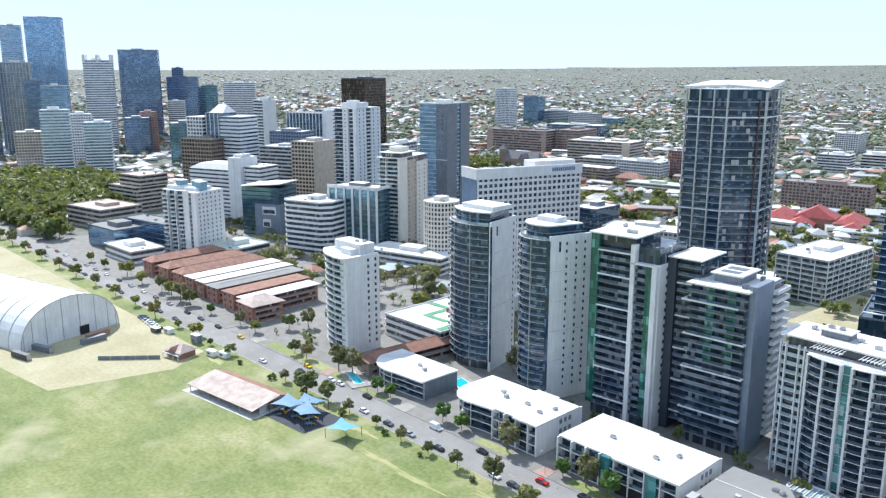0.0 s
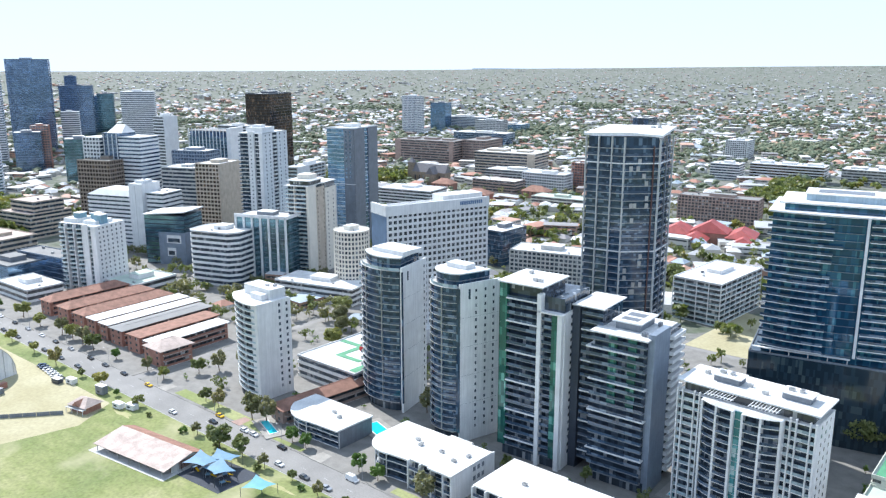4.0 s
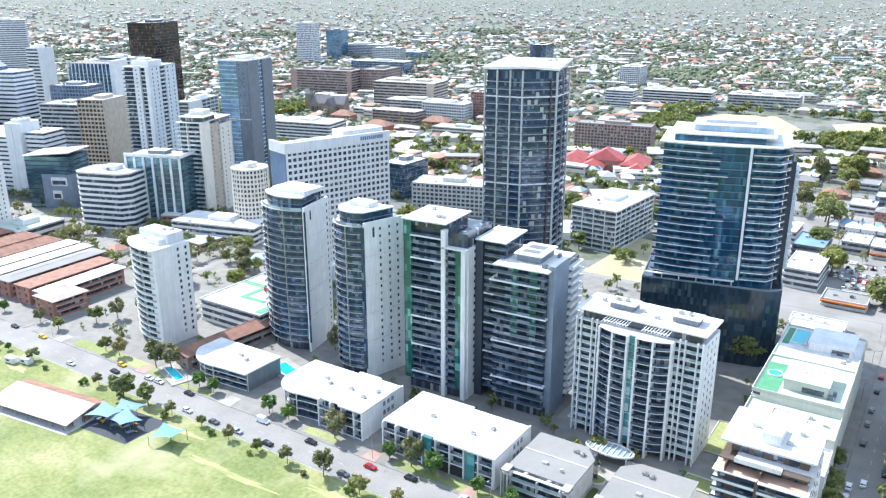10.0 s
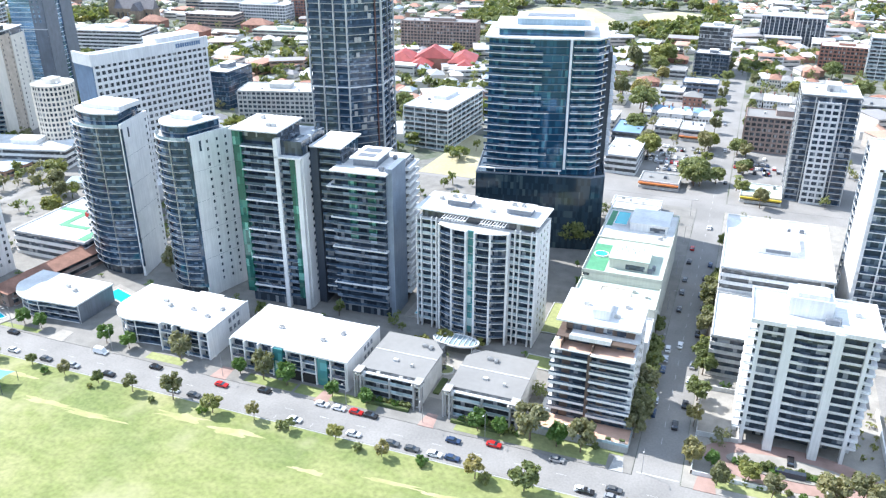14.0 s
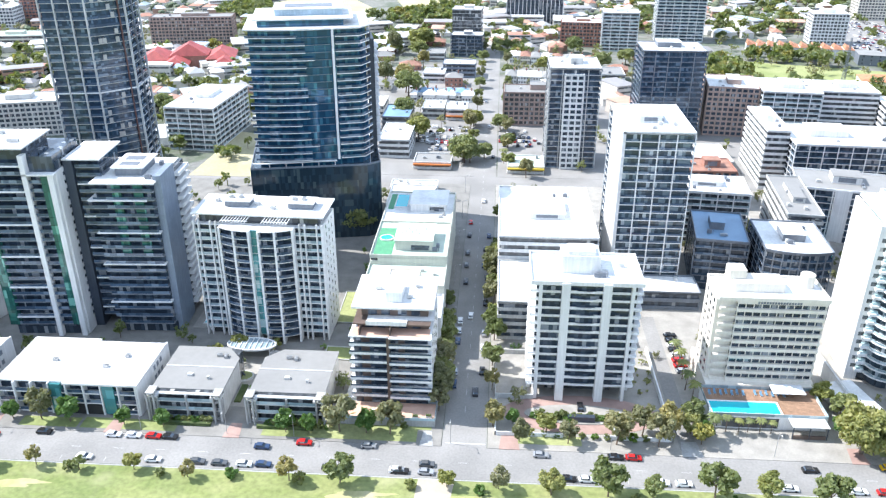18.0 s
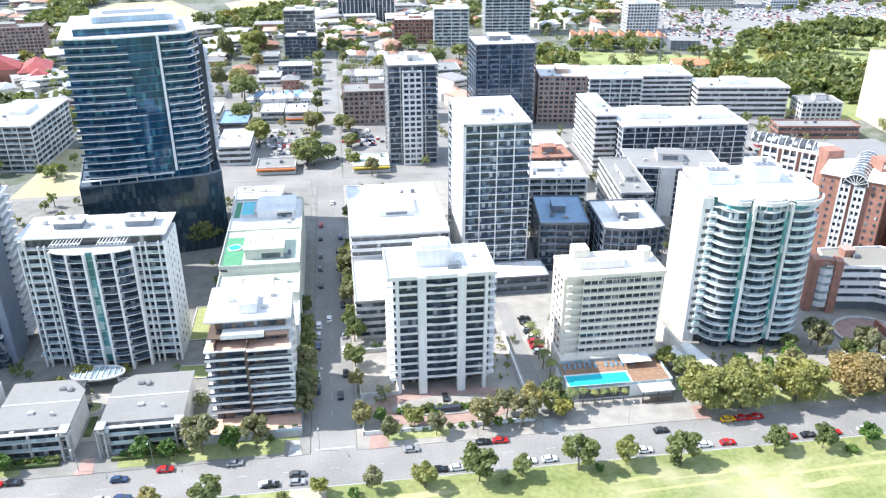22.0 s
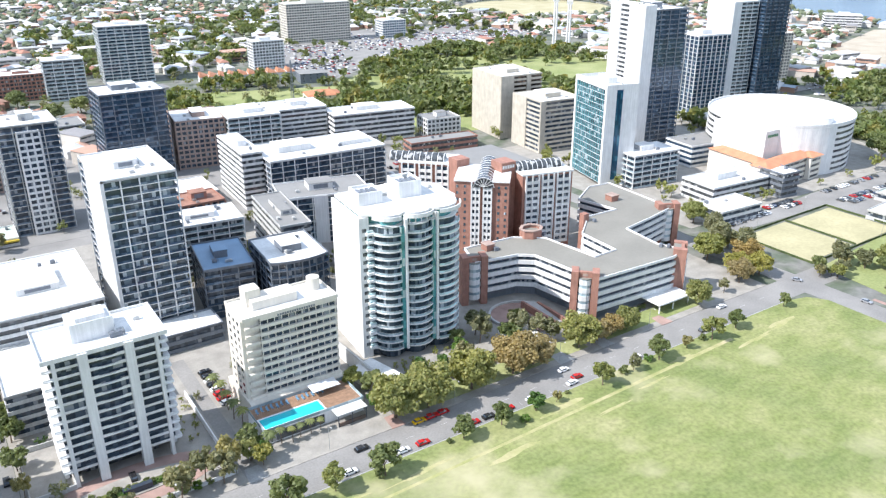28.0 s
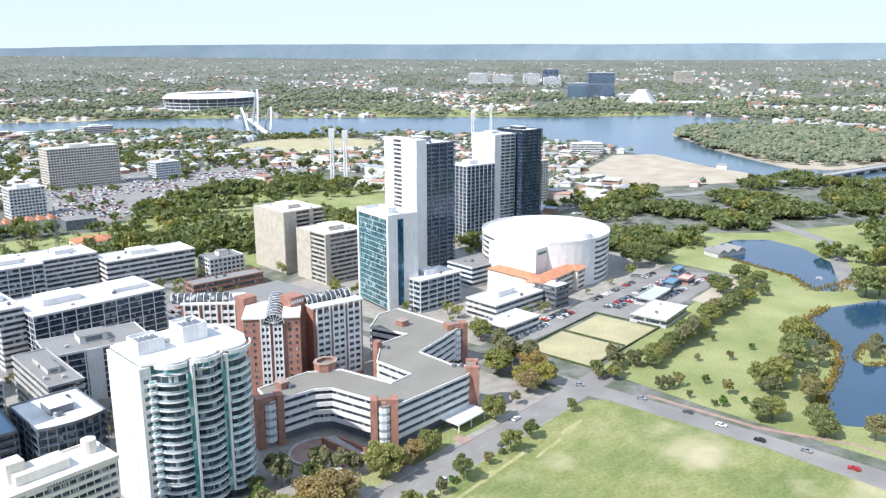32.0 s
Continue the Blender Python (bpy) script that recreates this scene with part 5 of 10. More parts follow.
def pyramid_tower_one():
    """Tallest tower: dark glass, white fins, slanting white crown, a rust stripe down the corner."""
    h = House("tower", "tall navy glass tower with white fins and a slanting white crown", -171, 297, 8, "tower")
    n, fh, z0, w, d = 35, 3.1, 6.0, 29.0, 27.0
    top = z0 + n * fh
    p = [(0, 0), (w - 12, 0), (w, 9), (w, d), (0, d)]
    h.add("podium", Shape().prism(p, 0, z0), GREY)
    h.rep("window_band", Shape().prism(inset(p, 0.7), 0, fh), GLASS_NAVY, z0, fh, n)
    h.rep("floor_slab", Shape().prism(p, 0, 0.18), PALE, z0, fh, n + 1)
    h.rep("balustrade", Shape().ring(inset(p, 0.05), 0.08, 0.26, 1.25), RAIL_DARK, z0, fh, n)
    for i in (11, 21, 33):
        h.add("white_band", Shape().ring(inset(p, -0.3), 0.5, 0, 0.5), WHITE, z0 + i * fh)
    for x in (0.15, 5.7, 11.5, 16.9):
        h.add("white_fin", Shape().box(x - 0.22, -0.55, z0, x + 0.22, 0.8, top + 5), PALE)
    h.rep("bay_screen", Shape().box(5.5, -0.25, 0.3, 5.9, 0.5, 2.3), PALE, z0, fh, n)
    h.add("rust_stripe", Shape().edge((w - 2.3, 7.27), (w - 1.9, 7.57), 0.3, z0, top + 1, 0.3), surface("rust_panel", (0.13, 0.06, 0.05), 0.6), 0, "rust red stripe down the corner")
    h.add("white_edge", Shape().box(w - 0.4, 8.6, z0, w + 0.3, 9.4, top + 4), PALE)
    h.add("white_edge", Shape().box(w - 0.4, d - 0.6, z0, w + 0.3, d + 0.2, top + 4), PALE)
    h.add("side_fin", Shape().box(w - 0.4, 17.5, z0, w + 0.35, 18.2, top + 2), GREY)
    rng = random.Random(8)
    light = Shape().box(-0.7, -0.12, 0.3, 0.7, 0.12, 2.2).mesh("pale_screen", METAL)
    for i in range(26):
        u, k = rng.uniform(0.1, 0.75), rng.randrange(3, n)
        h.at("pale_screen", light, [(w - 12 + 12 * u, 9 * u, z0 + k * fh, 36.9)])
    h.add("crown_glass", Shape().prism(inset(p, 0.9), 0, 4.6), GLASS_NAVY, top + 0.3)
    q = inset(p, -0.8)
    hi = (5.2, 6.0, 4.6, 7.4, 7.0)
    s = Shape().add([(x, y, k) for (x, y), k in zip(q, hi)] + [(x, y, k + 0.9) for (x, y), k in zip(q, hi)], [(0, 4, 3, 2, 1), (5, 6, 7, 8, 9), (0, 1, 6, 5), (1, 2, 7, 6), (2, 3, 8, 7), (3, 4, 9, 8), (4, 0, 5, 9)])
    h.add("crown_roof", s, WHITE, top, "slanting white crown slab")
    h.at("roof_unit", UNIT_DATA[1], [(23, 17, top + 7.4, 0), (25, 19, top + 7.6, 90)])


def blue_tower():
    """Broad blue glass tower with rippling white balcony lines on a dark podium."""
    h = House("tower", "broad blue glass tower with white balcony edges on a dark podium", -101, 320, 12, "tower")
    n, fh, z0 = 18, 3.05, 37.0
    d = 38.0
    top = z0 + n * fh
    f = arc(0, 1.5, 34, 0, 1.6, 10)
    p = f + [(46, 1.0), (50, 7), (50, d), (0, d)]
    h.add("podium", Shape().prism([(-3, -2), (47, -2.6), (53, 1), (53, d), (-3, d)], 0, z0 - 3), GLASS_BLACK, 0, "dark glass podium")
    h.add("podium_edge", Shape().ring([(-3, -2), (47, -2.6), (53, 1), (53, d), (-3, d)], 0.4, 0, 0.7), GREY, z0 - 3)
    h.add("podium_pergola", Shape().box(-2, -1.8, 2.2, 34, -0.2, 2.5), WHITE, z0 - 3)
    for i in range(6):
        h.add("pergola_post", Shape().box(-2 + i * 7, -1.7, 0, -1.7 + i * 7, -1.4, 2.2), WHITE, z0 - 3)
    h.rep("window_band", Shape().prism(inset(p, 1.2), 0, fh), GLASS_BLUE, z0 - 3, fh, n + 1)
    runs = {k: (Shape().strip(f[:k], -1.4, 0.25 + 0.08 * k, 0, 0.3).mesh("balcony_slab", WHITE), Shape().strip(f[:k], 0.05 + 0.08 * k, 0.13 + 0.08 * k, 0.3, 1.2).mesh("balustrade", RAIL_DARK)) for k in (6, 7, 8, 9)}
    for i in range(n):
        k = (8, 8, 9, 8, 8, 7)[i % 6]
        part("balcony_slab", runs[min(9, k)][0], h.e, z0 + i * fh)
        part("balustrade", runs[min(9, k)][1], h.e, z0 + i * fh)
    east = [(36.2, 0.2), (46, 1.0), (50, 7)]
    h.rep("balcony_slab", Shape().strip(east, -1.4, 0.6, 0, 0.32), WHITE, z0, fh, n)
    h.rep("balustrade", Shape().strip(east, 0.42, 0.5, 0.32, 1.3), RAIL_DARK, z0, fh, n)
    h.add("white_fin", Shape().box(34.6, -1.2, z0, 35.6, 1.5, top + 0.5), WHITE)
    h.rep("curtain_joint", Shape().strip(f[6:], 0.02, 0.1, 0, 0.18), GREY, z0, fh, n)
    h.add("side_fin", Shape().box(49.7, 9, 0, 51, 20, top - 3).box(51, 20, 0, 53, 36, top - 8), DARK)
    h.rep("side_balcony", Shape().box(53, 21, 0, 55, 34, 0.4), WHITE, z0, fh, n - 3)
    h.add("roof", Shape().prism(inset(p, -0.5), 0, 0.6), ROOF_WHITE, top)
    h.add("penthouse", Shape().box(5, 5, 0.6, 40, 32, 3.2), GLASS_BLUE, top)
    h.add("upper_roof", Shape().box(3, 4, 3.2, 44, 34, 3.8), ROOF_WHITE, top)
    h.add("plant_screen", Shape().box(12, 12, 3.8, 40, 29, 6.2), surface("sky_blue_panel", (0.42, 0.55, 0.64), 0.5), top, "pale blue plant screen")
    h.add("plant_roof", Shape().box(11.5, 11.5, 6.2, 40.5, 29.5, 6.6), ROOF_WHITE, top)
    h.add("vent_grille", Shape().box(16, 16, 6.6, 36, 25, 6.75), GREY, top)


def grid_hotel():
    """Long white hotel with deep square windows."""
    h = House("hotel", "long white hotel with rows of square windows", -285, 294, 0, "hotel")
    h.e.rotation_euler = (0, 0, radians(72))
    n, fh, z0, w, d = 20, 3.2, 8.0, 64.0, 17.0
    top = z0 + n * fh
    h.add("podium", Shape().box(-4, -6, 0, w + 4, d + 6, z0), WHITE)
    h.rep("window_band", Shape().box(0.6, 0.6, 0, w - 0.6, d - 0.6, fh), GLASS_GREY, z0, fh, n)
    h.rep("spandrel", Shape().box(0, 0, 0, w, d, 1.3), WHITE, z0, fh, n + 1)
    h.piers((0.4, 0.0), (w - 0.4, 0.0), 22, 1.1, -0.02, z0, top, WHITE)
    h.add("end_wall", Shape().box(-0.5, 0.3, z0, 0.7, d - 0.3, top + 2), surface("blue_grey_panel", (0.16, 0.24, 0.36), 0.5), 0, "blue grey end wall")
    h.add("white_frame", Shape().box(-0.8, -0.4, top - 0.5, w + 0.6, 0.6, top + 5.0).box(-0.8, 0, top - 0.5, 0.8, d, top + 5), WHITE)
    h.add("back_parapet", Shape().box(0, d - 0.6, top, w, d, top + 3), WHITE)
    h.add("roof", Shape().box(0.8, 0.6, top, w, d - 0.6, top + 0.6), ROOF_GREY)
    h.add("plant_room", Shape().box(36, 3, top + 0.6, 62, 14, top + 7), WHITE)
    bar_sign(h, 45, -0.42, top + 1.6, 15, 2.0, 11, surface("blue_letters", (0.12, 0.22, 0.38), 0.5))


def brick_hotel():
    """Large brick hotel with stepped towers, glass vaults and a banded podium."""
    h = House("hotel", "brick hotel with white bays, glass vaults and banded podium", 0, 0, 0, "hotel")
    pod = [(203, 211), (206, 200), (247, 198.5), (257, 201), (252, 212), (254, 232), (275, 236), (292, 240), (294, 284), (280, 285), (263, 274), (267.5, 253), (250.5, 253.5), (246, 250), (233, 239), (232, 217.5), (220, 217), (216.5, 243.5), (205, 252.5), (180, 254), (175, 239), (194.5, 236), (200, 231.5)]
    z0, fh = 4.6, 3.4
    zt = z0 + 4 * fh
    h.add("undercroft", Shape().prism(inset(pod, 2.5), 0, z0), GREY)
    h.rep("window_band", Shape().prism(inset(pod, 0.9), 0, fh), GLASS_DARK, z0, fh, 4)
    h.rep("white_band", Shape().ring(pod, 0.8, 0, 1.75), WHITE, z0, fh, 4)
    h.add("podium_roof", Shape().prism(inset(pod, 0.2), 0, 0.5), ROOF_STONE, zt, "stone grey podium roof")
    h.add("parapet", Shape().ring(pod, 0.45, 0.0, 1.1), WHITE, zt)
    bay = [(-2.6, 0), (-2.2, -1.6), (-0.9, -2.5), (0.9, -2.5), (2.2, -1.6), (2.6, 0)]
    for x, y, turn in ((203, 204.5, -45), (254.5, 201, 40), (290, 240.5, -28), (175.5, 240.5, -20)):
        t = tagged(new("corner_tower"), "brick corner tower with a white bay")
        t.parent, t.location, t.rotation_euler = h.e, (x, y, 0), (0, 0, radians(turn))
        for sx in (-1, 1):
            part("brick_pier", Shape().box(sx * 4.0 - 1.4, -2.0, 0.16, sx * 4.0 + 1.4, 3.5, zt + 3.4).mesh("brick_pier", BRICK), t)
        part("brick_lintel", Shape().box(-2.6, -0.9, zt + 0.7, 2.6, 0.4, zt + 3.2).mesh("brick_lintel", BRICK), t)
        part("lintel_panel", Shape().box(-1.0, -1.0, zt + 1.4, 1.0, -0.9, zt + 2.5).mesh("lintel_panel", PINK), t)
        part("tower_roof", Shape().box(-2.6, 0.4, zt + 2.6, 2.6, 3.4, zt + 2.9).mesh("tower_roof", ROOF_STONE), t)
        part("tower_back", Shape().box(-2.6, 3.0, zt + 0.3, 2.6, 3.4, zt + 2.6).mesh("tower_back", BRICK), t)
        part("bay_glass", Shape().prism(inset(bay, 0.15), 3.0, zt + 0.6).mesh("bay_glass", RAIL), t)
        ring = Shape().prism(bay, 0, 2.1).mesh("white_ring", WHITE)
        for k in range(5):
            part("white_ring", ring, t, 2.6 + k * 3.4)
        part("bay_roof", Shape().prism(inset(bay, -0.1), zt + 0.6, zt + 0.8).mesh("bay_roof", ROOF_STONE), t)
    h.add("brick_pier", Shape().box(243.5, 249, 0.16, 246.5, 252, zt + 4.2), BRICK)
    for x, y, k in ((186, 246, 4), (274, 262, 4.5), (226, 206, 0)):
        if k:
            h.add("brick_hut", Shape().box(x, y, 0.5, x + k, y + k, 3.2), BRICK, zt)
            h.add("hut_cap", Shape().box(x - 0.3, y - 0.3, 3.2, x + k + 0.3, y + k + 0.3, 3.5), PINK, zt)
    eight = [(213 + 5.4 * math.cos(a), 250 + 4.6 * math.sin(a)) for a in [0.39 + 6.28319 * i / 8 for i in range(8)]]
    h.add("brick_crown", Shape().ring(eight, 0.8, -2, 4.0), BRICK, zt, "eight-sided brick lift crown")
    h.add("crown_cap", Shape().ring(inset(eight, -0.3), 1.4, 4.0, 4.4), PINK, zt)
    h.add("crown_floor", Shape().prism(inset(eight, 0.7), 2.5, 2.8), ROOF_STONE, zt)
    h.at("roof_unit", UNIT_DATA[2], [(190, 245, zt + 0.5, 0), (218, 247, zt + 0.5, 20), (248, 247, zt + 0.5, 90), (253, 207, zt + 0.5, 30), (251, 209.5, zt + 0.5, 30)])
    # glazed slope down into the light well
    h.add("skylight", Shape().add([(216.8, 243, 0.4), (220.3, 218, 0.4), (229.5, 219, -5.5), (230.5, 236, -5.5)], [(0, 1, 2, 3)]), GLASS_GREY, zt)
    bars = Shape()
    for k in range(9):
        u = k / 8
        bars.tube((216.8 + 3.5 * u, 243 - 25 * u, 0.5), (230.5 - u, 236 - 17 * u, -5.4), 0.12, 0.12, 4)
    h.add("skylight_bars", bars, WHITE, zt)
    # guest towers: (x, y, width, depth, turn, stretches of white bays)
    floors, th = 11, 3.0
    for x, y, w, d, turn, bays in ((190, 276, 24, 24, -41, ((7.5, 11.2), (12.8, 16.5))), (219, 264, 25, 20, -14, ((1.5, 8), (9.5, 15.5), (17, 23.5))), (184, 314, 26, 16, -45, ((1.5, 8), (10, 16), (18, 24)))):
        g = tagged(new("guest_wing"), "brick guest wing with white window bays")
        g.parent, g.location, g.rotation_euler = h.e, (x, y, 0), (0, 0, radians(turn))
        part("brick_wall", Shape().box(0, 0.4, 0.16, w, d, 8 + floors * th).mesh("brick_wall", BRICK), g)
        sd = Shape().box(-0.5, 0.28, 0, 0.5, 0.5, 1.2).mesh("side_window", GLASS_SKY)
        sides = [px for px in (1.2, 4.6, w - 4.4, w - 1.4) if not any(b0 - 1 < px < b1 + 1 for b0, b1 in bays)]
        for i in range(floors):
            for px in sides:
                part("side_window", sd, g, 8 + i * th, px)
        for b0, b1 in bays:
            bd = Shape().box(b0, -0.5, 0, b1, 0.6, 1.35).mesh("white_band", WHITE)
            pd = Shape().box(b0 + 0.1, 0.1, 1.35, b1 - 0.1, 0.6, th).mesh("window_band", GLASS_DARK)
            for i in range(floors):
                part("window_band", pd, g, 7 + i * th)
                part("white_band", bd, g, 7 + i * th)
            for px in (b0 - 0.2, (b0 + b1) / 2 - 0.3, b1 - 0.4):
                part("white_pier", Shape().box(px, -0.7, 0, px + 0.6, 0.6, floors * th + 1).mesh("white_pier", WHITE), g, 7)
        part("roof", Shape().box(-0.3, -0.3, 0, w + 0.3, d + 0.3, 0.7).mesh("roof", ROOF_WHITE), g, 8 + floors * th)
    top = 8 + floors * th
    def vault(x, y, w, l, z, turn):
        s, n = Shape(), 10
        pts = [(w / 2 * math.cos(3.14159 * i / n), w / 2 * math.sin(3.14159 * i / n)) for i in range(n + 1)]
        for (a, b), (c, e) in zip(pts, pts[1:]):
            s.add([(a, 0, b), (c, 0, e), (c, l, e), (a, l, b)], [(0, 1, 2, 3)])
        s.add([(a, 0.2, b) for a, b in pts], [tuple(range(n + 1))])
        o = part("glass_vault", s.mesh("glass_vault", GLASS_GREY), h.e, z, x, y, turn)
        big, small = [(a * 1.02, b * 1.02) for a, b in pts], [(a * 0.97, b * 0.97) for a, b in pts]
        rib = Shape()
        m = len(pts)
        rib.add([(a, y, b) for y in (-0.14, 0.14) for q in (big, small) for a, b in q], [f for i in range(m - 1) for f in ((i, i + 1, m + i + 1, m + i), (2 * m + i + 1, 2 * m + i, 3 * m + i, 3 * m + i + 1), (i, 2 * m + i, 2 * m + i + 1, i + 1))])
        data = rib.mesh("vault_rib", WHITE)
        for j in range(10):
            part("vault_rib", data, o, 0, 0, l * j / 9)
        spoke = Shape().box(-0.1, 0.0, 0.2, 0.1, 0.16, w / 2).mesh("fan_spoke", WHITE)
        for j in range(1, 8):
            k = part("fan_spoke", spoke, o)
            k.rotation_euler = (0, radians(-90 + 22.5 * j), 0)
    vault(199, 266.5, 9, 34, top - 2, -41)
    vault(203, 303, 7, 26, top + 0.6, 45)
    vault(243, 268, 7, 22, top + 0.6, 76)
    h.add("brick_block", Shape().box(213, 272, 8, 221, 280, top + 5), BRICK)
    h.add("brick_block", Shape().box(201, 290, 8, 208, 297, top + 4), BRICK)
    h.add("rear_block", Shape().box(208, 284, 0.16, 240, 316, top - 1), BRICK)
    h.add("rear_roof", Shape().box(208, 284, top - 1, 240, 316, top - 0.4), ROOF_GREY)
    bar_sign(h, 213.4, 271.9, top + 2.2, 7, 1.5, 5, WHITE)
    h.add("entry_canopy", Shape().box(231, 190, 4.0, 250, 201, 4.6), ROOF_WHITE, 0, "white entrance canopy")
    for x in (232, 240, 249):
        h.add("canopy_post", Shape().box(x, 190.6, 0.16, x + 0.4, 191, 4.0), WHITE)
    bar_sign(h, 236, 199.9, zt - 0.1, 16, 0.9, 18, GREY)
    c = tagged(new("forecourt"), "sunken brick forecourt with a curved ramp", "forecourt")
    ring = [(184 + 12 * math.cos(a), 222 + 11 * math.sin(a)) for a in [6.28319 * i / 28 for i in range(28)]]
    part("paving", Shape().prism(ring, 0.1, 0.3).mesh("paving", PAVER), c)
    part("kerb_ring", Shape().ring(ring, 0.8, 0.2, 1.1).mesh("kerb_ring", PALE), c)
    part("stair", Shape().box(182, 206, 0.1, 188, 208, 0.9).box(182, 208, 0.1, 188, 210, 1.6).box(182, 210, 0.1, 188, 212, 2.3).mesh("stair", PAVER), c)
    part("retaining_wall", Shape().box(189, 203, 0.1, 190, 226, 3.2).box(194, 203, 0.1, 195, 222, 3.2).mesh("retaining_wall", BRICK), c)
    part("ramp", Shape().add([(190, 196, 0.25), (194, 196, 0.25), (194, 224, 3), (190, 224, 3)], [(0, 1, 2, 3)]).mesh("ramp", CONCRETE), c)


pyramid_tower_one()
blue_tower()
grid_hotel()
brick_hotel()

# stepped flats with roof pools along the side street
def stepped_flats():
    h = House("apartment_block", "sage and cream stepped apartment block with roof decks and pools", -45, 232, 0, "apartment block")
    for k, (y0, y1, z, wall, deck) in enumerate(((0, 17, 4, WHITE, ROOF_WHITE), (17, 34, 5, SAGE, ROOF_SAGE), (34, 66, 6, SAGE, ROOF_SAGE), (66, 99, 6, SAGE, ROOF_WHITE))):
        h.storeys(rect(29, y1 - y0, 0, y0), 0.2, z, 3.2, GLASS_GREY, wall, 0.4, 0, 2.0)
        zt = z * 3.2 + 0.2
        h.add("front_wall", Shape().box(3, y0 - 0.1, 0.2, 29, y0 + 0.3, zt + 0.2), wall)
        h.add("roof", Shape().box(0.2, y0 + 0.2, 0.3, 28.8, y1 - 0.2, 0.6), deck, zt)
        h.add("parapet", Shape().ring(rect(29, y1 - y0, 0, y0), 0.3, 0.2, 1.4), wall, zt)
        h.at("roof_unit", UNIT_DATA[k % 3], [(24, y0 + 6, zt + 0.6, 0), (25, y0 + 9, zt + 0.6, 90), (20, y0 + 12, zt + 0.6, 0)])
    z1, z2, z3 = 13.0, 16.2, 19.4
    for i in range(6):
        h.add("clerestory_pane", Shape().box(8 + i * 2.7, 16.7, 0.9, 10.3 + i * 2.7, 16.9, 2.9), GLASS_DARK, z1)
    h.add("roof_box", Shape().box(9, 19, 0.6, 20, 26, 3.2), WARM, z2)
    h.add("pergola_frame", Shape().ring(rect(11, 5, 9, 20), 0.3, 3.2, 3.7), WARM, z2)
    h.add("penthouse", Shape().box(9, 40, 0.6, 23, 56, 4.4), SAGE, z3)
    h.add("penthouse_window", Shape().box(15, 39.9, 0.9, 22, 40, 2.8), GLASS_DARK, z3)
    h.add("penthouse_roof", Shape().box(8.5, 39.5, 4.4, 23.5, 56.5, 4.8), ROOF_SAGE, z3)
    h.add("deck_turf", Shape().box(1, 36, 0.62, 8, 60, 0.7), GREEN_PAINT, z3)
    rnd = [(4.5 + 2.4 * math.cos(a), 50 + 2.4 * math.sin(a)) for a in [6.28319 * i / 16 for i in range(16)]]
    h.add("round_pool", Shape().prism(rnd, 0.7, 1.1), POOL, z3, "round turquoise roof pool")
    h.add("pool_rim", Shape().ring(inset(rnd, -0.35), 0.4, 0.65, 1.25), WHITE, z3)
    h.add("roof_pool", Shape().box(4, 82, 0.7, 9, 96, 0.95), POOL, z3, "turquoise roof pool")
    h.add("pool_coping", Shape().ring(rect(6, 15, 3.5, 81.5), 0.5, 0.65, 1.1), WHITE, z3)
    h.add("deck_turf", Shape().box(1, 80, 0.62, 3.4, 97, 0.7), GREEN_PAINT, z3)
    h.add("penthouse", Shape().box(11, 78, 0.6, 26, 94, 3.8), WHITE, z3)
    h.add("penthouse_roof", Shape().box(10.5, 77.5, 3.8, 26.5, 94.5, 4.2), ROOF_WHITE, z3)
    h.add("penthouse_window", Shape().box(19, 77.9, 0.9, 25, 78, 2.8), GLASS_DARK, z3)
    for i in range(8):
        h.at("roof_pipe", ROOF_PIPE, [(11 + i * 1.3, 46 + (i * 7) % 5, z3 + 4.8, 30 * i)])


ROOF_PIPE = Shape().tube((0, 0, 0), (0, 0, 0.8), 0.15, 0.15, 6).mesh("roof_pipe", METAL)


stepped_flats()

block("parking_building", "white parking building with a flat roof", 3, 277, 38, 53, 8, 3.0, "bands", WHITE, GLASS_GREY, plant=1, units=3)
block("parking_building", "lower grey tier of a parking building with open decks", 3, 243, 36, 33, 5, 2.9, "bands", PALE, GLASS_DARK, plant=0, units=2)
block("apartment_tower", "white framed apartment tower with grey glass", 47, 283, 26, 38, 20, 3.1, "balcony", WHITE, GLASS_SKY, z0=2, units=5, rail=RAIL_DARK, blank=((3, 0.3, 1),))
block("podium_block", "low blue grey podium beside the white tower", 47, 268, 32, 14, 2, 3.4, "bands", GREY, GLASS_DARK, plant=0, units=2)
block("apartment_tower", "slim apartment tower with a white window wall", 29, 425, 27, 28, 18, 3.05, "balcony", PALE, GLASS_DARK, units=3, rail=RAIL_DARK)
block("wall_panel_tower", "white core of an apartment tower with square windows", 37, 423, 10, 3, 17, 3.05, "grid", WHITE, GLASS_DARK, plant=0, units=0)
block("apartment_tower", "dark blue apartment tower with grey balconies", 88, 488, 38, 30, 17, 3.05, "balcony", GREY, GLASS_NAVY, units=3)
block("apartment_block", "pink brick apartment block with pale roof", 6, 505, 52, 22, 7, 3.0, "grid", PINK, GLASS_GREY, roof=ROOF_GREY)
block("apartment_block", "grey apartment block with a blue roof", 79, 286, 20, 30, 7, 3.0, "balcony", GREY, GLASS_DARK, -8, roof=ROOF_BLUE)
block("apartment_block", "dark curved apartment block with white roof", 100, 268, 24, 30, 8, 3.1, "balcony", GREY, GLASS_DARK, -4, poly=arc(0, 2, 24, 2, 2.5, 8) + [(24, 30), (0, 30)])
block("apartment_block", "white apartment block with grey balconies", 77, 330, 34, 22, 8, 3.0, "balcony", WHITE, GLASS_GREY, -6)
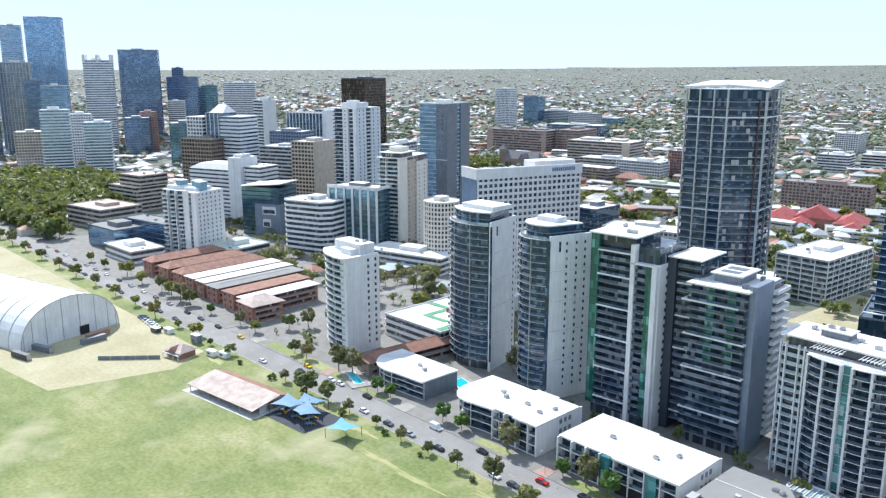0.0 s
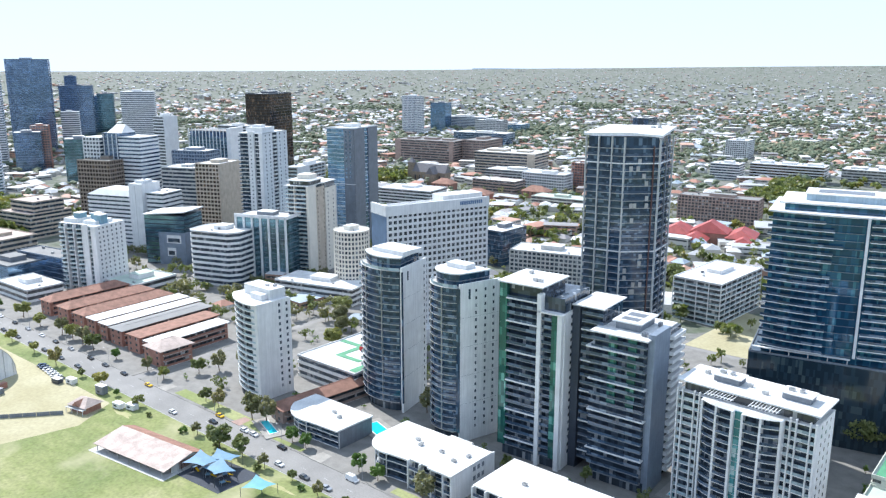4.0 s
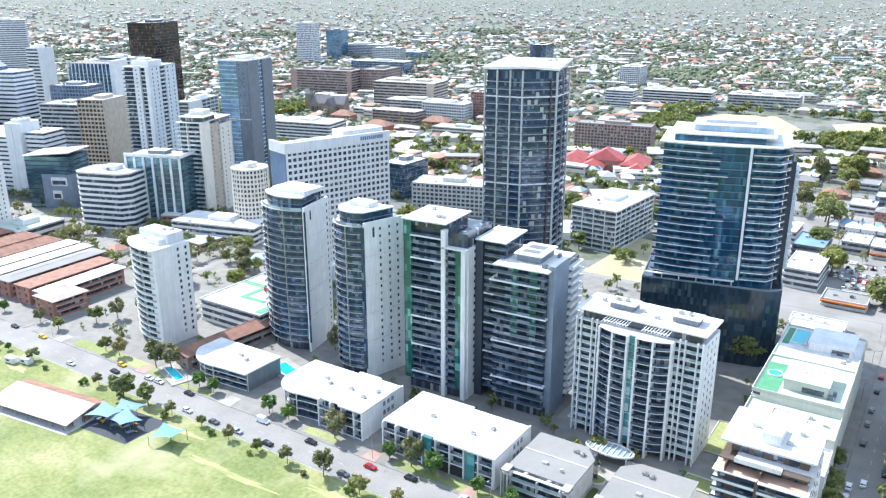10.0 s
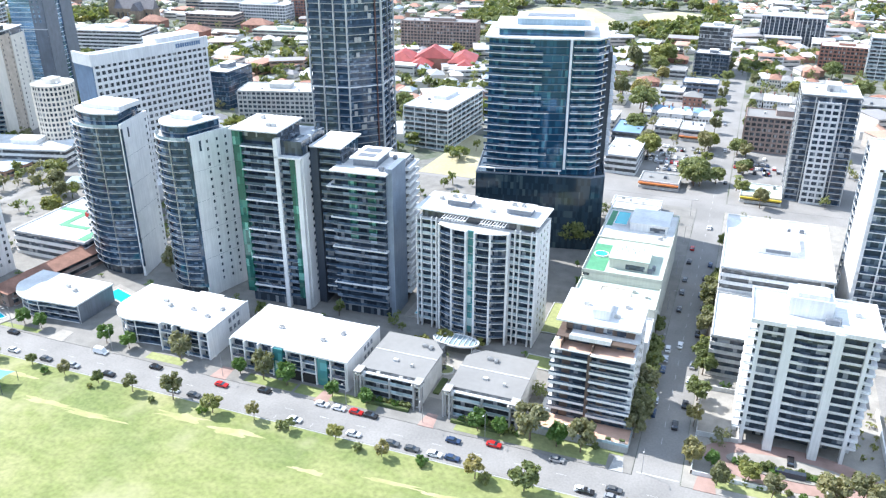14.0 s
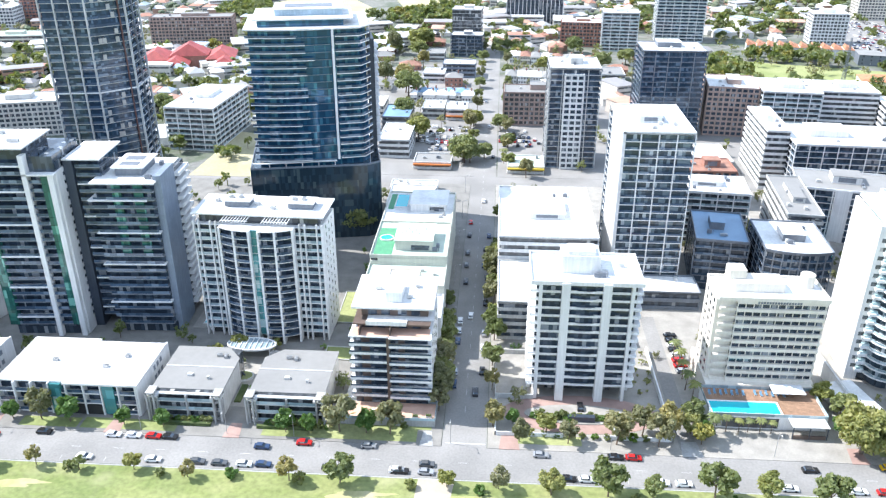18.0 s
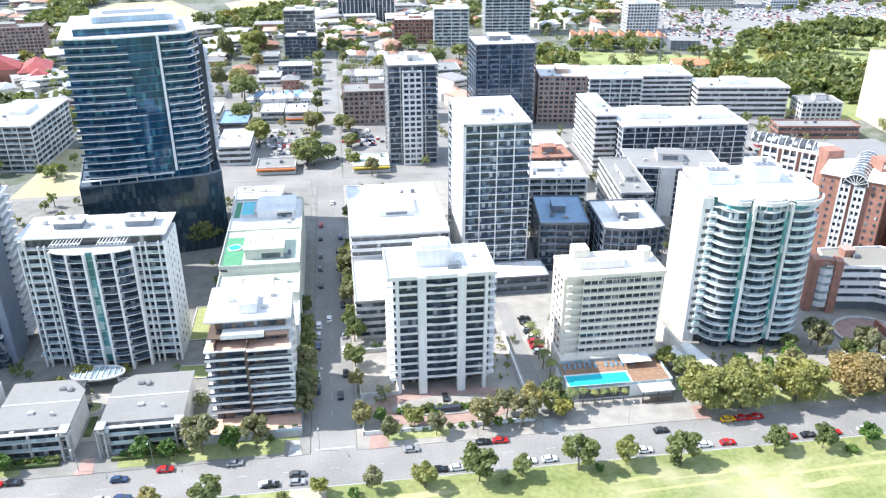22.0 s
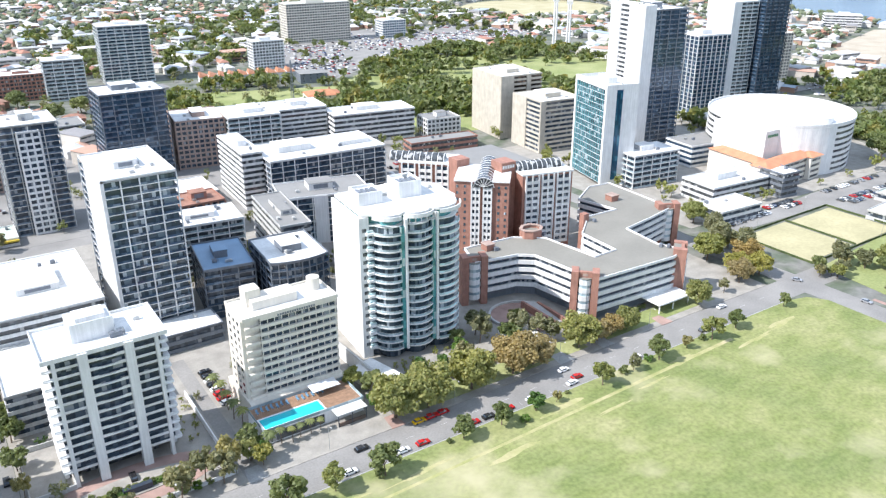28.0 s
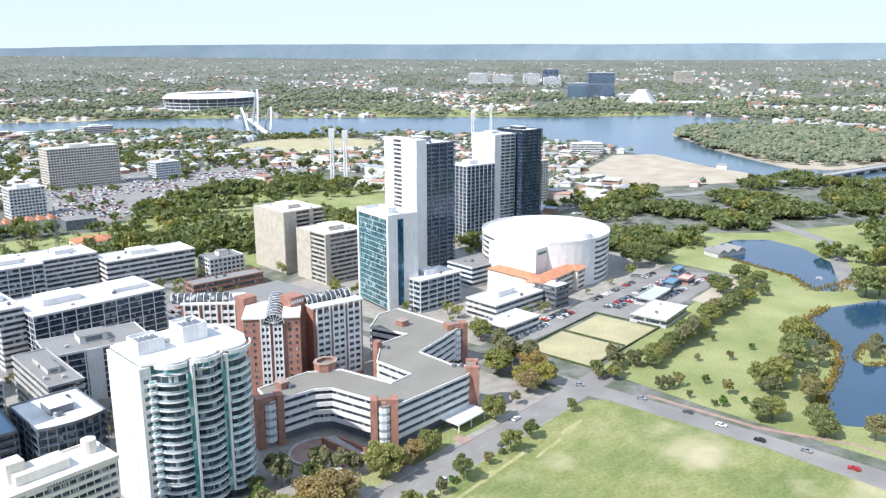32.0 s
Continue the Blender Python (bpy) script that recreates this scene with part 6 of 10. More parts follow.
block("apartment_block", "long grey slab with blank end wall", 118, 302, 14, 46, 8, 3.2, "bands", PALE, GLASS_GREY, -6, roof=ROOF_GREY)
block("apartment_block", "white and grey apartment block with balconies", 134, 338, 44, 26, 8, 3.0, "balcony", WHITE, GLASS_DARK, -12, roof=ROOF_GREY, rail=RAIL_DARK, blank=((0, 0.35, 0.5), (0, 0.8, 0.9)))
block("apartment_block", "long white apartment block with dark balconies", 149, 388, 68, 36, 9, 3.05, "balcony", WHITE, GLASS_DARK, -3, plant=2, units=8, rail=RAIL_DARK)
block("apartment_block", "white apartment block with red slot windows", 138, 400, 12, 46, 10, 3.05, "bands", WHITE, GLASS_GREY, -3)
block("apartment_block", "brown framed apartment block", 130, 492, 30, 34, 10, 3.0, "grid", PINK, GLASS_DARK, -8)
block("apartment_block", "white apartment block with balconies", 160, 482, 34, 36, 10, 3.0, "balcony", WHITE, GLASS_GREY, -6)
block("office_building", "white office building with ribbon windows", 204, 506, 34, 30, 8, 3.1, "bands", WHITE, GLASS_GREY, -6)
block("office_building", "white office building with grey ribbon windows", 236, 488, 60, 26, 6, 3.4, "bands", WHITE, GLASS_GREY, -8)
block("office_building", "small white office with arched top", 300, 470, 26, 18, 4, 3.2, "grid", WHITE, GLASS_GREY, -8, roof=ROOF_GREY)
block("brick_building", "red brick building behind the apartments", 96, 372, 22, 20, 6, 3.0, "grid", BRICK, GLASS_DARK, roof=TILE)

# behind the western towers
block("office_building", "brown office building with grey roof", -112, 268, 24, 16, 4, 3.3, "grid", BROWN, GLASS_DARK, roof=ROOF_GREY, plant=0)
block("office_building", "low brown hall with grey roof", -104, 286, 34, 24, 3, 3.4, "bands", BROWN, GLASS_DARK, 4, roof=ROOF_GREY, plant=0)
block("apartment_block", "white apartment block with long balconies", -192, 443, 30, 56, 8, 3.1, "balcony", WHITE, GLASS_GREY, -4, units=6)
block("apartment_block", "white apartment block with a set-back top", -130, 470, 24, 34, 9, 3.1, "balcony", WHITE, GLASS_DARK)
block("apartment_block", "white roofed apartment block with brown bays", -318, 452, 52, 26, 7, 3.0, "grid", PALE, GLASS_DARK, 16)
block("brick_building", "broad brown brick apartment building", -325, 748, 76, 22, 8, 3.0, "grid", PINK, GLASS_GREY, 8, roof=ROOF_GREY, plant=1)
block("office_building", "dark glass office building", -364, 476, 22, 32, 8, 3.3, "curtain", GREY, GLASS_NAVY)
h = House("church_school", "red roofed brick school hall with many gables", -292, 640, 12, "school")
for k, (x, y, w, d, z) in enumerate(((0, 0, 24, 30, 8), (24, 6, 30, 24, 10), (54, 0, 22, 34, 8), (20, -16, 20, 22, 6), (60, -14, 18, 16, 6))):
    h.add("brick_wall", Shape().box(x, y, 0, x + w, y + d, z), BRICK)
    h.add("roof", Shape().add([(x - 1, y - 1, z), (x + w + 1, y - 1, z), (x + w + 1, y + d + 1, z), (x - 1, y + d + 1, z), (x + w / 2, y + d * 0.2, z + w * 0.3), (x + w / 2, y + d * 0.8, z + w * 0.3)], [(0, 1, 4), (1, 2, 5, 4), (2, 3, 5), (3, 0, 4, 5)]), RED_ROOF)

# parking deck, long tiled flats and the green-roofed house in the west
block("parking_deck", "white two-level parking deck with a green painted top", -291, 236, 40, 50, 3, 3.4, "bands", WHITE, GLASS_DARK, plant=0, units=0, roof=ROOF_WHITE)
dk = House("deck_paint", "green painted bays on the parking deck", -291, 236, 0, "deck marking", z=10.72)
dk.add("green_strip", Shape().box(1, 27, 0, 38, 30.5, 0.02).box(14, 12, 0, 17.5, 27, 0.02).box(1, 46, 0, 38, 49, 0.02).box(17.5, 12, 0, 30, 15, 0.02).box(34, 2, 0, 38.5, 27, 0.02), GREEN_PAINT)
dk.add("red_box", Shape().box(18.5, 24, 0, 20, 26, 2), RED_PAINT)


def gable_flats(x, y, w, l, z, mat, wall, turn=0.0, label="", hip=3.0, rows=3):
    """Long walk-up flats with galleries and a pitched roof."""
    h = House("brick_flats", label, x, y, turn, "flats", "brick flats")
    h.add("brick_wall", Shape().box(0, 0, 0, w, l, z), wall)
    fh = z / rows
    h.rep("gallery", Shape().box(w, 1.5, 0, w + 1.4, l - 1.5, 0.25), PALE, 0.1, fh, rows)
    h.rep("gallery_rail", Shape().box(w + 1.3, 1.5, 0.25, w + 1.4, l - 1.5, 1.2), wall, 0.1, fh, rows)
    h.rep("window_band", Shape().box(w, 2, 0, w + 0.06, l - 2, 1.3), GLASS_GREY, 1.0, fh, rows)
    for px in (2, w - 3.6):
        h.windows((0, 0), (w, 0), (px + 0.8,), 0.2, fh, rows, 1.6, 1.3, GLASS_GREY)
    if hip > 0.3:
        o = 0.8
        h.add("roof", Shape().add([(-o, -o, z), (w + o + 1, -o, z), (w + o + 1, l + o, z), (-o, l + o, z), (w / 2, min(w / 2, l * 0.3), z + hip), (w / 2, l - min(w / 2, l * 0.3), z + hip), (-o, -o, z - 0.25), (w + o + 1, -o, z - 0.25), (w + o + 1, l + o, z - 0.25), (-o, l + o, z - 0.25)],
              [(0, 1, 4), (1, 2, 5, 4), (2, 3, 5), (3, 0, 4, 5), (6, 7, 1, 0), (7, 8, 2, 1), (8, 9, 3, 2), (9, 6, 0, 3), (9, 8, 7, 6)]), mat)
        h.add("ridge", Shape().box(w / 2 - 0.15, min(w / 2, l * 0.3), z + hip - 0.05, w / 2 + 0.15, l - min(w / 2, l * 0.3), z + hip + 0.12), mat)
    else:
        h.add("roof", Shape().box(-0.6, -0.6, z, w + 1.8, l + 0.6, z + 0.35), mat)
    return h


gable_flats(-262, 197, 9, 56, 6.4, TILE, PINK, -6, "long tiled flats with brick galleries", 2.6, 2)
gable_flats(-300, 292, 12, 30, 9, surface("green_roof_sheet", (0.30, 0.42, 0.36), 0.6), BRICK, 0, "brick flats with a faded green roof")
for k, (x, w, l, m, hp) in enumerate(((-490, 11, 52, TILE, 3), (-468, 12, 56, TILE, 3), (-448, 11, 58, TILE, 3), (-432, 9, 60, ROOF_WHITE, 0), (-418, 8, 60, ROOF_WHITE, 0), (-406, 11, 58, ROOF_GREY, 0.5), (-388, 11, 50, TILE, 0), (-371, 9, 46, ROOF_WHITE, 0))):
    gable_flats(x, 201, w, l, 9.3, m, BRICK, 3, ("brick flats with a tiled hip roof", "brick flats with a flat white roof", "brick flats with a grey sheet roof")[0 if m is TILE else 1 if m is ROOF_WHITE else 2], hp)
gable_flats(-366, 198, 15, 18, 9, TILE_PALE, BRICK, 0, "brick flats with a faded tile roof", 3.2)

# the west: towers and offices towards the city centre
def side_windows(h, w, d, cols, z0, fh, n, ww=1.0, hh=1.3, glass=None):
    """Small windows in the plain wall on the right-hand side of a block."""
    h.windows((w + 0.32, 0), (w + 0.32, d), cols, z0, fh, n, ww, hh, glass or GLASS_DARK)


def blue_hut_tower():
    """White flats: rounded balcony stacks to the front, a plain windowed wall to the side, blue huts on the roof."""
    h = House("apartment_tower", "white apartment tower with rounded balconies and blue lift huts", -537, 235, 18, "apartment tower")
    n, fh, w, d = 15, 3.0, 35.0, 26.0
    FOOT.append((-537, 235, w, d, radians(18)))
    top = n * fh + 0.2
    body = [(0, 3), (22, 3), (24, 0), (w, 0), (w, d), (0, d)]
    h.rep("window_band", Shape().prism(inset(body, 0.5), 0, fh), GLASS_SKY, 0.2, fh, n)
    h.rep("floor_slab", Shape().prism(body, 0, 0.35), WHITE, 0.2, fh, n + 1)
    for a, b in ((0.4, 6.6), (8.0, 14.2), (15.6, 21.8)):
        bow = arc(a, 2.6, b, 2.6, 2.2, 8)
        h.rep("balcony_slab", Shape().prism(bow, 0, 0.4), WHITE, 0.2, fh, n)
        h.rep("balustrade", Shape().strip(bow, -0.12, -0.04, 0.4, 1.3), RAIL, 0.2, fh, n)
        h.add("blade_wall", Shape().box(b + 0.3, 0.8, 0, b + 0.9, 3.4, top), WHITE)
    h.add("wall", Shape().box(24, -0.2, 0, 28.5, 0.6, top + 1.2), WHITE)
    h.add("wall", Shape().box(31.0, -0.2, 0, w + 0.2, 0.6, top + 0.4), WHITE)
    h.add("wall", Shape().box(w - 0.5, 0.6, 0, w + 0.3, d, top + 0.4), WHITE)
    h.windows((28.5, 0), (31, 0), (1.25,), 0.2, fh, n, 1.6, 1.3, GLASS_SKY)
    side_windows(h, w, d, (3, 6.5, 10, 14, 18, 22), 0.2, fh, n)
    h.add("roof", Shape().prism(inset(body, 0.3), 0, 0.4), ROOF_WHITE, top)
    h.add("roof_terrace", Shape().box(2, 6, 0.4, 14, 20, 3.0).box(20, 5, 0.4, 31, 20, 2.6), WHITE, top)
    for x, y in ((8, 9), (20, 12), (27, 8)):
        h.add("blue_hut", Shape().box(x, y, 0.4, x + 5.5, y + 6, 6.2), surface("blue_hut_paint", (0.22, 0.38, 0.46), 0.5), top, "blue painted lift hut")
        h.add("hut_roof", Shape().box(x - 0.3, y - 0.3, 6.2, x + 5.8, y + 6.3, 6.6), WHITE, top)


def stepped_office():
    """White office: black ribbon windows, a tall blank stair core and a lower wing."""
    h = House("office_building", "white office building with black ribbon windows and a blank core", -649, 313, 20, "office building")
    FOOT.append((-649, 313, 72, 26, radians(20)))
    h.storeys(rect(45, 26), 0.2, 13, 3.4, GLASS_DARK, WHITE, 0.5, 0, 2.0)
    h.add("sloped_top", Shape().add([(0, 0, 0), (45, 0, 0), (45, 26, 0), (0, 26, 0), (9, 4, 4.4), (45, 4, 4.4), (45, 24, 4.4), (9, 24, 4.4)], [(0, 1, 5, 4), (1, 2, 6, 5), (2, 3, 7, 6), (3, 0, 4, 7), (4, 5, 6, 7)]), WHITE, 44.6)
    h.add("core", Shape().box(45, -2, 0.1, 58, 20, 55.6).box(48, 2, 55.6, 56, 14, 58), WHITE)
    h.add("core_groove", Shape().box(51, -2.1, 2, 51.4, -2, 54), PALE)
    h.storeys(rect(17, 24, 58, 2), 0.2, 14, 3.4, GLASS_DARK, WHITE, 0.5, 0, 2.0)
    h.add("wing_roof", Shape().box(58, 2, 47.8, 75, 26, 48.6), ROOF_WHITE)
    h.at("roof_unit", UNIT_DATA[0], [(50, 6, 58, 0), (53, 8, 58, 90), (64, 12, 48.6, 0), (69, 15, 48.6, 90)])


def slate_cube():
    h = House("office_building", "slate office cube with dark glass corner and white framed windows", -560, 312, 26, "office building")
    FOOT.append((-560, 312, 34, 26, radians(26)))
    h.storeys(rect(34, 26), 0.2, 11, 3.4, CITY_TEAL, DARK, 0.2, 0, 0.7)
    h.add("slate_front", Shape().box(12, -0.6, 0.1, 33, 0.1, 25).box(33, -0.6, 0.1, 34.6, 26, 25), SLATE, 0, "slate blue panelled front")
    for z, k in ((19, 5.0), (9, 5.2)):
        h.add("white_reveal", Shape().box(19, -0.75, z - 2.2, 31 - (z < 15) * 5, -0.55, z + k - 1), WHITE)
        h.add("deep_window", Shape().box(19.8, -0.85, z - 1.4, 30 - (z < 15) * 5, -0.7, z + k - 3.4), GLASS_DARK)
    h.add("roof", Shape().add([(-1, -1, 37.6), (35, -1, 40.5), (35, 27, 40.5), (-1, 27, 37.6), (-1, -1, 38.4), (35, -1, 41.3), (35, 27, 41.3), (-1, 27, 38.4)], [(3, 2, 1, 0), (4, 5, 6, 7), (0, 1, 5, 4), (1, 2, 6, 5), (2, 3, 7, 6), (3, 0, 4, 7)]), ROOF_WHITE, 0, "slanting white roof")


def tall_white_flats():
    h = House("apartment_tower", "tall white apartment tower with dark stacked balconies", -529, 380, 20, "apartment tower")
    n, fh, w, d = 31, 3.05, 21.5, 36.0
    FOOT.append((-529, 380, w, d, radians(20)))
    top = n * fh + 2
    h.rep("window_band", Shape().box(0.6, 0.6, 0, w - 0.6, d - 0.6, fh), GLASS_DARK, 2, fh, n)
    h.rep("floor_slab", Shape().box(0, 0, 0, w, d, 0.3), WHITE, 2, fh, n + 1)
    h.add("podium", Shape().box(-2, -2, 0, w + 2, d, 2), WHITE)
    h.rep("balcony_slab", Shape().box(0.2, -1.4, 0, 9.4, 0.4, 0.45), WHITE, 2, fh, n)
    h.rep("balustrade", Shape().box(0.2, -1.4, 0.45, 9.4, -1.3, 1.3), RAIL_DARK, 2, fh, n)
    h.add("wall", Shape().box(9.4, -1.6, 0, 14.5, 0.5, top + 1.6), WHITE)
    h.windows((9.4, -1.6), (14.5, -1.6), (2.5,), 2, fh, n, 0.9, 1.0, GLASS_DARK)
    h.rep("balcony_slab", Shape().box(14.5, -0.8, 0, 18.6, 0.4, 0.6), WHITE, 2, fh, n)
    h.add("wall", Shape().box(18.6, -0.9, 0, w + 0.2, 0.5, top + 0.8), WHITE)
    for a, b in ((0.5, 14), (21, d)):
        h.add("side_wall", Shape().box(w - 0.4, a, 0, w + 0.3, b, top + 0.6), WHITE)
    side_windows(h, w, d, (4, 10, 25, 32), 2, fh, n, 1.1, 1.4)
    h.rep("side_balcony", Shape().box(w, 14.2, 0, w + 1.6, 20.8, 1.0), WHITE, 2, fh, n)
    h.add("roof", Shape().box(-0.3, -0.5, 0, w + 0.3, d, 0.6), ROOF_WHITE, top)
    h.add("plant_room", Shape().box(5, 4, 0.6, 19, 22, 4.6).box(8, 7, 4.6, 16, 14, 6.4), WHITE, top)
    h.add("roof_mast", Shape().tube((10, 9, 6.4), (10, 9, 11), 0.12, 0.06), METAL, top)


def beige_stack_tower():
    h = House("apartment_tower", "beige apartment tower with stacked dark balconies", -443, 356, 20, "apartment tower")
    n, fh, w, d = 21, 3.05, 17.5, 40.0
    FOOT.append((-443, 356, w, d, radians(20)))
    top = n * fh + 2
    h.rep("window_band", Shape().box(0.6, 0.8, 0, w - 0.6, d - 0.6, fh), GLASS_DARK, 2, fh, n)
    h.rep("balcony_slab", Shape().box(-0.8, -1.6, 0, w - 1.4, 2, 0.3), WARM, 2, fh, n + 1)
    h.rep("balustrade", Shape().box(-0.8, -1.6, 0.3, w - 1.4, -1.5, 1.25), RAIL, 2, fh, n)
    h.add("blade_wall", Shape().box(6.6, -1.7, 0, 7.2, 1, top), WARM)
    h.add("corner_wall", Shape().box(w - 1.4, -1.2, 0, w + 0.3, 10, top), WARM)
    h.add("side_wall", Shape().box(w - 0.5, 10, 0, w + 0.6, 22, top - 2), BEIGE)
    h.add("side_wall", Shape().box(w - 0.5, 23.5, 0, w + 0.3, d, top - 4), WARM)
    h.windows((w + 0.6, 10), (w + 0.6, 22), (1.6, 10.6), 2, fh, n - 1, 0.8, 1.2, GLASS_DARK)
    h.windows((w + 0.3, 23.5), (w + 0.3, d), (4, 12), 2, fh, n - 2, 0.9, 1.2, GLASS_DARK)
    h.add("roof", Shape().box(-1, -1.8, 0, w + 0.5, d, 0.5), ROOF_WHITE, top)
    h.add("penthouse", Shape().box(1.5, 2, 0.5, w - 1, 20, 3.4), GLASS_GREY, top)
    h.add("upper_roof", Shape().box(0, 0.5, 3.4, w + 0.8, 22, 4.0), ROOF_WHITE, top)
    h.add("plant_room", Shape().box(4, 8, 4.0, 14, 19, 7.2), WARM, top)


def framed_office():
    h = House("office_building", "dark glass office with white upright poles above the roof", -785, 499, 20, "office building")
    FOOT.append((-785, 499, 54, 26, radians(20)))
    h.storeys(rect(50, 24), 0.2, 20, 3.6, CITY_TEAL, SLATE, 0.3, 0, 0.9)
    h.piers((0.3, -0.6), (49.7, -0.6), 12, 0.7, 0.5, 44, 82, WHITE, "pole")
    h.add("crown_glass", Shape().box(1, 1, 72, 49, 23, 79), CITY_NAVY)
    h.add("white_side", Shape().box(50, -1, 0, 54, 24, 83), WHITE)
    h.add("roof", Shape().box(0, 0, 79, 50, 24, 79.6), ROOF_GREY)


def gable_office():
    """Banded office with a dark centre and a white gable on top."""
    h = House("office_tower", "banded white office tower with a dark centre and a pitched top", -787, 380, 20, "office tower")
    FOOT.append((-787, 380, 70, 34, radians(20)))
    h.storeys(rect(21, 22), 0.2, 21, 3.75, GLASS_DARK, WHITE, 0.6, 0, 1.6)
    h.piers((0.6, 0), (20.4, 0), 6, 1.2, 0.0, 0, 79, WHITE)
    h.storeys(rect(19, 26, 21.3, 4), 0.2, 22, 3.8, CITY_NAVY, SLATE, 0.3, 0, 0.8)
    h.piers((23, 4), (39, 4), 4, 0.8, 0.3, 0, 83, WHITE)
    h.storeys(rect(26, 28, 40.6, 4), 0.2, 21, 3.8, CITY_NAVY, WHITE, 0.5, 0, 2.1)
    h.add("gable_top", Shape().add([(26, 6, 84), (44, 6, 84), (44, 26, 84), (26, 26, 84), (30, 16, 92), (41, 16, 92)], [(0, 1, 5, 4), (1, 2, 5), (2, 3, 4, 5), (3, 0, 4)]), WHITE)
    h.add("roof", Shape().box(0, 0, 79, 21, 22, 79.7).box(40.6, 4, 80, 66.6, 32, 80.8), ROOF_WHITE)


def cathedral():
    """Stone church: nave and choir with steep roofs, buttresses, transept and a short west tower."""
    h = House("cathedral", "brown stone church with steep roofs and buttresses", -702, 764, 10, "church")
    FOOT.append((-702, 764, 70, 24, radians(10)))
    stone = surface("brown_church_stone", (0.34, 0.27, 0.20), 0.9, 0.25, 0.3, 4)
    slate = surface("church_slate", (0.20, 0.19, 0.20), 0.7, 0.2, 0.3, 4, 0)
    for x, y, w, d, e, k, along in ((4, 4, 50, 14, 15, 10, True), (30, -6, 13, 34, 14, 9, False)):
        h.add("stone_wall", Shape().box(x, y, 0, x + w, y + d, e), stone)
        a, b = ((x, y + d / 2), (x + w, y + d / 2)) if along else ((x + w / 2, y), (x + w / 2, y + d))
        f = [(0, 1, 5, 4), (2, 3, 4, 5), (1, 2, 5), (3, 0, 4)] if along else [(0, 1, 4), (1, 2, 5, 4), (2, 3, 5), (3, 0, 4, 5)]
        h.add("steep_roof", Shape().add([(x, y, e), (x + w, y, e), (x + w, y + d, e), (x, y + d, e), (*a, e + k), (*b, e + k)], f), slate)
    for i in range(8):
        h.add("buttress", Shape().box(6 + i * 6, 1.6, 0, 7.2 + i * 6, 4, 11), stone)
        h.add("lancet_window", Shape().box(8.4 + i * 6, 3.9, 4, 10 + i * 6, 4.02, 11), GLASS_DARK)
    h.add("west_tower", Shape().box(-3, 5, 0, 5, 13, 26), stone)
    h.add("tower_cap", Shape().add([(-3.4, 4.6, 26), (5.4, 4.6, 26), (5.4, 13.4, 26), (-3.4, 13.4, 26), (1, 9, 33)], [(0, 1, 4), (1, 2, 4), (2, 3, 4), (3, 0, 4)]), slate)


blue_hut_tower()
stepped_office()
slate_cube()
tall_white_flats()
beige_stack_tower()
framed_office()
gable_office()
cathedral()
block("office_building", "white eight-sided office building with dark ribbons", -484, 300, 40, 26, 10, 3.7, "bands", WHITE, GLASS_DARK, 18, poly=[(4, 0), (34, 0), (40, 6), (40, 22), (35, 26), (4, 26), (0, 22), (0, 4)])
h = block("office_building", "green glass office block with white upright fins", -466, 328, 41, 22, 13, 3.5, "curtain", GREY, CITY_TEAL, 20, units=6)
h.piers((0.6, -0.1), (40.4, -0.1), 7, 1.5, 0.5, 0, 46.4, WHITE, "white_fin")
h.add("white_top", Shape().box(-0.3, -0.6, 45.4, 41.3, 0.2, 47.6).box(40.9, 0.2, 45.4, 41.4, 22, 47.6), WHITE)
block("apartment_tower", "round cream hotel tower with small windows", -392, 346, 24, 24, 14, 3.0, "grid", WARM, GLASS_DARK, 0, poly=[(12 + 12 * math.cos(a), 12 + 12 * math.sin(a)) for a in [6.28319 * i / 16 for i in range(16)]])
block("hotel_podium", "low white hotel podium", -412, 318, 60, 26, 3, 3.5, "bands", WHITE, GLASS_GREY, 14, plant=1)
block("office_building", "brown concrete office slab with a blank beige end", -639, 410, 25, 36, 17, 3.6, "grid", BEIGE, GLASS_BRONZE, 22, blank=((1, 0, 1),))
block("office_building", "grey office block with ribbon windows", -709, 417, 38, 28, 14, 3.7, "bands", PALE, GLASS_DARK, 22)
block("office_building", "dark blue glass office with a grey plant level", -745, 452, 40, 26, 18, 3.5, "grid", SLATE, CITY_NAVY, 22)
block("office_building", "broad brown stone office block", -771, 365, 37, 39, 15, 3.9, "grid", surface("brown_stone", (0.36, 0.29, 0.235), 0.8), GLASS_BRONZE, 24, roof=ROOF_STONE)
block("apartment_block", "white apartment block behind the beige tower", -550, 442, 12, 50, 20, 3.1, "balcony", WHITE, GLASS_GREY, 20, blank=((1, 0, 0.4),))
block("civic_building", "concrete civic building in stepped tiers", -758, 284, 45, 41, 6, 3.6, "bands", BEIGE, GLASS_DARK, 10, roof=TILE_PALE, plant=1)
block("civic_building", "upper tier of a concrete civic building", -752, 292, 34, 30, 8, 3.9, "bands", BEIGE, GLASS_DARK, 10, roof=TILE_PALE, plant=0)
block("civic_building", "flat concrete civic hall with a broad roof", -701, 226, 52, 38, 4, 3.9, "bands", BEIGE, GLASS_DARK, 10, roof=TILE_PALE, plant=1)
block("office_building", "blue glass low office building", -606, 209, 40, 26, 4, 3.6, "curtain", GREY, CITY_BLUE, 6, roof=ROOF_GREY)
block("office_building", "slate glass low office building", -596, 232, 54, 18, 5, 3.6, "curtain", SLATE, CITY_NAVY, 10, roof=ROOF_GREY, plant=0)
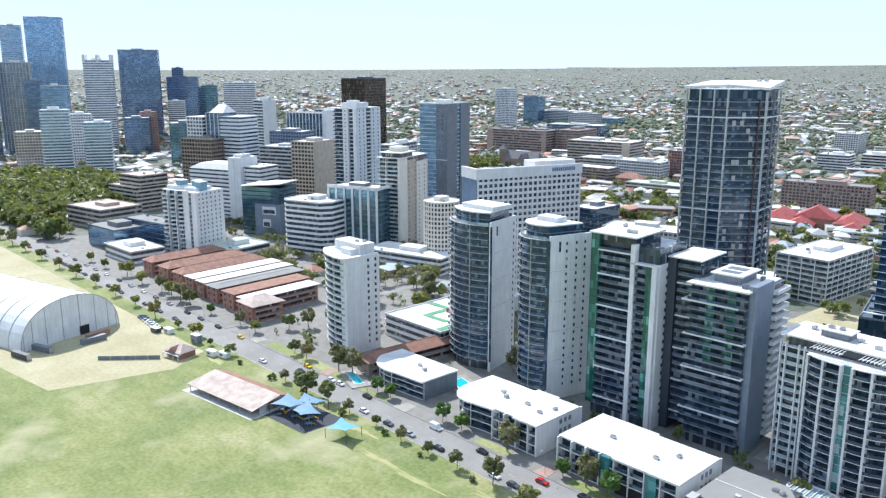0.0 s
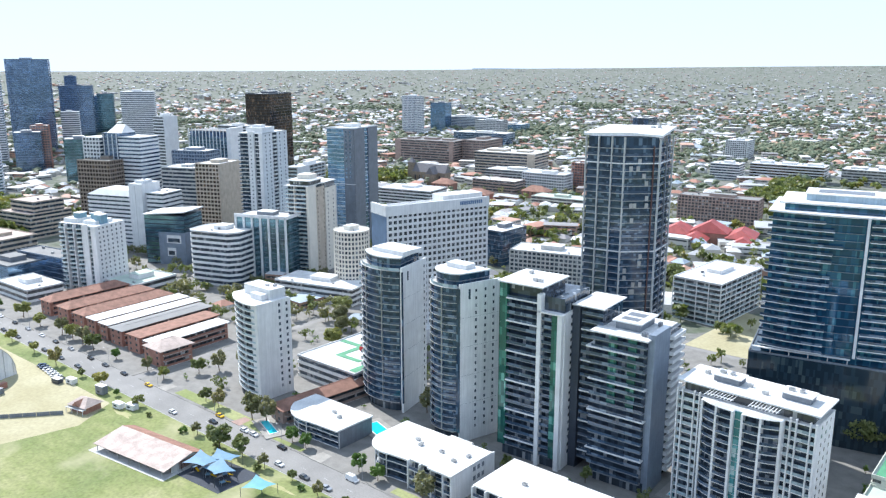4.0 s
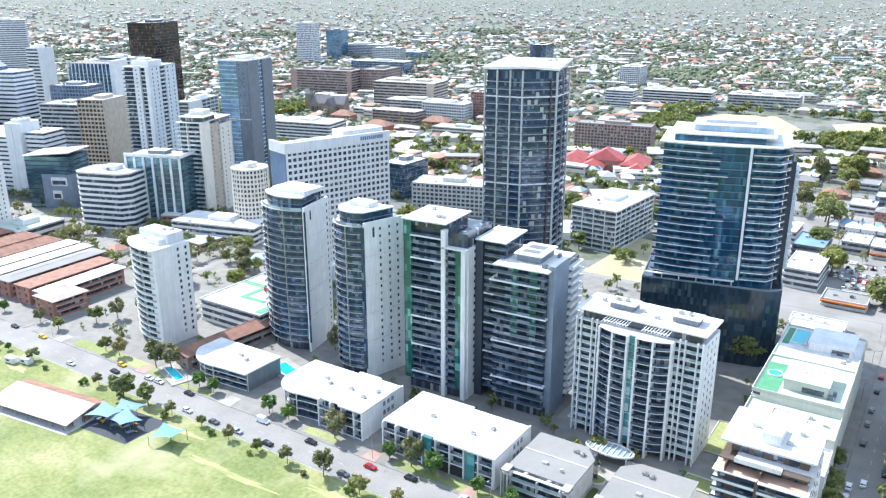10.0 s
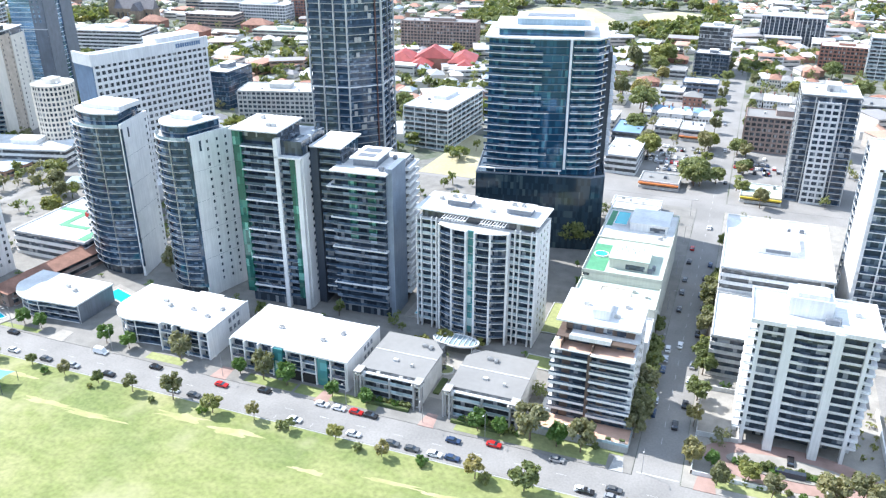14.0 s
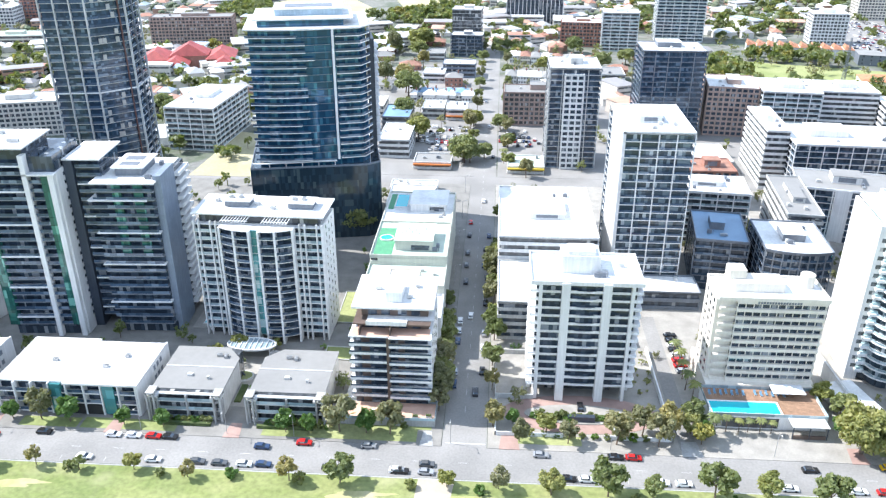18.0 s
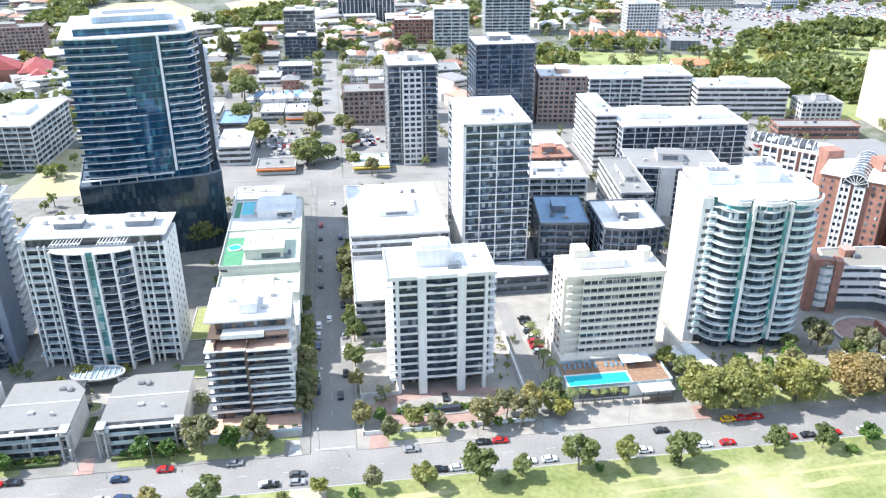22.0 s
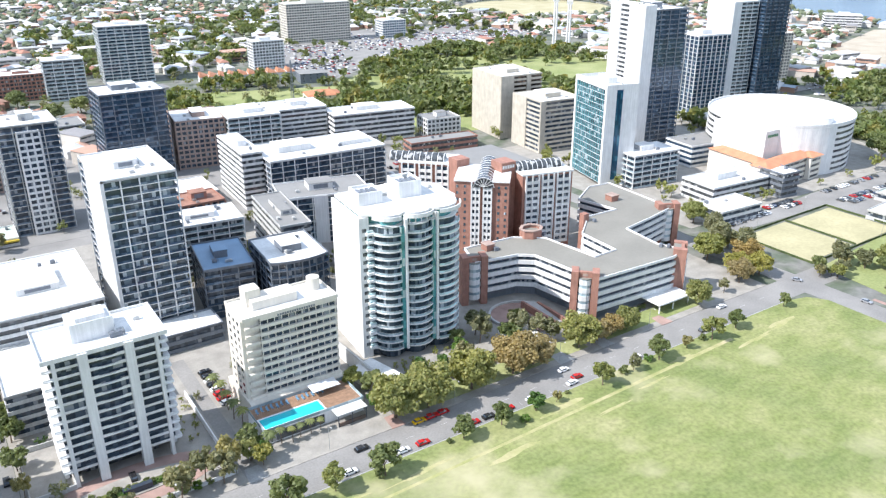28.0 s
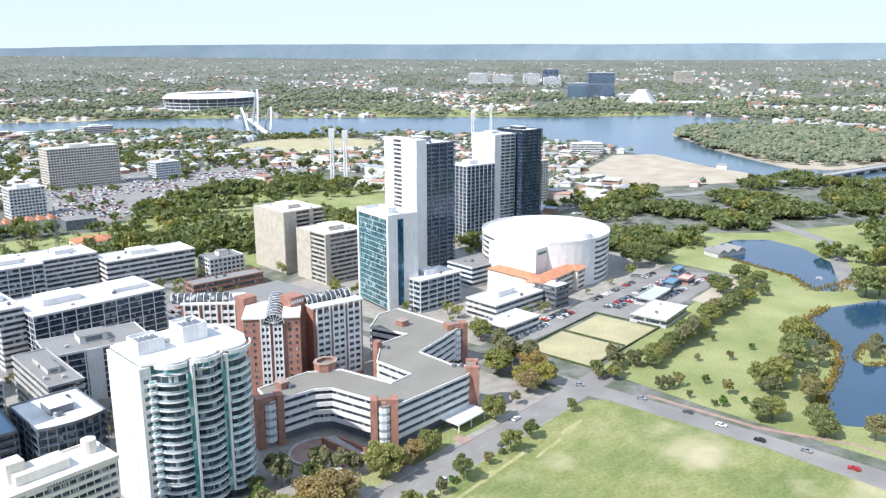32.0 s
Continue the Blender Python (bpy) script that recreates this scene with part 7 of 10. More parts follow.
block("shop_building", "low white shop building", -560, 203, 42, 24, 2, 4.0, "bands", WHITE, GLASS_GREY, 2)
block("shop_building", "low white terrace building with a lawn roof", -505, 250, 30, 34, 2, 4.2, "bands", WHITE, GLASS_GREY, 8, roof=ROOF_SAGE)
h = block("apartment_tower", "blue glass apartment tower with white lines and a grey side", -472, 421, 24, 37, 32, 3.15, "curtain", WHITE, CITY_BLUE, 16)
h.add("grey_side", Shape().box(24, 0.2, 0, 24.6, 16, 101).box(24, 22, 0, 24.6, 37, 101), GREY)
h.add("grey_front", Shape().box(15.5, -0.5, 0, 24, 0.2, 101), GREY)
h.windows((15.5, -0.5), (24, -0.5), (2, 5.5), 62, 3.15, 12, 1.4, 1.8, CITY_NAVY)
h.add("white_frame", Shape().box(-0.4, -0.6, 58, 24.6, 0.2, 58.6).box(-0.4, -0.6, 40, 15, 0.1, 40.5).box(7, -0.6, 2, 7.5, 0.1, 58), WHITE)
block("office_tower", "black glass office tower with a bronze side", -808, 593, 32, 58, 33, 3.5, "curtain", DARK, GLASS_BRONZE, 24)
block("apartment_tower", "white tower with a red panel", -873, 508, 16, 24, 25, 3.6, "bands", WHITE, GLASS_GREY, 20, blank=((1, 0, 1),))
block("office_building", "white office with a plain side wall", -820, 560, 40, 30, 22, 3.6, "bands", WHITE, GLASS_GREY, 20, blank=((1, 0, 1),))
block("office_building", "white office block with dark glazing", -690, 470, 50, 26, 12, 3.4, "bands", PALE, GLASS_DARK, 20)
block("brick_building", "long brown brick hospital building", -881, 930, 106, 46, 9, 3.9, "bands", PINK, GLASS_GREY, 10, roof=ROOF_GREY, plant=3, blank=((0, 0, 0.1), (0, 0.93, 1)))
block("brick_building", "brown brick hospital annexe", -780, 975, 40, 60, 9, 4.0, "grid", PINK, GLASS_GREY, 10, roof=ROOF_GREY)
block("office_building", "long sand coloured office building with ribbon windows", -691, 891, 92, 50, 8, 3.9, "bands", BEIGE, GLASS_DARK, 10, roof=ROOF_WHITE, plant=2, blank=((0, 0.88, 1),))
block("office_building", "low office building below the hospital", -640, 850, 70, 34, 4, 3.6, "bands", PALE, GLASS_GREY, 10, roof=ROOF_WHITE)
block("office_tower", "navy and white tower with square frames", -1180, 1269, 36, 30, 24, 3.6, "grid", WHITE, CITY_NAVY, 10)
block("office_tower", "blue glass tower beyond the hospital", -1252, 1444, 40, 30, 18, 3.6, "curtain", GREY, CITY_BLUE, 10)
block("office_building", "glass office building with a broad white roof", -971, 1187, 110, 40, 7, 3.8, "curtain", PALE, CITY_NAVY, 10, plant=1)
block("office_building", "blue glass office building", -1055, 1429, 66, 46, 7, 3.6, "curtain", PALE, CITY_BLUE, 10)
block("office_building", "long grey and blue office building", -1275, 1469, 150, 40, 9, 3.6, "bands", PALE, CITY_NAVY, 10)
block("office_building", "white and cream office block", -1030, 1330, 60, 30, 11, 3.6, "grid", PALE, CITY_GREY, 10)
block("office_tower", "navy office block with a pale centre", -725, 1434, 31, 60, 14, 3.6, "curtain", DARK, CITY_NAVY, 10, blank=((0, 0.35, 0.7),))
block("office_building", "white office buildings with brown ribbon windows", -415, 1052, 38, 30, 6, 3.5, "bands", WHITE, GLASS_DARK, 5)
block("office_building", "long white office wing with brown windows", -372, 1080, 92, 34, 6, 3.6, "bands", WHITE, GLASS_BRONZE, 5, plant=3)
block("office_building", "white stepped apartment offices", -496, 1318, 34, 46, 9, 3.2, "grid", WHITE, GLASS_GREY, 5)
block("office_building", "grey long office building by the oval", -267, 1115, 90, 40, 5, 3.7, "bands", PALE, GLASS_GREY, 5, plant=3)
block("office_building", "white three-storey office row", -557, 815, 57, 24, 6, 3.4, "grid", WHITE, GLASS_DARK, 5)
block("brick_building", "low brick building with a pale roof", -600, 770, 60, 26, 4, 3.4, "bands", PINK, GLASS_GREY, 5, roof=ROOF_WHITE, plant=0)
block("brick_building", "dark brick apartment tower", -505, 845, 18, 24, 10, 3.3, "grid", BRICK, GLASS_DARK, 5)
block("office_building", "long white roofed building behind the hotel", -606, 610, 66, 38, 6, 3.3, "bands", WHITE, GLASS_GREY, 12, units=8)
block("brick_building", "low green roofed building among trees", -480, 720, 60, 26, 3, 3.4, "bands", SAGE, GLASS_GREY, 8, roof=ROOF_SAGE)
for x, y, w, d, t in ((-560, 700, 30, 20, 10), (-640, 740, 26, 18, 10), (-520, 760, 30, 18, 8)):
    h = House("church_hall", "brick hall with an orange tiled hip roof", x, y, t, "hall")
    h.add("brick_wall", Shape().box(0, 0, 0, w, d, 8), BRICK)
    h.add("roof", Shape().add([(-1, -1, 8), (w + 1, -1, 8), (w + 1, d + 1, 8), (-1, d + 1, 8), (d / 2, d / 2, 14), (w - d / 2, d / 2, 14)], [(0, 1, 5, 4), (1, 2, 5), (2, 3, 4, 5), (3, 0, 4)]), TILE)
    h.windows((0, 0), (w, 0), (4, 9, 14, 19, 24), 1, 3.4, 2, 1.6, 1.6, GLASS_GREY)

# the east: towers beyond the brick hotel
h = House("hotel", "blue glass hotel slab with a white frame", 326, 322, -14, "hotel")
h.rep("window_band", Shape().box(0.5, 0.4, 0, 20, 36, 3.25), GLASS_DARK, 2, 3.25, 17)
h.add("teal_wall", Shape().box(0.1, 1.5, 2, 0.6, 34.5, 57.2), TEAL_PAINT)
h.windows((0.1, 34.5), (0.1, 1.5), [1.6 + 2.48 * i for i in range(13)], 2.2, 3.25, 17, 1.45, 1.9, GLASS_SKY)
h.windows((0.02, 34.5), (0.02, 1.5), [2.0 + 2.48 * i for i in range(13)], 1.6, 3.25, 17, 1.7, 0.5, GLASS_DARK)
h.piers((0.2, 34.4), (0.2, 1.6), 14, 0.35, 0.35, 2, 57.2, GLASS_TEAL, "teal_fin")
h.rep("floor_line", Shape().box(-0.1, 1.5, 0, 0.2, 34.5, 0.22), WHITE, 2.0, 3.25, 17)
h.add("white_frame", Shape().box(-0.6, -0.4, 0.1, 1.0, 1.5, 60), WHITE)
h.add("white_frame", Shape().box(-0.6, 34.5, 0.1, 1.0, 36.4, 60), WHITE)
h.add("white_top", Shape().box(-0.6, 1.5, 57.2, 1.0, 34.5, 60), WHITE)
h.add("end_wall", Shape().box(1.0, -0.4, 0.1, 20.4, 0.4, 60), WHITE, 0, "white end wall with blue glass strip")
h.add("end_strip", Shape().box(6, -0.5, 4, 10, -0.4, 57), GLASS_BLUE)
h.roof(rect(20.4, 36.4, 0, -0.2), 57.5, ROOF_WHITE, 2.4, WHITE, 1, 5)
block("apartment_block", "dark apartment block with white frame", 338, 308, 34, 20, 6, 3.2, "balcony", WHITE, GLASS_DARK, -6)
cream = surface("cream_office_wall", (0.60, 0.55, 0.46), 0.75)
block("office_building", "cream office tower with a blank wall", 342, 440, 34, 40, 14, 3.1, "bands", cream, GLASS_BRONZE, -6, blank=((0, 0, 0.3), (0, 0.62, 0.72), (3, 0, 1)))
block("office_building", "beige office block with dark ribbons", 341, 396, 34, 34, 11, 3.1, "bands", cream, GLASS_DARK, -6, blank=((3, 0, 0.5), (0, 0, 0.12)))
block("brick_building", "low brick hall beside the gardens", 268, 440, 50, 14, 2, 3.6, "bands", BRICK, GLASS_GREY, -8, roof=ROOF_GREY, plant=0)
block("apartment_tower", "tall navy glass apartment tower with white edge", 412, 372, 30, 36, 29, 3.1, "balcony", GREY, GLASS_NAVY, -8, blank=((3, 0, 1),))
block("apartment_tower_core", "white ribbed edge of an apartment tower", 405, 372, 9, 36, 30, 3.1, "bands", WHITE, GLASS_GREY, -8, plant=0, blank=((3, 0, 0.3), (3, 0.55, 1), (0, 0, 1)))
block("hotel", "dark glass hotel tower with white frames", 505, 408, 32, 24, 20, 3.1, "fins", WHITE, GLASS_NAVY, -10)
block("apartment_tower", "white apartment tower with curved balconies", 574, 432, 26, 30, 26, 3.1, "balcony", WHITE, GLASS_GREY, -10, blank=((3, 0, 1), (0, 0, 0.3)))
block("apartment_tower", "dark blue apartment tower", 600, 420, 26, 34, 27, 3.1, "balcony", DARK, GLASS_NAVY, -10)
block("apartment_block", "pale round-ended apartment block", 690, 470, 24, 24, 14, 3.0, "grid", WARM, GLASS_GREY, -10)
block("college_building", "white and blue low college building", 400, 318, 36, 24, 4, 3.3, "bands", WHITE, GLASS_NAVY, -6, roof=ROOF_GREY, plant=0)
block("club_building", "white flat roofed club with a blue end", 352, 262, 44, 24, 3, 3.4, "bands", WHITE, GLASS_GREY, -4, units=5)
block("club_building", "grey tower end of the club", 396, 250, 14, 18, 4, 3.4, "bands", GREY, GLASS_GREY, -4, plant=0)
block("office_building", "low white office with awnings", 332, 240, 30, 18, 2, 3.6, "bands", WHITE, GLASS_DARK, -3, plant=0)


def round_building():
    h = House("office_building", "large round white office building with a drum roof", 468, 306, 0, "office building")
    ell = [(46 * math.cos(a), 44 * math.sin(a)) for a in [6.28319 * i / 48 for i in range(48)]]
    h.storeys(ell, 0.2, 8, 3.7, GLASS_GREY, WHITE, 0.6, 0, 2.0)
    h.add("roof", Shape().prism(inset(ell, -0.4), 29.8, 30.6), ROOF_WHITE, 0, "broad round white roof")
    h.add("parapet", Shape().ring(inset(ell, -0.4), 0.5, 30.4, 32.0), WHITE)
    drum = [(-6 + 9 * math.cos(a), -30 + 9 * math.sin(a)) for a in [6.28319 * i / 24 for i in range(24)]]
    h.add("drum", Shape().prism(drum, 0, 34), WHITE)
    h.add("blank_front", Shape().strip(ell[22:36], -0.7, 0.3, 0.2, 30), WHITE, 0, "smooth white curved front")
    h.add("flat_wing", Shape().box(-50, -26, 0, -24, 12, 29), WHITE)
    bar_sign(h, -48, -26.2, 25, 10, 1.6, 6, GREEN_PAINT)


round_building()


def orange_roof_flats():
    h = House("brick_flats", "cream walk-up flats with orange tiled roofs", 0, 0, 0, "flats")
    for x, y, w, d, t in ((398, 262, 50, 11, 4), (402, 272, 11, 38, -6), (440, 262, 12, 14, 4)):
        g = tagged(new("wing"), "cream wing with an orange hip roof")
        g.parent, g.location, g.rotation_euler = h.e, (x, y, 0), (0, 0, radians(t))
        part("wall", Shape().box(0, 0, 0, w, d, 14).mesh("wall", WARM), g)
        for i in range(4):
            part("window_band", Shape().box(1.5, -0.08, 1 + i * 3.4, w - 1.5, 0, 2.5 + i * 3.4).mesh("window_band", GLASS_GREY), g)
        r = min(w, d) / 2
        a, b = ((r, d / 2), (w - r, d / 2)) if w > d else ((w / 2, r), (w / 2, d - r))
        f = [(0, 1, 5, 4), (1, 2, 5), (2, 3, 4, 5), (3, 0, 4)] if w > d else [(0, 1, 4), (1, 2, 5, 4), (2, 3, 5), (3, 0, 4, 5)]
        part("roof", Shape().add([(-1, -1, 14), (w + 1, -1, 14), (w + 1, d + 1, 14), (-1, d + 1, 14), (*a, 16.6), (*b, 16.6)], f).mesh("roof", surface("orange_tile", (0.62, 0.27, 0.15), 0.85, 0.2, 0.2, 3, 0)), g)


orange_roof_flats()
block("club_house", "low pale roofed bowling club house", 408, 184, 34, 22, 1, 4.2, "bands", PALE, GLASS_DARK, 4, units=2, plant=0)
block("club_house", "pale green roofed service shed", 440, 208, 30, 12, 1, 4.0, "bands", PALE, GLASS_DARK, 4, plant=0, units=0, roof=surface("pale_green_roof", (0.55, 0.62, 0.55), 0.6))


# ---- trees ----
BARK = surface("bark", (0.20, 0.15, 0.11), 0.9, 0.3, 1.0, 6, 0, 0.4)
LEAF = leaves("plane_leaves", (0.14, 0.175, 0.065), (0.205, 0.245, 0.095), (0.29, 0.315, 0.135))
LEAF_GOLD = leaves("golden_leaves", (0.18, 0.205, 0.065), (0.275, 0.29, 0.10), (0.38, 0.365, 0.14))
LEAF_RUST = leaves("rusty_leaves", (0.215, 0.18, 0.09), (0.315, 0.26, 0.13), (0.41, 0.34, 0.175))
LEAF_GUM = leaves("gum_leaves", (0.17, 0.18, 0.095), (0.25, 0.25, 0.135), (0.33, 0.32, 0.19))
LEAF_LIME = leaves("fresh_leaves", (0.07, 0.15, 0.03), (0.12, 0.22, 0.05), (0.18, 0.29, 0.08))


def leaf_cloud(rng, clumps, per, rx, ry, rz, cz, size, hollow=0.35):
    """Many small leaf sprays in uneven clumps; each spray is a bent pair of triangles."""
    v, f = [], []
    for c in range(clumps):
        a, u = rng.uniform(0, 6.283), rng.uniform(-0.75, 1)
        r = rng.uniform(hollow, 0.85) ** 0.6
        k = math.sqrt(1 - u * u * 0.9)
        cx, cy, cc = rx * r * k * math.cos(a), ry * r * k * math.sin(a), cz + rz * r * u
        cr = rng.uniform(0.24, 0.42)
        for _ in range(int(per * 1.7)):
            d = Vector((rng.gauss(0, 1), rng.gauss(0, 1), rng.gauss(0, 0.8)))
            d = d.normalized() * rng.uniform(0.5, 1.0)
            p = Vector((cx + d.x * rx * cr, cy + d.y * ry * cr, cc + d.z * rz * cr))
            n = (d + Vector((rng.gauss(0, 0.5), rng.gauss(0, 0.5), rng.gauss(0.4, 0.5)))).normalized()
            s = n.orthogonal().normalized()
            t = n.cross(s)
            w, g = size * rng.uniform(0.75, 1.45), rng.uniform(0, 6.283)
            s, t = s * math.cos(g) + t * math.sin(g), t * math.cos(g) - s * math.sin(g)
            i = len(v)
            v += [tuple(p + s * w), tuple(p + t * w * 1.1 + n * w * 0.2), tuple(p - s * w * 0.9 - t * w * 0.4)]
            f.append((i, i + 1, i + 2))
    return v, f


def tree_kind(name, label, seed, h, rx, rz, leaf, clumps, per, size, trunk, lean=0.3):
    rng = random.Random(seed)
    e = tagged(new(name), label, "tree", "street and park trees")
    s, top = Shape(), Vector((rng.uniform(-lean, lean), rng.uniform(-lean, lean), h * 0.5))
    s.tube((0, 0, -0.2), tuple(top), trunk, trunk * 0.6, 7)
    for i in range(6):
        a = 6.283 * i / 6 + rng.uniform(-0.4, 0.4)
        q = top + Vector((math.cos(a) * rx * 0.55, math.sin(a) * rx * 0.55, h * rng.uniform(0.1, 0.32)))
        s.tube(tuple(top * rng.uniform(0.7, 1.0)), tuple(q), trunk * 0.45, trunk * 0.15, 5)
    part("trunk", s.mesh("trunk", BARK), e)
    c = Shape()
    c.v, c.f = leaf_cloud(rng, clumps, per, rx, rx * rng.uniform(0.85, 1.1), rz, h - rz * 0.95, size)
    part("crown", c.mesh("crown", leaf), e)
    return e


def palm_kind():
    rng, e = random.Random(77), tagged(new("palm_tree"), "tall palm with arching fronds", "palm", "garden palms")
    s = Shape()
    for i in range(6):
        s.tube((0.05 * i, 0, i * 1.3), (0.05 * (i + 1), 0, (i + 1) * 1.3), 0.2 - 0.01 * i, 0.19 - 0.01 * i, 7)
    part("trunk", s.mesh("trunk", BARK), e)
    c = Shape()
    for i in range(18):
        a, up = 6.283 * i / 18 + rng.uniform(-0.1, 0.1), rng.uniform(-0.2, 0.9)
        for j in range(5):
            def at(u, side):
                r, z = 2.6 * u, 7.8 + up * 1.6 * u - 1.9 * u * u
                w = 0.42 * math.sin(3.14159 * min(1, u * 0.9 + 0.1)) * side
                return (0.3 + r * math.cos(a) - w * math.sin(a), r * math.sin(a) + w * math.cos(a), z - abs(side) * 0.15)
            u0, u1 = j / 5, (j + 1) / 5
            c.quad(at(u0, -1), at(u1, -1), at(u1, 0), at(u0, 0)).quad(at(u0, 0), at(u1, 0), at(u1, 1), at(u0, 1))
    part("frond_crown", c.mesh("frond_crown", LEAF), e)
    return e


PLANE = tree_kind("tree", "leafy dark green street tree", 1, 7.5, 3.3, 2.6, LEAF, 26, 42, 0.42, 0.2)
GOLD = tree_kind("tree", "golden green street tree turning for autumn", 2, 7.0, 3.0, 2.5, LEAF_GOLD, 24, 42, 0.40, 0.18)
GUM = tree_kind("tree", "grey green gum tree with an open crown", 3, 9.5, 3.4, 3.4, LEAF_GUM, 22, 44, 0.42, 0.22, 0.8)
LIME = tree_kind("tree", "fresh green young street tree", 4, 6.5, 2.6, 2.3, LEAF_LIME, 22, 40, 0.38, 0.15)
BIG_GOLD = tree_kind("tree", "large golden green plane tree", 5, 12.5, 6.2, 5.0, LEAF_GOLD, 48, 60, 0.5, 0.4)
BIG_RUST = tree_kind("tree", "large rusty autumn plane tree", 6, 12.0, 6.0, 4.8, LEAF_RUST, 46, 60, 0.5, 0.4)
BIG_GREEN = tree_kind("tree", "large dark green spreading tree", 7, 13.0, 7.0, 4.8, LEAF, 50, 60, 0.55, 0.45)
BIG_GUM = tree_kind("tree", "tall olive green gum tree", 8, 15.0, 5.4, 5.4, LEAF_GUM, 40, 60, 0.55, 0.4, 1.2)
SHRUB = tree_kind("shrub", "small rounded garden shrub", 9, 1.9, 1.2, 0.95, LEAF, 12, 26, 0.22, 0.06, 0.1)
SHRUB_LIME = tree_kind("shrub", "bright green clipped shrub", 10, 1.8, 1.3, 0.9, LEAF_LIME, 12, 26, 0.22, 0.06, 0.1)
PALM = palm_kind()
for k, proto in enumerate((PLANE, GOLD, GUM, LIME, BIG_GOLD, BIG_RUST, BIG_GREEN, BIG_GUM, SHRUB, SHRUB_LIME, PALM)):
    proto.location = ((-560, 205, 0), (-545, 188, 0), (-700, 196, 0), (-520, 188, 0), (-690, 215, 0), (305, 205, 0), (-760, 205, 0), (-730, 225, 0), (-24, 191, 0), (-28, 191.4, 0), (66, 193, 0))[k]
grow = random.Random(31)


def plant(proto, x, y, s=1.0, z=0.0):
    k = s * grow.uniform(1.05, 1.3)
    return copy_thing(proto, Matrix.LocRotScale((x, y, z), Euler((0, 0, grow.uniform(0, 6.283))), (k, k, k * grow.uniform(0.92, 1.08))))


# park side of the avenue
for x, y, s, p in ((-97, 168, 0.75, GOLD), (-81, 166, 0.5, GUM), (-53, 166.5, 0.75, GUM), (-39, 166.5, 1.0, PLANE), (-10, 167, 0.6, PLANE), (4, 167, 0.6, GUM), (18, 165.5, 0.9, GOLD), (33, 166, 1.25, PLANE), (45, 166, 0.8, PLANE), (61, 166.5, 1.2, PLANE), (75, 167, 0.95, PLANE), (90, 165, 1.05, PLANE), (119, 167, 0.85, PLANE), (133, 166, 0.85, PLANE), (147, 166, 0.95, LIME), (156, 166, 0.4, GUM), (176, 165, 0.9, PLANE), (192, 166, 0.5, GUM), (205, 166, 1.1, PLANE), (220, 166, 0.5, GUM), (233, 165, 1.15, PLANE), (248, 166, 0.85, PLANE), (280, 167, 0.6, PLANE)):
    plant(p, x, y, s)
for x, y, s, p in ((-243, 168, 1.0, PLANE), (-228, 167, 0.55, GUM), (-213, 168, 0.5, PLANE), (-198, 167, 0.55, GUM), (-184, 167, 0.5, PLANE), (-170, 167, 0.6, GUM), (-155, 168, 0.85, GUM), (-139, 166.5, 0.95, GOLD), (-125, 168, 0.5, GUM), (-112, 167, 0.45, PLANE), (-351, 167, 0.9, GOLD), (-316, 166, 0.7, PLANE), (-395, 166, 0.9, GUM), (-255, 166, 1.35, PLANE), (-272, 167, 0.55, GUM), (-422, 167, 0.8, GOLD), (-450, 167, 0.8, PLANE), (-480, 167, 0.7, GUM), (-370, 167, 0.5, PLANE), (-335, 166, 0.5, LIME), (-510, 166, 0.9, PLANE), (-540, 166, 0.8, GUM), (-575, 166, 0.9, PLANE), (-610, 166, 0.9, PLANE), (-640, 166, 1.0, GUM), (-668, 165, 1.0, PLANE)):
    plant(p, x, y, s)
# town side
for x, y, s, p in ((-237, 188, 0.9, LIME), (-229, 188, 0.9, LIME), (-298, 188.5, 0.8, PLANE), (-289, 189, 0.8, GUM), (-266, 190, 1.0, GUM), (-260, 193, 1.05, GUM), (-199, 188, 0.95, LIME), (-189, 188, 0.95, LIME), (-167, 188, 0.95, GUM), (-143, 188, 0.9, LIME), (-134, 188, 0.85, GUM), (-125, 187.5, 1.1, LIME), (-108, 187, 0.8, LIME), (-96, 187, 0.85, LIME), (-59, 187, 1.0, LIME), (-52, 187, 0.8, LIME), (-43, 188, 1.2, GUM), (-35, 188, 1.05, LIME), (-28, 188, 1.0, GUM), (-14.5, 228, 1.0, PLANE), (-15.5, 246, 1.0, PLANE), (2.2, 242, 1.0, PLANE), (2.4, 258, 0.7, PLANE), (2.6, 295, 1.0, PLANE), (2.5, 282, 0.9, GUM), (2.2, 194, 0.8, GUM), (-14.5, 200, 0.7, GUM), (-16, 262, 0.9, PLANE), (3, 310, 0.9, PLANE), (4, 350, 0.9, PLANE), (1.7, 212, 0.7, GUM), (1.7, 226, 1.0, PLANE), (1.7, 250, 0.9, PLANE), (1.8, 267, 1.1, GUM), (1.9, 275, 1.0, PLANE), (2, 288, 1.1, GUM), (2, 302, 1.0, PLANE), (-14.8, 206, 1.1, GUM), (-14.8, 214, 1.1, PLANE), (-14.8, 221, 1.1, GUM), (-14.8, 236, 1.0, PLANE), (-63, 574, 1.2, BIG_GREEN), (-13, 430, 0.8, BIG_GREEN), (-68, 709, 1.0, BIG_GREEN), (-65, 749, 1.0, BIG_GREEN), (-15, 492, 0.8, BIG_GUM)):
    plant(p, x, y, s)
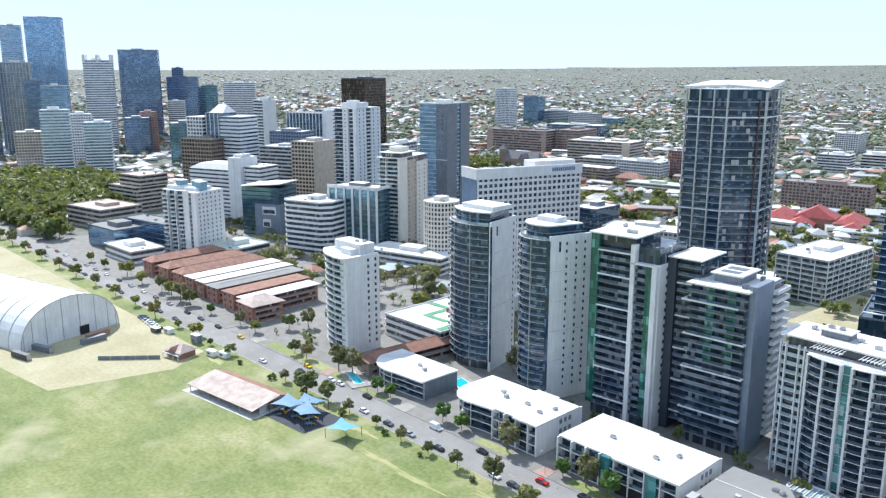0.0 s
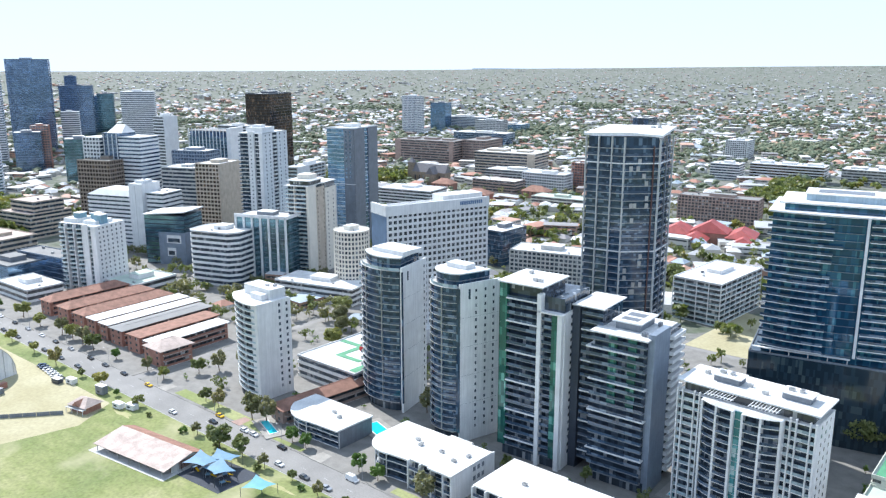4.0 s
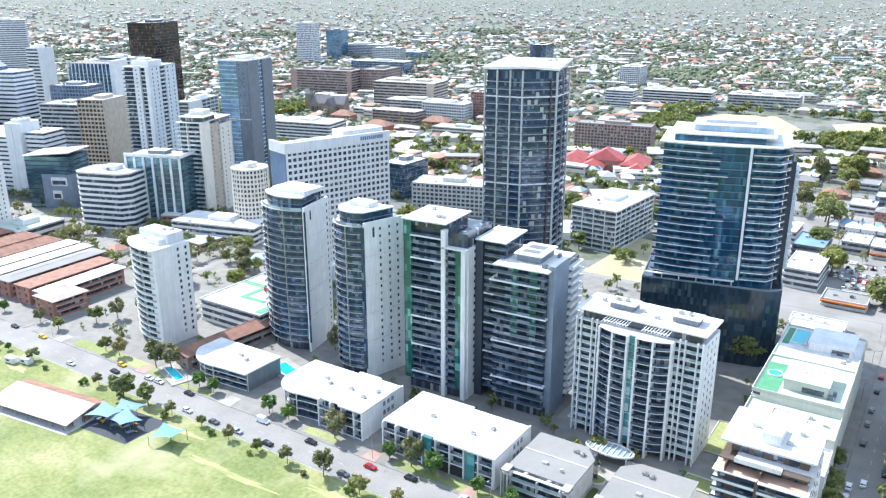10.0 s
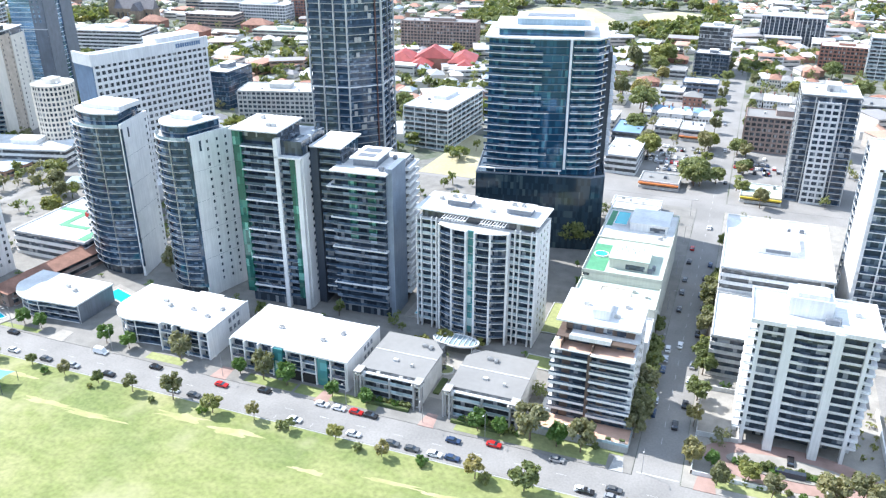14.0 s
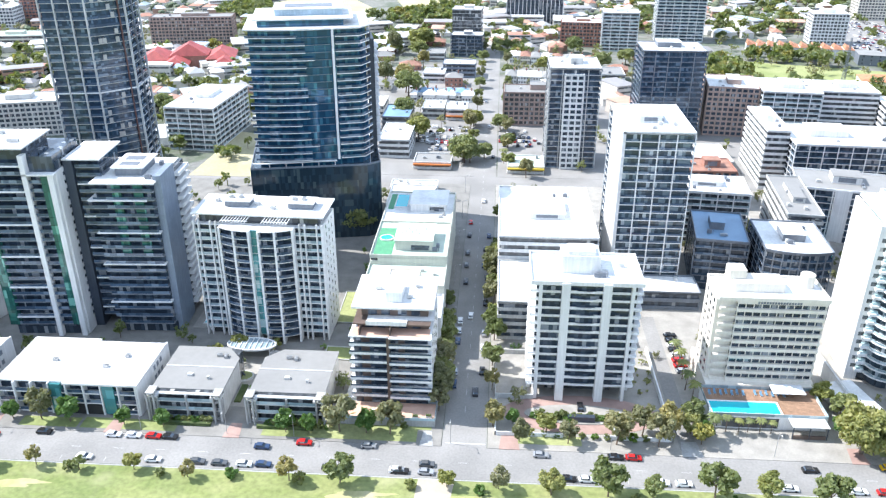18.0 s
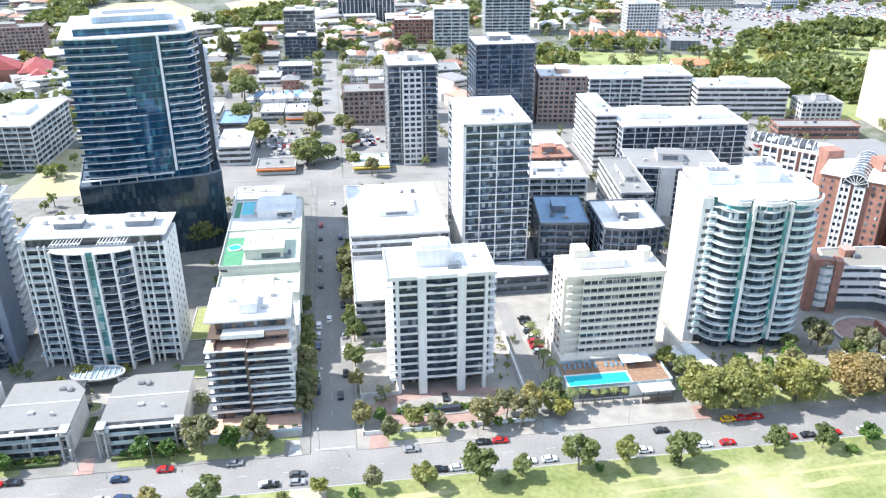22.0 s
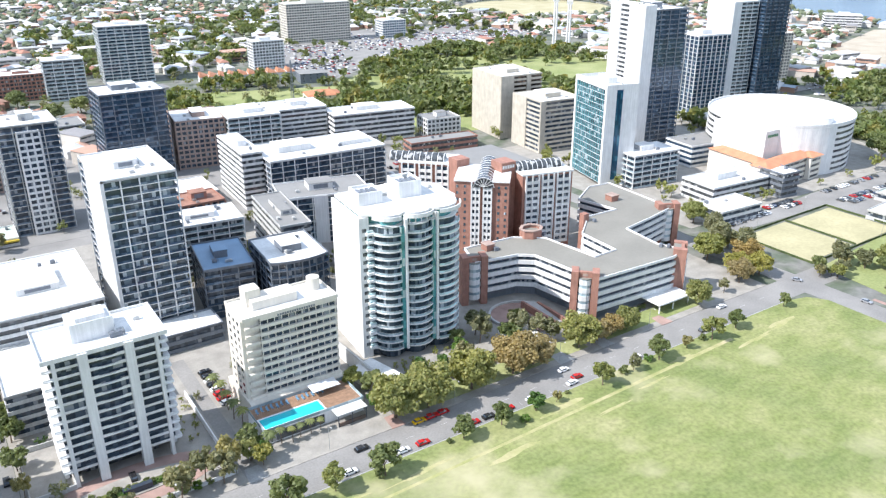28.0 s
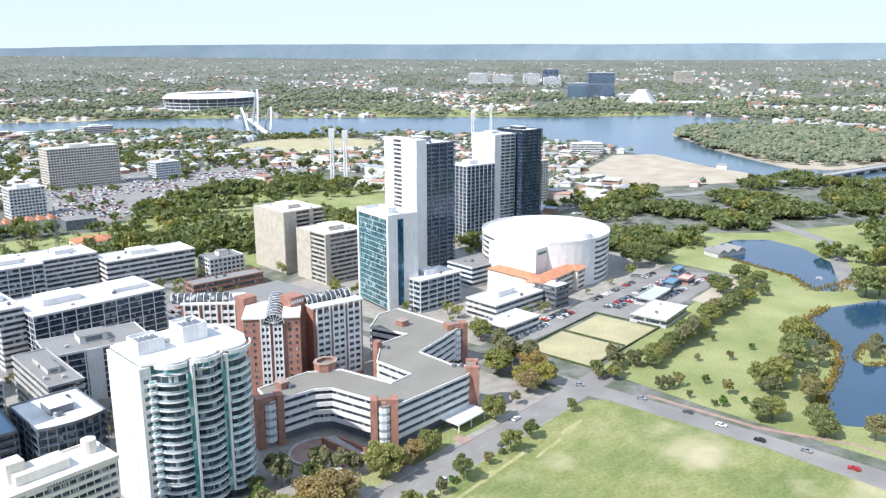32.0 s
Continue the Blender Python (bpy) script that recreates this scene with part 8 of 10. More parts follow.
for x, y, s, p in ((10, 187, 0.7, GUM), (24, 187, 0.7, GUM), (38, 187.5, 1.0, GUM), (50, 187.5, 0.9, GUM), (60, 193, 0.9, GOLD), (62, 200, 0.8, PLANE), (107, 188, 0.95, BIG_GOLD), (119, 187, 1.0, BIG_GOLD), (137, 188, 0.95, BIG_GOLD), (155, 188, 1.0, BIG_RUST), (165, 189, 1.0, BIG_RUST), (187, 189, 0.85, BIG_GOLD), (196, 188.5, 0.6, BIG_RUST), (204, 189, 0.6, BIG_RUST), (212, 189, 0.7, BIG_GOLD), (252, 188, 0.7, BIG_GOLD), (270, 189, 0.6, GUM), (143, 201, 0.9, GUM), (136, 204, 0.8, LIME), (158, 212, 1.0, GUM), (107, 204, 0.9, PLANE), (150, 216, 0.8, PLANE), (172, 207, 1.1, GUM), (146, 208, 1.1, LIME), (140, 198, 0.9, PLANE), (166, 204, 1.2, PLANE), (178, 202, 1.0, GUM), (182, 199, 0.9, GUM), (176, 212, 0.9, PLANE), (160, 218, 0.9, GUM), (127, 205, 0.8, LIME), (104, 196, 0.9, LIME), (103, 210, 0.9, PLANE), (62.5, 189, 0.9, GOLD), (64, 191, 0.8, LIME), (53, 192, 0.9, GUM), (46, 192, 0.9, GUM), (18, 192, 0.8, PLANE), (8, 195, 0.7, LIME)):
    plant(p, x, y, s)
# round the brick hotel's corner, the lane and the flats
for x, y, s, p in ((302, 218, 0.85, BIG_GUM), (292, 216, 0.8, BIG_GREEN), (290, 198, 0.75, BIG_GOLD), (298, 192, 0.7, BIG_GOLD), (308, 208, 0.8, BIG_GUM), (312, 220, 0.6, BIG_GOLD), (316, 232, 0.7, BIG_GUM), (325, 252, 0.7, BIG_GREEN), (284, 192, 0.7, BIG_RUST), (-337, 191, 0.8, PLANE), (-326, 215, 0.9, GUM), (-330, 206, 0.9, PLANE), (-318, 224, 1.0, GUM), (-340, 262, 0.9, BIG_GREEN), (-349, 319, 0.7, BIG_GREEN), (-330, 300, 0.7, BIG_GUM), (-318, 290, 0.6, BIG_GUM), (-310, 276, 0.6, BIG_GREEN), (-402, 189, 1.0, PLANE), (-414, 189, 0.9, GUM), (-427, 190, 1.0, PLANE), (-440, 190, 1.0, GUM), (-465, 189, 1.0, PLANE), (-490, 190, 1.1, PLANE), (-380, 190, 0.7, LIME), (-353, 192, 0.7, GUM)):
    plant(p, x, y, s)
# inner courts between the towers
for x, y, s, p in ((-128, 290, 0.8, BIG_GREEN), (-120, 300, 0.8, BIG_GREEN), (-113, 305, 0.7, BIG_GUM), (-138, 296, 0.7, BIG_GREEN), (-100, 312, 0.7, BIG_GREEN), (-214, 244, 0.9, GUM), (-206, 262, 0.8, GUM), (-60, 330, 0.8, BIG_GREEN), (-85, 229, 0.7, PLANE), (-73, 230, 0.6, PLANE), (-92, 224, 0.6, PLANE), (-90, 216, 0.6, LIME), (112, 330, 0.7, BIG_GREEN), (150, 305, 0.7, BIG_GREEN), (128, 292, 0.6, BIG_GREEN), (-5, 438, 0.6, BIG_GREEN), (-16, 430, 0.8, BIG_GREEN), (8, 455, 0.7, GUM), (-60, 520, 0.9, BIG_GREEN), (-46, 470, 0.8, BIG_GREEN), (-210, 500, 0.9, BIG_GREEN), (-225, 520, 0.8, BIG_GREEN), (-130, 540, 0.9, BIG_GUM)):
    plant(p, x, y, s)
for i in range(6):
    plant(PALM, 67.5 + i * 3.3 + grow.uniform(-0.4, 0.4), 195.2 + grow.uniform(-0.6, 0.6), 0.58)
for i in range(5):
    plant(PALM, 63.5 + grow.uniform(-0.7, 0.7), 210 + i * 6, 0.8)
plant(PALM, 6, 430, 1.1)
# the side street further north
for k in range(26):
    plant((PLANE, GUM, BIG_GREEN)[k % 3], (-12.5 if k % 2 else 8.5) + k * 0.1, 424 + k * 16 + grow.uniform(-4, 4), (0.9, 0.9, 0.55)[k % 3])
# lakeside park: lines of trees
for k in range(20):
    t = k / 19
    plant((BIG_GREEN, BIG_GREEN, BIG_GUM)[k % 3], 352 + 124 * t + grow.uniform(-3, 3), 163 + 9 * t + grow.uniform(-2.5, 2.5), grow.uniform(0.45, 0.7))
for x, y, s, p in ((426, 118, 0.9, BIG_GREEN), (412, 116, 0.7, BIG_GREEN), (395, 111, 0.8, BIG_GREEN), (380, 110, 0.6, BIG_GUM), (358, 112, 0.85, BIG_GREEN), (366, 108, 0.8, BIG_GREEN), (350, 106, 0.6, BIG_GUM), (325, 101, 0.65, BIG_GREEN), (329, 98, 0.6, BIG_GREEN), (326, 76, 0.65, BIG_GREEN), (331, 80, 0.6, BIG_GREEN), (356, 91, 0.7, BIG_GUM), (372, 96, 0.7, BIG_GUM), (404, 101, 0.7, BIG_GUM), (429, 108, 0.7, BIG_GUM), (436, 126, 0.6, BIG_GUM), (547, 114, 1.1, BIG_GREEN), (556, 108, 1.1, BIG_GREEN), (336, 60, 0.7, BIG_GUM), (334, 50, 0.6, BIG_GUM), (440, 84, 0.5, BIG_GUM), (448, 86, 0.55, BIG_GUM), (433, 84, 0.45, BIG_GUM), (520, 262, 1.0, BIG_GREEN), (540, 255, 1.0, BIG_GREEN), (552, 262, 1.1, BIG_GREEN)):
    plant(p, x, y, s)
for x, y in ((330, 145), (327, 134), (347, 135), (326, 122), (342, 122), (337, 113), (328, 119), (336, 143), (405, 156), (372, 150), (406, 135), (327, 148), (352, 128), (384, 138), (344, 148)):
    plant((GUM, LIME, PLANE)[int(x) % 3], x, y, grow.uniform(0.35, 0.65))
for k in range(16):
    plant((GUM, PLANE, GUM)[k % 3], grow.uniform(318, 350), grow.uniform(166, 181), grow.uniform(0.45, 0.85))
for k in range(14):
    plant(BIG_GREEN, grow.uniform(480, 540), grow.uniform(165, 200), grow.uniform(0.45, 0.7))

# shrubs and hedges in the front gardens
for x0, x1, y, n in ((-44, -17, 193.6, 16), (-66, -46, 189.6, 10), (-100, -82, 189.8, 9), (14, 44, 198.6, 18), (8, 52, 189.8, 12), (62, 66, 200, 5), (120, 160, 198, 14), (200, 232, 197.5, 12)):
    for i in range(n):
        plant((SHRUB, SHRUB_LIME)[i % 3 == 0], x0 + (x1 - x0) * (i + 0.5) / n, y + grow.uniform(-0.5, 0.5), grow.uniform(0.7, 1.15))


# ---- cars ----
PAINTS = [surface("car_paint_" + k, c, 0.25, 0.04, 1, 4, 0, 0, m, 0) for k, c, m in (("white", (0.78, 0.78, 0.78), 0), ("silver", (0.45, 0.46, 0.48), 0.5), ("black", (0.02, 0.02, 0.022), 0), ("red", (0.45, 0.02, 0.02), 0), ("blue", (0.04, 0.07, 0.14), 0.2), ("yellow", (0.75, 0.45, 0.02), 0), ("grey", (0.12, 0.125, 0.13), 0.3))]
COLOURS = ("white", "silver", "black", "red", "dark blue", "yellow", "dark grey")
LAMP = surface("lamp_lens", (0.7, 0.7, 0.68), 0.15, 0.02, 1, 4, 0, 0, 0, 0)
WHEEL = Shape().tube((0, -0.11, 0), (0, 0.11, 0), 0.33, 0.33, 10).mesh("wheel", BLACK)


def car_kind(k, van=False):
    e = tagged(new("van" if van else "car"), ("white delivery van" if van else COLOURS[k] + " parked car") + " with dark windows", "van" if van else "car", "cars on the avenue")
    l, w, hh = (5.4, 2.0, 2.3) if van else (4.5, 1.8, 1.45)
    side = [(-l / 2, 0.3), (l / 2, 0.3), (l / 2, 0.72), (l / 2 - 0.15, 0.84), (l * 0.24, 0.95), (-l * 0.38, 0.98), (-l / 2, 0.9)]
    s, n = Shape(), len(side)
    s.add([(x, -w / 2, z) for x, z in side] + [(x, w / 2, z) for x, z in side], [tuple(range(n)), tuple(range(2 * n - 1, n - 1, -1))] + [(i, n + i, n + (i + 1) % n, (i + 1) % n) for i in range(n)])
    f, b = (l * 0.36, -l / 2 + 0.02) if van else (l * 0.23, -l * 0.40)
    t, i = hh, 0.16
    s.add([(f - 0.75, -w / 2 + i, t), (b + 0.35, -w / 2 + i, t), (b + 0.35, w / 2 - i, t), (f - 0.75, w / 2 - i, t), (f - 0.8, -w / 2 + i, t - 0.08), (b + 0.3, -w / 2 + i, t - 0.08), (b + 0.3, w / 2 - i, t - 0.08), (f - 0.8, w / 2 - i, t - 0.08)], [(0, 3, 2, 1), (0, 1, 5, 4), (1, 2, 6, 5), (2, 3, 7, 6), (3, 0, 4, 7)])
    part("body", s.mesh("body", PAINTS[k]), e)
    g = Shape().add([(f, -w / 2 + 0.06, 0.93), (b, -w / 2 + 0.06, 0.95), (b, w / 2 - 0.06, 0.95), (f, w / 2 - 0.06, 0.93), (f - 0.75, -w / 2 + i + 0.01, t - 0.05), (b + 0.35, -w / 2 + i + 0.01, t - 0.05), (b + 0.35, w / 2 - i - 0.01, t - 0.05), (f - 0.75, w / 2 - i - 0.01, t - 0.05)], [(0, 1, 5, 4), (1, 2, 6, 5), (2, 3, 7, 6), (3, 0, 4, 7)])
    part("window_glass", g.mesh("window_glass", PAINTS[0] if van else GLASS_DARK), e)
    for x in (-l * 0.31, l * 0.31):
        for y in (-w / 2 + 0.08, w / 2 - 0.08):
            part("wheel", WHEEL, e, 0.33, x, y)
    return e


def plain_car(k):
    """The same car with its wheels in one running gear, for the packed car parks."""
    e = tagged(new("car"), COLOURS[k] + " car standing in a car park", "car", "cars in the car park")
    src = FLEET[k]
    part("body", [o for o in src.children if o.name.startswith("body")][0].data, e)
    part("window_glass", [o for o in src.children if o.name.startswith("window")][0].data, e)
    s = Shape()
    for x in (-1.4, 1.4):
        for y in (-0.82, 0.82):
            s.tube((x, y - 0.11, 0.33), (x, y + 0.11, 0.33), 0.33, 0.33, 8)
    part("running_gear", s.mesh("running_gear", BLACK), e)
    return e


FLEET = [car_kind(k) for k in range(7)]
VAN = car_kind(0, True)
LOT_FLEET = [plain_car(k) for k in range(7)]
for k, c in enumerate(LOT_FLEET):
    c.location = (-520 - k * 6.5, 172.2, 0.03)
drive = random.Random(12)
for k, c in enumerate(FLEET):
    c.location = (-24 + k * -9.4, 181.9 if k % 2 else 172.0, 0.03)
FLEET[5].location = (-335, 181.9, 0.03)
VAN.location = (-196.5, 182.2, 0.03)


def park_car(x, y, turn, k=None, z=0.03, fleet=None):
    if k is None:
        k = drive.choice((0, 0, 0, 1, 1, 2, 2, 3, 4, 6, 6))
    return copy_thing((fleet or FLEET)[k], pose(x, y, z, 0, 0, turn + drive.uniform(-2, 2)))


for x, y, k in ((-130, 182, 2), (-109, 182, 0), (-103, 182, 0), (-97, 182, 3), (-92, 182, 2), (-64, 179.5, 4), (-113, 172, 0), (-93, 172, 0), (-74, 171.8, 6), (-67, 171.8, 0), (-23, 171.8, 2), (-16, 175, 6), (-16, 171.8, 1), (16, 181, 1), (42, 181.4, 3), (90, 179.5, 2), (23, 171.6, 2), (54, 171.6, 0), (37, 181.4, 2), (28, 171.6, 0), (48, 171.6, 0), (82, 171.6, 0), (100, 171.6, 0), (107, 171.6, 3), (126, 171.6, 3), (140, 171.6, 3)):
    park_car(x, y, 0, k)
for x, y, k in ((171, 179.5, 0), (172, 173.6, 3), (168, 171.6, 0), (199, 171.6, 0), (132, 171.6, 2), (150, 171.6, 0), (185, 171.6, 1), (258, 180.5, 0), (236, 171.6, 6), (-280, 183.4, 5), (-260, 181.6, 0), (-254, 181.8, 0), (-226, 172.4, 0), (-172, 181, 2), (-145, 180, 3), (-277, 178, 2), (-211, 172, 6), (-199, 172, 1), (-184, 172, 2), (-158, 172, 0), (-299, 172.4, 0), (112, 181.8, 5), (116.5, 181.8, 3), (121, 181.8, 3), (-236, 181.8, 2), (-150, 172, 6)):
    park_car(x, y, 0, k)
for x, y, t in ((-3.5, 210, 90), (-6.5, 258, 90), (-9.5, 285, 90), (-10.5, 240, 90), (-2.5, 300, 90), (-2.2, 316, 90), (-9.6, 330, 90), (-4, 372, 90), (0, 440, 90), (-7, 450, 90), (-3, 500, 90), (-6, 560, 90), (307, 179, -60), (312, 150, -85), (312, 128, 95), (309, 112, -87), (306, 95, 93), (309, 78, -88), (306, 60, 92), (310, 40, -90)):
    park_car(x, y, t)
for x, y in ((-10.6, 214), (-10.6, 221), (-10.4, 247), (-10.3, 254), (-1.6, 222), (-1.5, 236), (-1.4, 246), (-1.3, 268), (-1.2, 275), (-1.0, 289), (-9.8, 300), (-9.7, 312), (-0.8, 330), (-9.5, 345)):
    park_car(x, y, 90, None, 0.03, LOT_FLEET)
for i in range(30):
    park_car(-620 + i * 9.1 + drive.uniform(-2, 2), 181.8 if i % 2 else 172.0, 0, None, 0.03, LOT_FLEET)
for row, (x0, x1, y, t) in enumerate(((332, 402, 243.5, 90), (332, 402, 238.5, 90), (418, 520, 243, 90), (418, 520, 229, 90), (424, 530, 224, 90), (430, 530, 210, 90))):
    n = int((x1 - x0) / 3.1)
    for i in range(n):
        if drive.random() < 0.72:
            park_car(x0 + i * 3.1, y + (i * 0.06 if row < 2 else 0), t, None, 0.14, LOT_FLEET)


# ---- city centre ----
CITY = (
    (-1310, 320, 21, 141, "curtain", GREY, CITY_NAVY),
    (-1369, 361, 45, 140, "fins", PALE, CITY_GREY),
    (-1693, 459, 36, 208, "bands", PALE, CITY_BLUE),
    (-1655, 492, 64, 225, "curtain", PALE, CITY_BLUE),
    (-1269, 369, 25, 112, "curtain", SLATE, CITY_NAVY),
    (-1237, 380, 35, 105, "curtain", PALE, CITY_BLUE),
    (-1346, 481, 44, 141, "bands", WHITE, CITY_GREY),
    (-1402, 561, 64, 160, "curtain", SLATE, CITY_NAVY),
    (-1593, 732, 60, 113, "curtain", GREY, CITY_NAVY),
    (-1600, 748, 22, 132, "curtain", GREY, CITY_NAVY),
    (-1639, 791, 36, 89, "curtain", GREY, CITY_BLUE),
    (-1624, 823, 32, 93, "curtain", GREY, CITY_TEAL),
    (-1484, 799, 62, 100, "bands", WHITE, CITY_GREY),
    (-1410, 647, 29, 71, "bands", WHITE, CITY_GREY),
    (-1058, 321, 33, 81, "bands", WHITE, CITY_BLUE),
    (-1152, 382, 32, 68, "grid", WHITE, CITY_GREY),
    (-1017, 357, 31, 63, "bands", WHITE, CITY_BLUE),
    (-1201, 481, 35, 59, "curtain", GREY, CITY_NAVY),
    (-1218, 513, 24, 66, "grid", BRICK, CITY_GREY),
    (-1042, 478, 37, 58, "curtain", GREY, CITY_TEAL),
    (-1119, 307, 37, 50, "grid", BEIGE, CITY_GREY),
)
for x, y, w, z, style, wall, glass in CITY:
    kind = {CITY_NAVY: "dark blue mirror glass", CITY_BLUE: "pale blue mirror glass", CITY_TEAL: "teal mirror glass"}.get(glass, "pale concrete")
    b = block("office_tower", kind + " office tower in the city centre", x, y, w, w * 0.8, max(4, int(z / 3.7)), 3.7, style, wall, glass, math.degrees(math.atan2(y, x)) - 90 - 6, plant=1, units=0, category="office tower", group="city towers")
    if style == "bands" and w > 40 and z > 140:
        for px in (2, w / 2, w - 2):
            b.add("crown_fin", Shape().box(px - 2, 0, z - 4, px + 2, w * 0.8, z + 9), WHITE)

# scattered blocks north of the avenue
for k, (x, y, w, d, n, style, wall, glass, label) in enumerate((
        (95, 745, 32, 22, 11, "balcony", WHITE, GLASS_GREY, "white apartment tower with curved balconies"), (152, 795, 45, 28, 17, "balcony", WHITE, GLASS_DARK, "tall white apartment tower"), (296, 790, 32, 20, 9, "grid", WHITE, GLASS_GREY, "plain white apartment slab"),
        (10, 885, 60, 24, 9, "fins", WHITE, GLASS_DARK, "dark apartment block with white frames"), (-40, 735, 26, 20, 12, "curtain", PALE, GLASS_GREY, "grey apartment block with a red sign"), (-40, 712, 28, 18, 6, "balcony", GREY, GLASS_DARK, "dark framed apartment block"),
        (60, 765, 40, 24, 7, "grid", BRICK, GLASS_GREY, "red brick apartments with arches"), (394, 930, 82, 26, 15, "grid", WARM, GLASS_GREY, "broad cream grey government office slab"), (512, 905, 32, 22, 7, "grid", WHITE, GLASS_BLUE, "white and blue office block"), (690, 1460, 55, 30, 7, "bands", WHITE, GLASS_GREY, "white apartment block by the river"))):
    block("apartment_block" if k < 7 else "office_building", label, x, y, w, d, n, 3.05, style, wall, glass, -4, units=0, category="apartment block" if k < 7 else "office building")
ORANGE_TILE = surface("orange_terrace_tile", (0.56, 0.26, 0.15), 0.85, 0.25, 0.25, 3)
h = House("terrace_row", "row of white townhouses with orange sawtooth roofs", 224, 742, -12, "townhouses")
for i in range(10):
    h.add("house_wall", Shape().box(i * 9, 0, 0, i * 9 + 8.6, 14, 8), WHITE)
    h.add("roof", Shape().add([(i * 9, -0.6, 7.8), (i * 9 + 8.8, -0.6, 7.8), (i * 9 + 8.8, 14.6, 7.8), (i * 9, 14.6, 7.8), (i * 9 + 1, 2, 11.5), (i * 9 + 1, 12, 11.5)], [(0, 1, 4), (1, 2, 5, 4), (2, 3, 5), (3, 0, 4, 5)]), ORANGE_TILE)
for x, y, w, d, z, m, label in ((-50, 348, 22, 26, 9, ROOF_WHITE, "white corner shop building"), (-52, 378, 24, 12, 6, ROOF_WHITE, "low white shop"), (62, 380, 22, 12, 8, ROOF_WHITE, "low white annexe"), (90, 420, 40, 30, 8, ROOF_WHITE, "white supermarket hall"), (60, 620, 40, 26, 8, ROOF_GREY, "grey workshop hall")):
    block("shop_building", label + " with a flat roof", x, y, w, d, max(1, int(z / 3.4)), 3.4, "bands", WHITE if m is not RED_ROOF else RED_PAINT, GLASS_GREY, 0, roof=m, plant=0, units=3, category="shop")


def pitched_house(x, y, w, d, z, wall, roof, turn, label, ridge=3.0):
    """A low house with a hip roof, a window row and a chimney."""
    h = House("house", label, x, y, turn, "house")
    FOOT.append((x, y, w, d, radians(turn)))
    h.add("wall", Shape().box(0, 0, 0, w, d, z), wall)
    a = min(w, d) * 0.45
    h.add("roof", Shape().add([(-0.6, -0.6, z), (w + 0.6, -0.6, z), (w + 0.6, d + 0.6, z), (-0.6, d + 0.6, z), (a, d / 2, z + ridge), (w - a, d / 2, z + ridge)], [(0, 1, 5, 4), (1, 2, 5), (2, 3, 4, 5), (3, 0, 4)]), roof)
    h.windows((0, 0), (w, 0), [w * (i + 0.5) / 4 for i in range(4)], 0.3, 3.0, max(1, int(z / 3)), 1.3, 1.3, GLASS_GREY)
    h.add("chimney", Shape().box(w * 0.7, d * 0.6, z, w * 0.7 + 1, d * 0.6 + 1, z + ridge + 1), BRICK)


pitched_house(276, 618, 30, 22, 6, WARM, surface("orange_clay_roof", (0.58, 0.25, 0.13), 0.85, 0.25, 0.25, 3), -12, "cream hall with an orange clay roof by the gardens", 3.4)
pitched_house(306, 700, 26, 22, 9, GREY, ROOF_GREY, -12, "grey clinic with a low roof beside the car park", 1.2)
h = House("lattice_mast", "slim grey steel lattice mast among trees", 262, 618, 0, "mast")
for dx, dy in ((-1.2, -1.2), (1.2, -1.2), (1.2, 1.2), (-1.2, 1.2)):
    h.add("mast_leg", Shape().tube((dx, dy, 0), (dx * 0.3, dy * 0.3, 38), 0.2, 0.14, 4), GREY)
for k in range(12):
    z, q = k * 3.1, 1.2 - k * 0.07
    h.add("mast_brace", Shape().tube((-q, -q, z), (q, -q, z + 3.1), 0.1, 0.1, 4).tube((q, -q, z), (-q, -q, z + 3.1), 0.1, 0.1, 4).tube((q, -q, z), (q, q, z + 3.1), 0.1, 0.1, 4), GREY)


YELLOW = surface("yellow_shop_front", (0.62, 0.46, 0.05), 0.6)
ORANGE = surface("orange_shop_front", (0.62, 0.20, 0.05), 0.6)
for x, y, w, d, z, m, front, label in ((-66, 436, 18, 34, 12, ROOF_WHITE, WHITE, "angular white showroom"), (-44, 418, 21, 16, 5, ROOF_GREY, ORANGE, "dark roofed shop with an orange front"), (-72, 494, 18, 30, 8, ROOF_BLUE, GREY, "blue roofed workshop"), (-48, 516, 15, 22, 8, ROOF_WHITE, PALE, "white warehouse"), (-32, 514, 14, 20, 9, ROOF_WHITE, ORANGE, "white shop with an orange awning"), (-42, 634, 26, 18, 13, ROOF_WHITE, SLATE, "grey and blue office house"), (-56, 615, 17, 20, 8, ROOF_WHITE, WHITE, "stacked white flats"), (-66, 690, 22, 20, 8, ROOF_GREY, PALE, "grey roofed workshop"), (8, 414, 20, 20, 6, ROOF_SAGE, YELLOW, "depot with a yellow front"), (-100, 426, 26, 34, 9, ROOF_WHITE, WHITE, "white store"), (-102, 470, 26, 24, 8, ROOF_GREY, PALE, "grey roofed store"), (-104, 520, 30, 26, 7, ROOF_WHITE, WARM, "cream store")):
    h = block("shop_building", label + " on the side street", x, y, w, d, max(1, int(z / 3.4)), 3.4, "bands", WHITE if front in (ORANGE, YELLOW) else front, GLASS_GREY, -1, roof=m, plant=0, units=3, category="shop")
    if front in (ORANGE, YELLOW):
        h.add("awning", Shape().box(0, -1.6, 2.7, w, 0.1, 3.5), front)
for i in range(9):
    pitched_house(-60 + i * 4.6, 560 + (i % 2) * 7, 8.5 if i % 3 else 4.2, 12, 5.0, WHITE, ROOF_BLUE if i % 2 else ROOF_WHITE, 0, "small white shop house with a sheet roof", 2.4)
